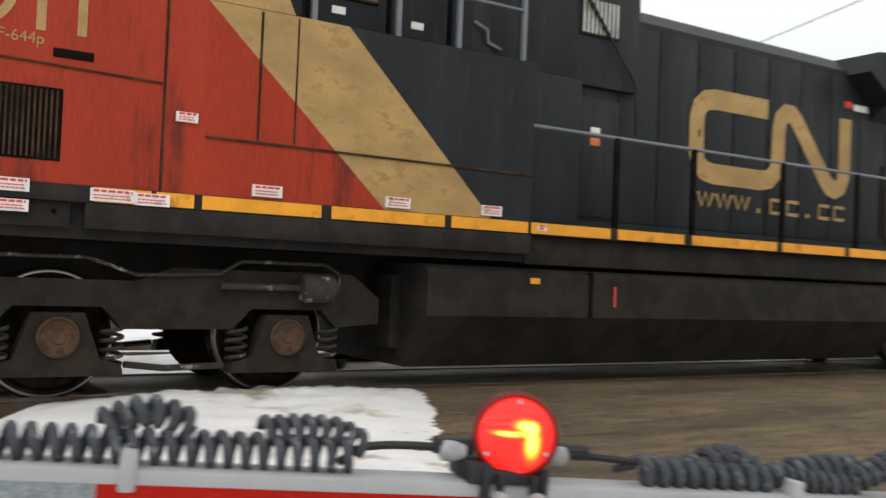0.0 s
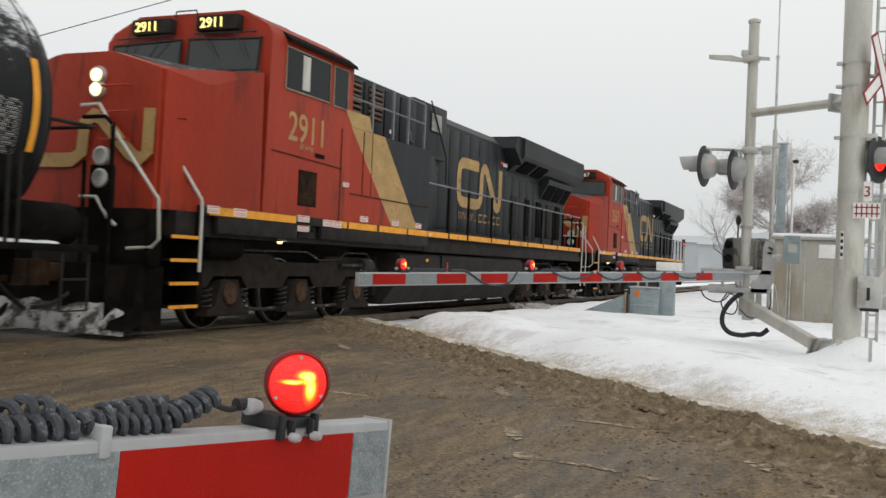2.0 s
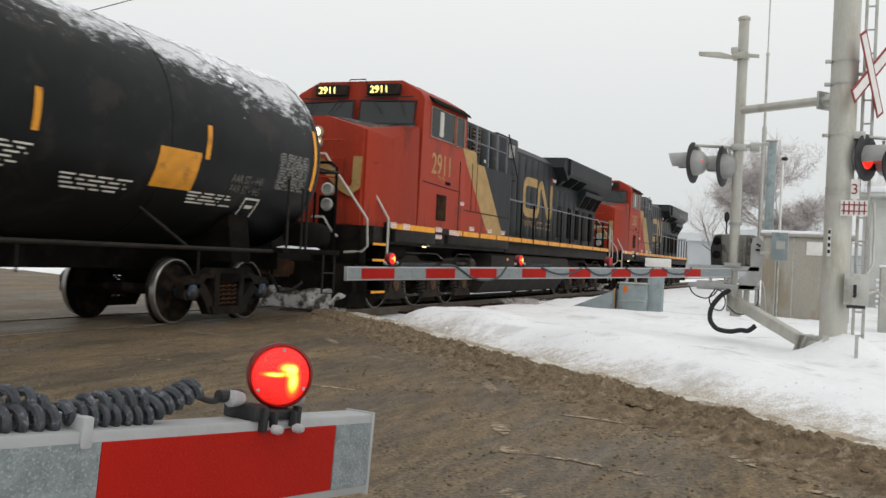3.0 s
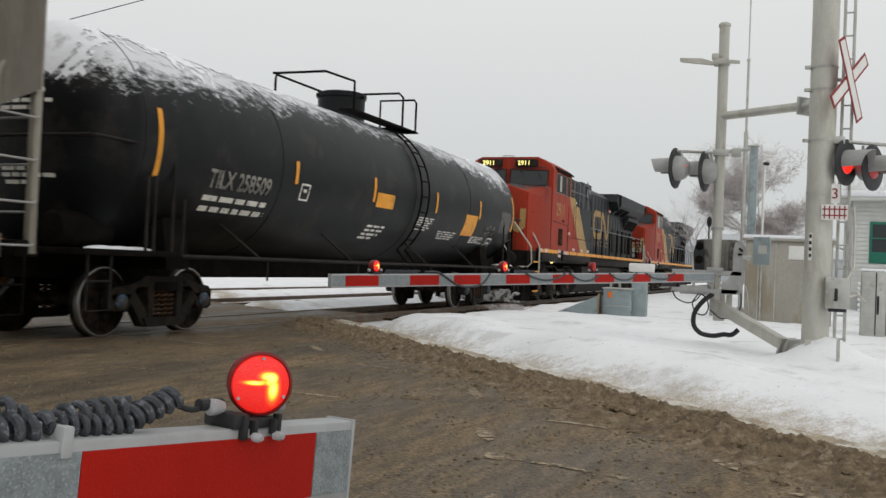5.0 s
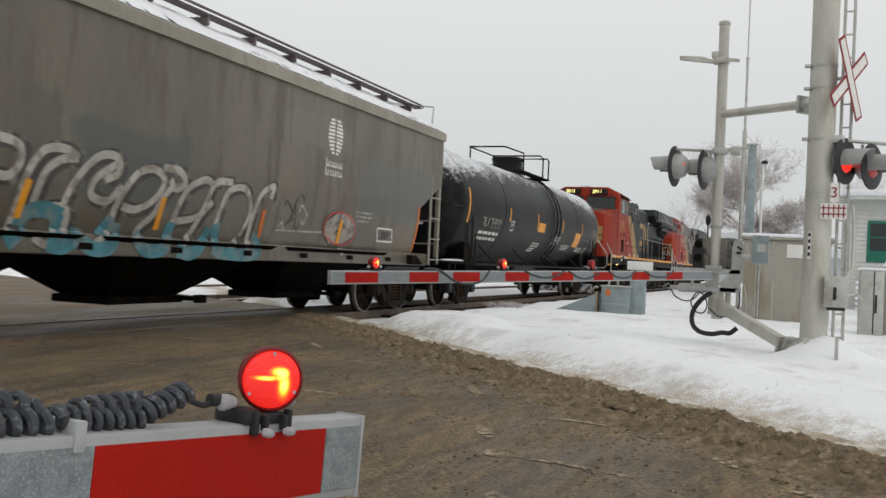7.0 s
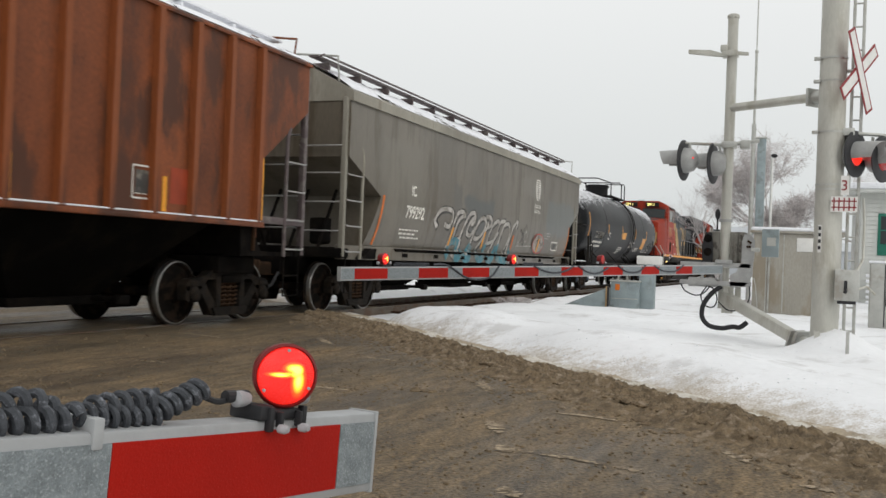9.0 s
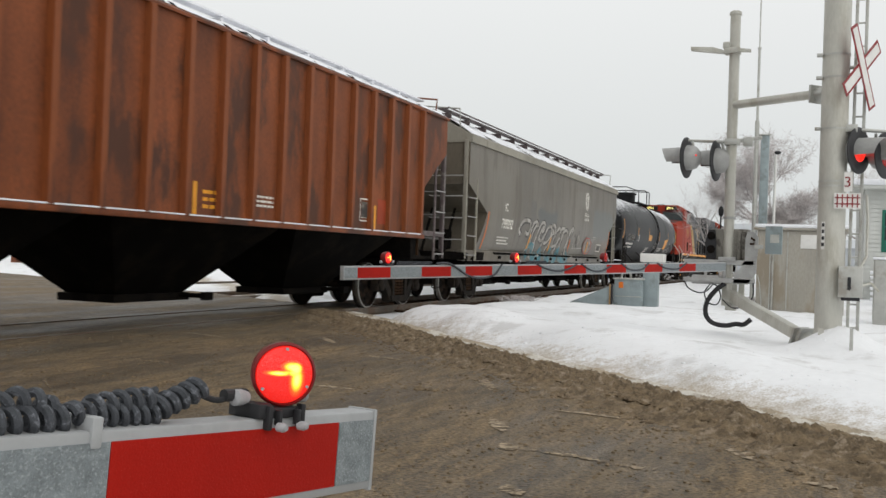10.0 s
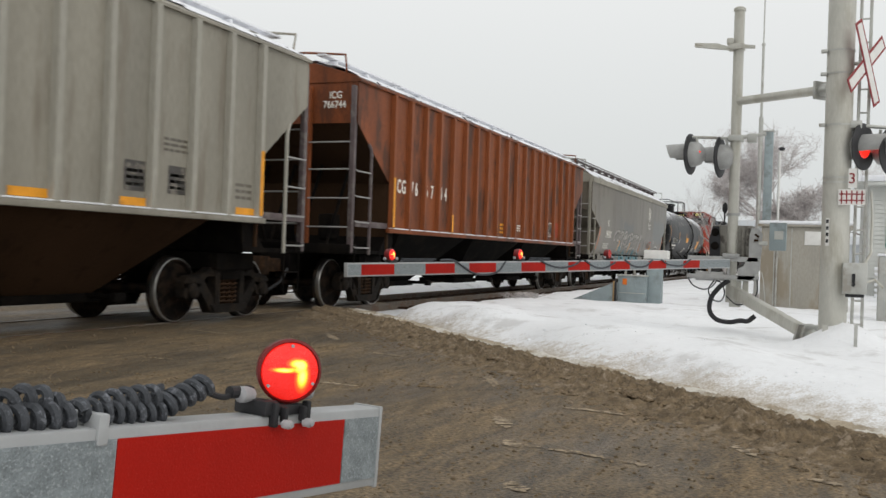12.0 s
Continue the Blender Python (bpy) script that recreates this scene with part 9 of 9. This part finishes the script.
def distance():
    """Far edge of town beyond the end of the line, haze put into its colours."""
    rng = random.Random(9)
    # both pale greys carry the haze; the air itself is clear
    haze = mat("haze_tinted_distance", (0.62, 0.64, 0.66), 1.0, 0, 0.05, 0.02, None, 0, 1, 0)
    haze2 = mat("haze_tinted_buildings", (0.42, 0.44, 0.46), 1.0, 0, 0.1, 0.2, None, 0, 1, 0)
    verts, faces = [], []
    n = 120
    for i in range(n + 1):
        a = radians(-75 + 200 * i / n)
        r = 900
        hgt = 26 + 16 * noise.noise(Vector((i * 0.12, 0, 0))) + 5 * noise.noise(Vector((i * 0.7, 3, 0)))
        verts += [(r * math.cos(a), r * math.sin(a), -5), ((r + 60) * math.cos(a), (r + 60) * math.sin(a), max(4, hgt))]
    faces = [(2 * i, 2 * i + 2, 2 * i + 3, 2 * i + 1) for i in range(n)]
    me = bpy.data.meshes.new("far_ridge")
    me.from_pydata(verts, [], faces)
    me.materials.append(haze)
    me.shade_smooth()
    tagged(new("backdrop_ridge", me), "low wooded ridge with winter haze painted into its colour", "ridge", kind="structure")
    for x, y, w, d, hh in ((150, 15, 9, 10, 5.5), (160, 4, 12, 10, 4.5), (175, 24, 14, 12, 6.5), (140, -4, 8, 8, 4), (190, 12, 10, 10, 8)):
        b = thing("distant_building", pose(x, y, 0), "distant low building with haze painted into its colour", "building", "distant buildings")
        bm = bmesh.new()
        box(bm, 0, d, -w / 2, w / 2, -0.2, hh)
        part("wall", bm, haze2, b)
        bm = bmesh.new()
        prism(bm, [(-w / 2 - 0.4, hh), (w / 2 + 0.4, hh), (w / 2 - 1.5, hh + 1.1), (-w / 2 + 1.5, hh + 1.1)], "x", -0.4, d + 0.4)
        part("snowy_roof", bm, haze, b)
    s = thing("distant_signal", pose(121, 17.6, 0), "distant railway signal showing red", "railway signal")
    bm = bmesh.new()
    rod(bm, (0, 0, 0), (0, 0, 5.2), 0.07, 8)
    box(bm, -0.1, 0.1, -0.2, 0.2, 3.9, 5.2, 0.02)
    part("post", bm, DARKDISC, s)
    bm = bmesh.new()
    bmesh.ops.create_icosphere(bm, subdivisions=2, radius=0.17, matrix=pose(-0.12, 0, 4.6))
    part("lamp", bm, LENS_ON, s, "glowing red lamp")
    sh = thing("red_shed", pose(35.2, 36.4, 0), "dull red shed beyond the tracks", "shed")
    bm = bmesh.new()
    box(bm, 0, 3.0, -2.6, 0.2, -0.1, 2.0)
    part("wall", bm, HOPRED, sh)
    bm = bmesh.new()
    prism(bm, [(-2.8, 2.0), (0.4, 2.0), (-1.2, 2.9)], "x", -0.2, 3.2)
    part("snowy_roof", bm, SNOWCAP, sh)
    o = thing("overhead_wire", pose(0, 0, 0), "thin overhead wire across the sky", "wire")
    bm = bmesh.new()
    pipe(bm, [(14.0, 21.5, 4.2 + 0.0), (19.6, 15.4, 7.72), (20.6, 14.28, 8.35), (26, 8.2, 11.8), (34, -1, 16.5)], 0.012, 5)
    part("wire", bm, DARK, o)


distance()

# ---- what moves ----
TRAVEL = [(0, -30.24), (0.5, -27.34), (1, -24.35), (1.5, -21.32), (2, -18.26), (2.5, -15.21), (3, -12.17), (5, 0.0), (5.5, 3.03), (6, 6.05),
          (6.5, 9.08), (7, 12.15), (9, 24.8), (9.5, 27.84), (10, 30.91), (10.5, 34.06), (11, 37.27), (11.5, 40.42), (12, 43.54)]


def travelled(t):
    return float(np.interp(t, [a for a, _ in TRAVEL], [b for _, b in TRAVEL]))


def motions():
    for car, u, wheels in CARS:
        walk(car, [(t, pose(u + s, TRACK_Y, RAIL_Z)) for t, s in TRAVEL])
        for ob, x, z, r in wheels:
            walk(ob, [(i / 10, pose(x, 0, z, 0, math.degrees((travelled(i / 10) - TRAVEL[0][1]) / r), 0)) for i in range(121)])


motions()
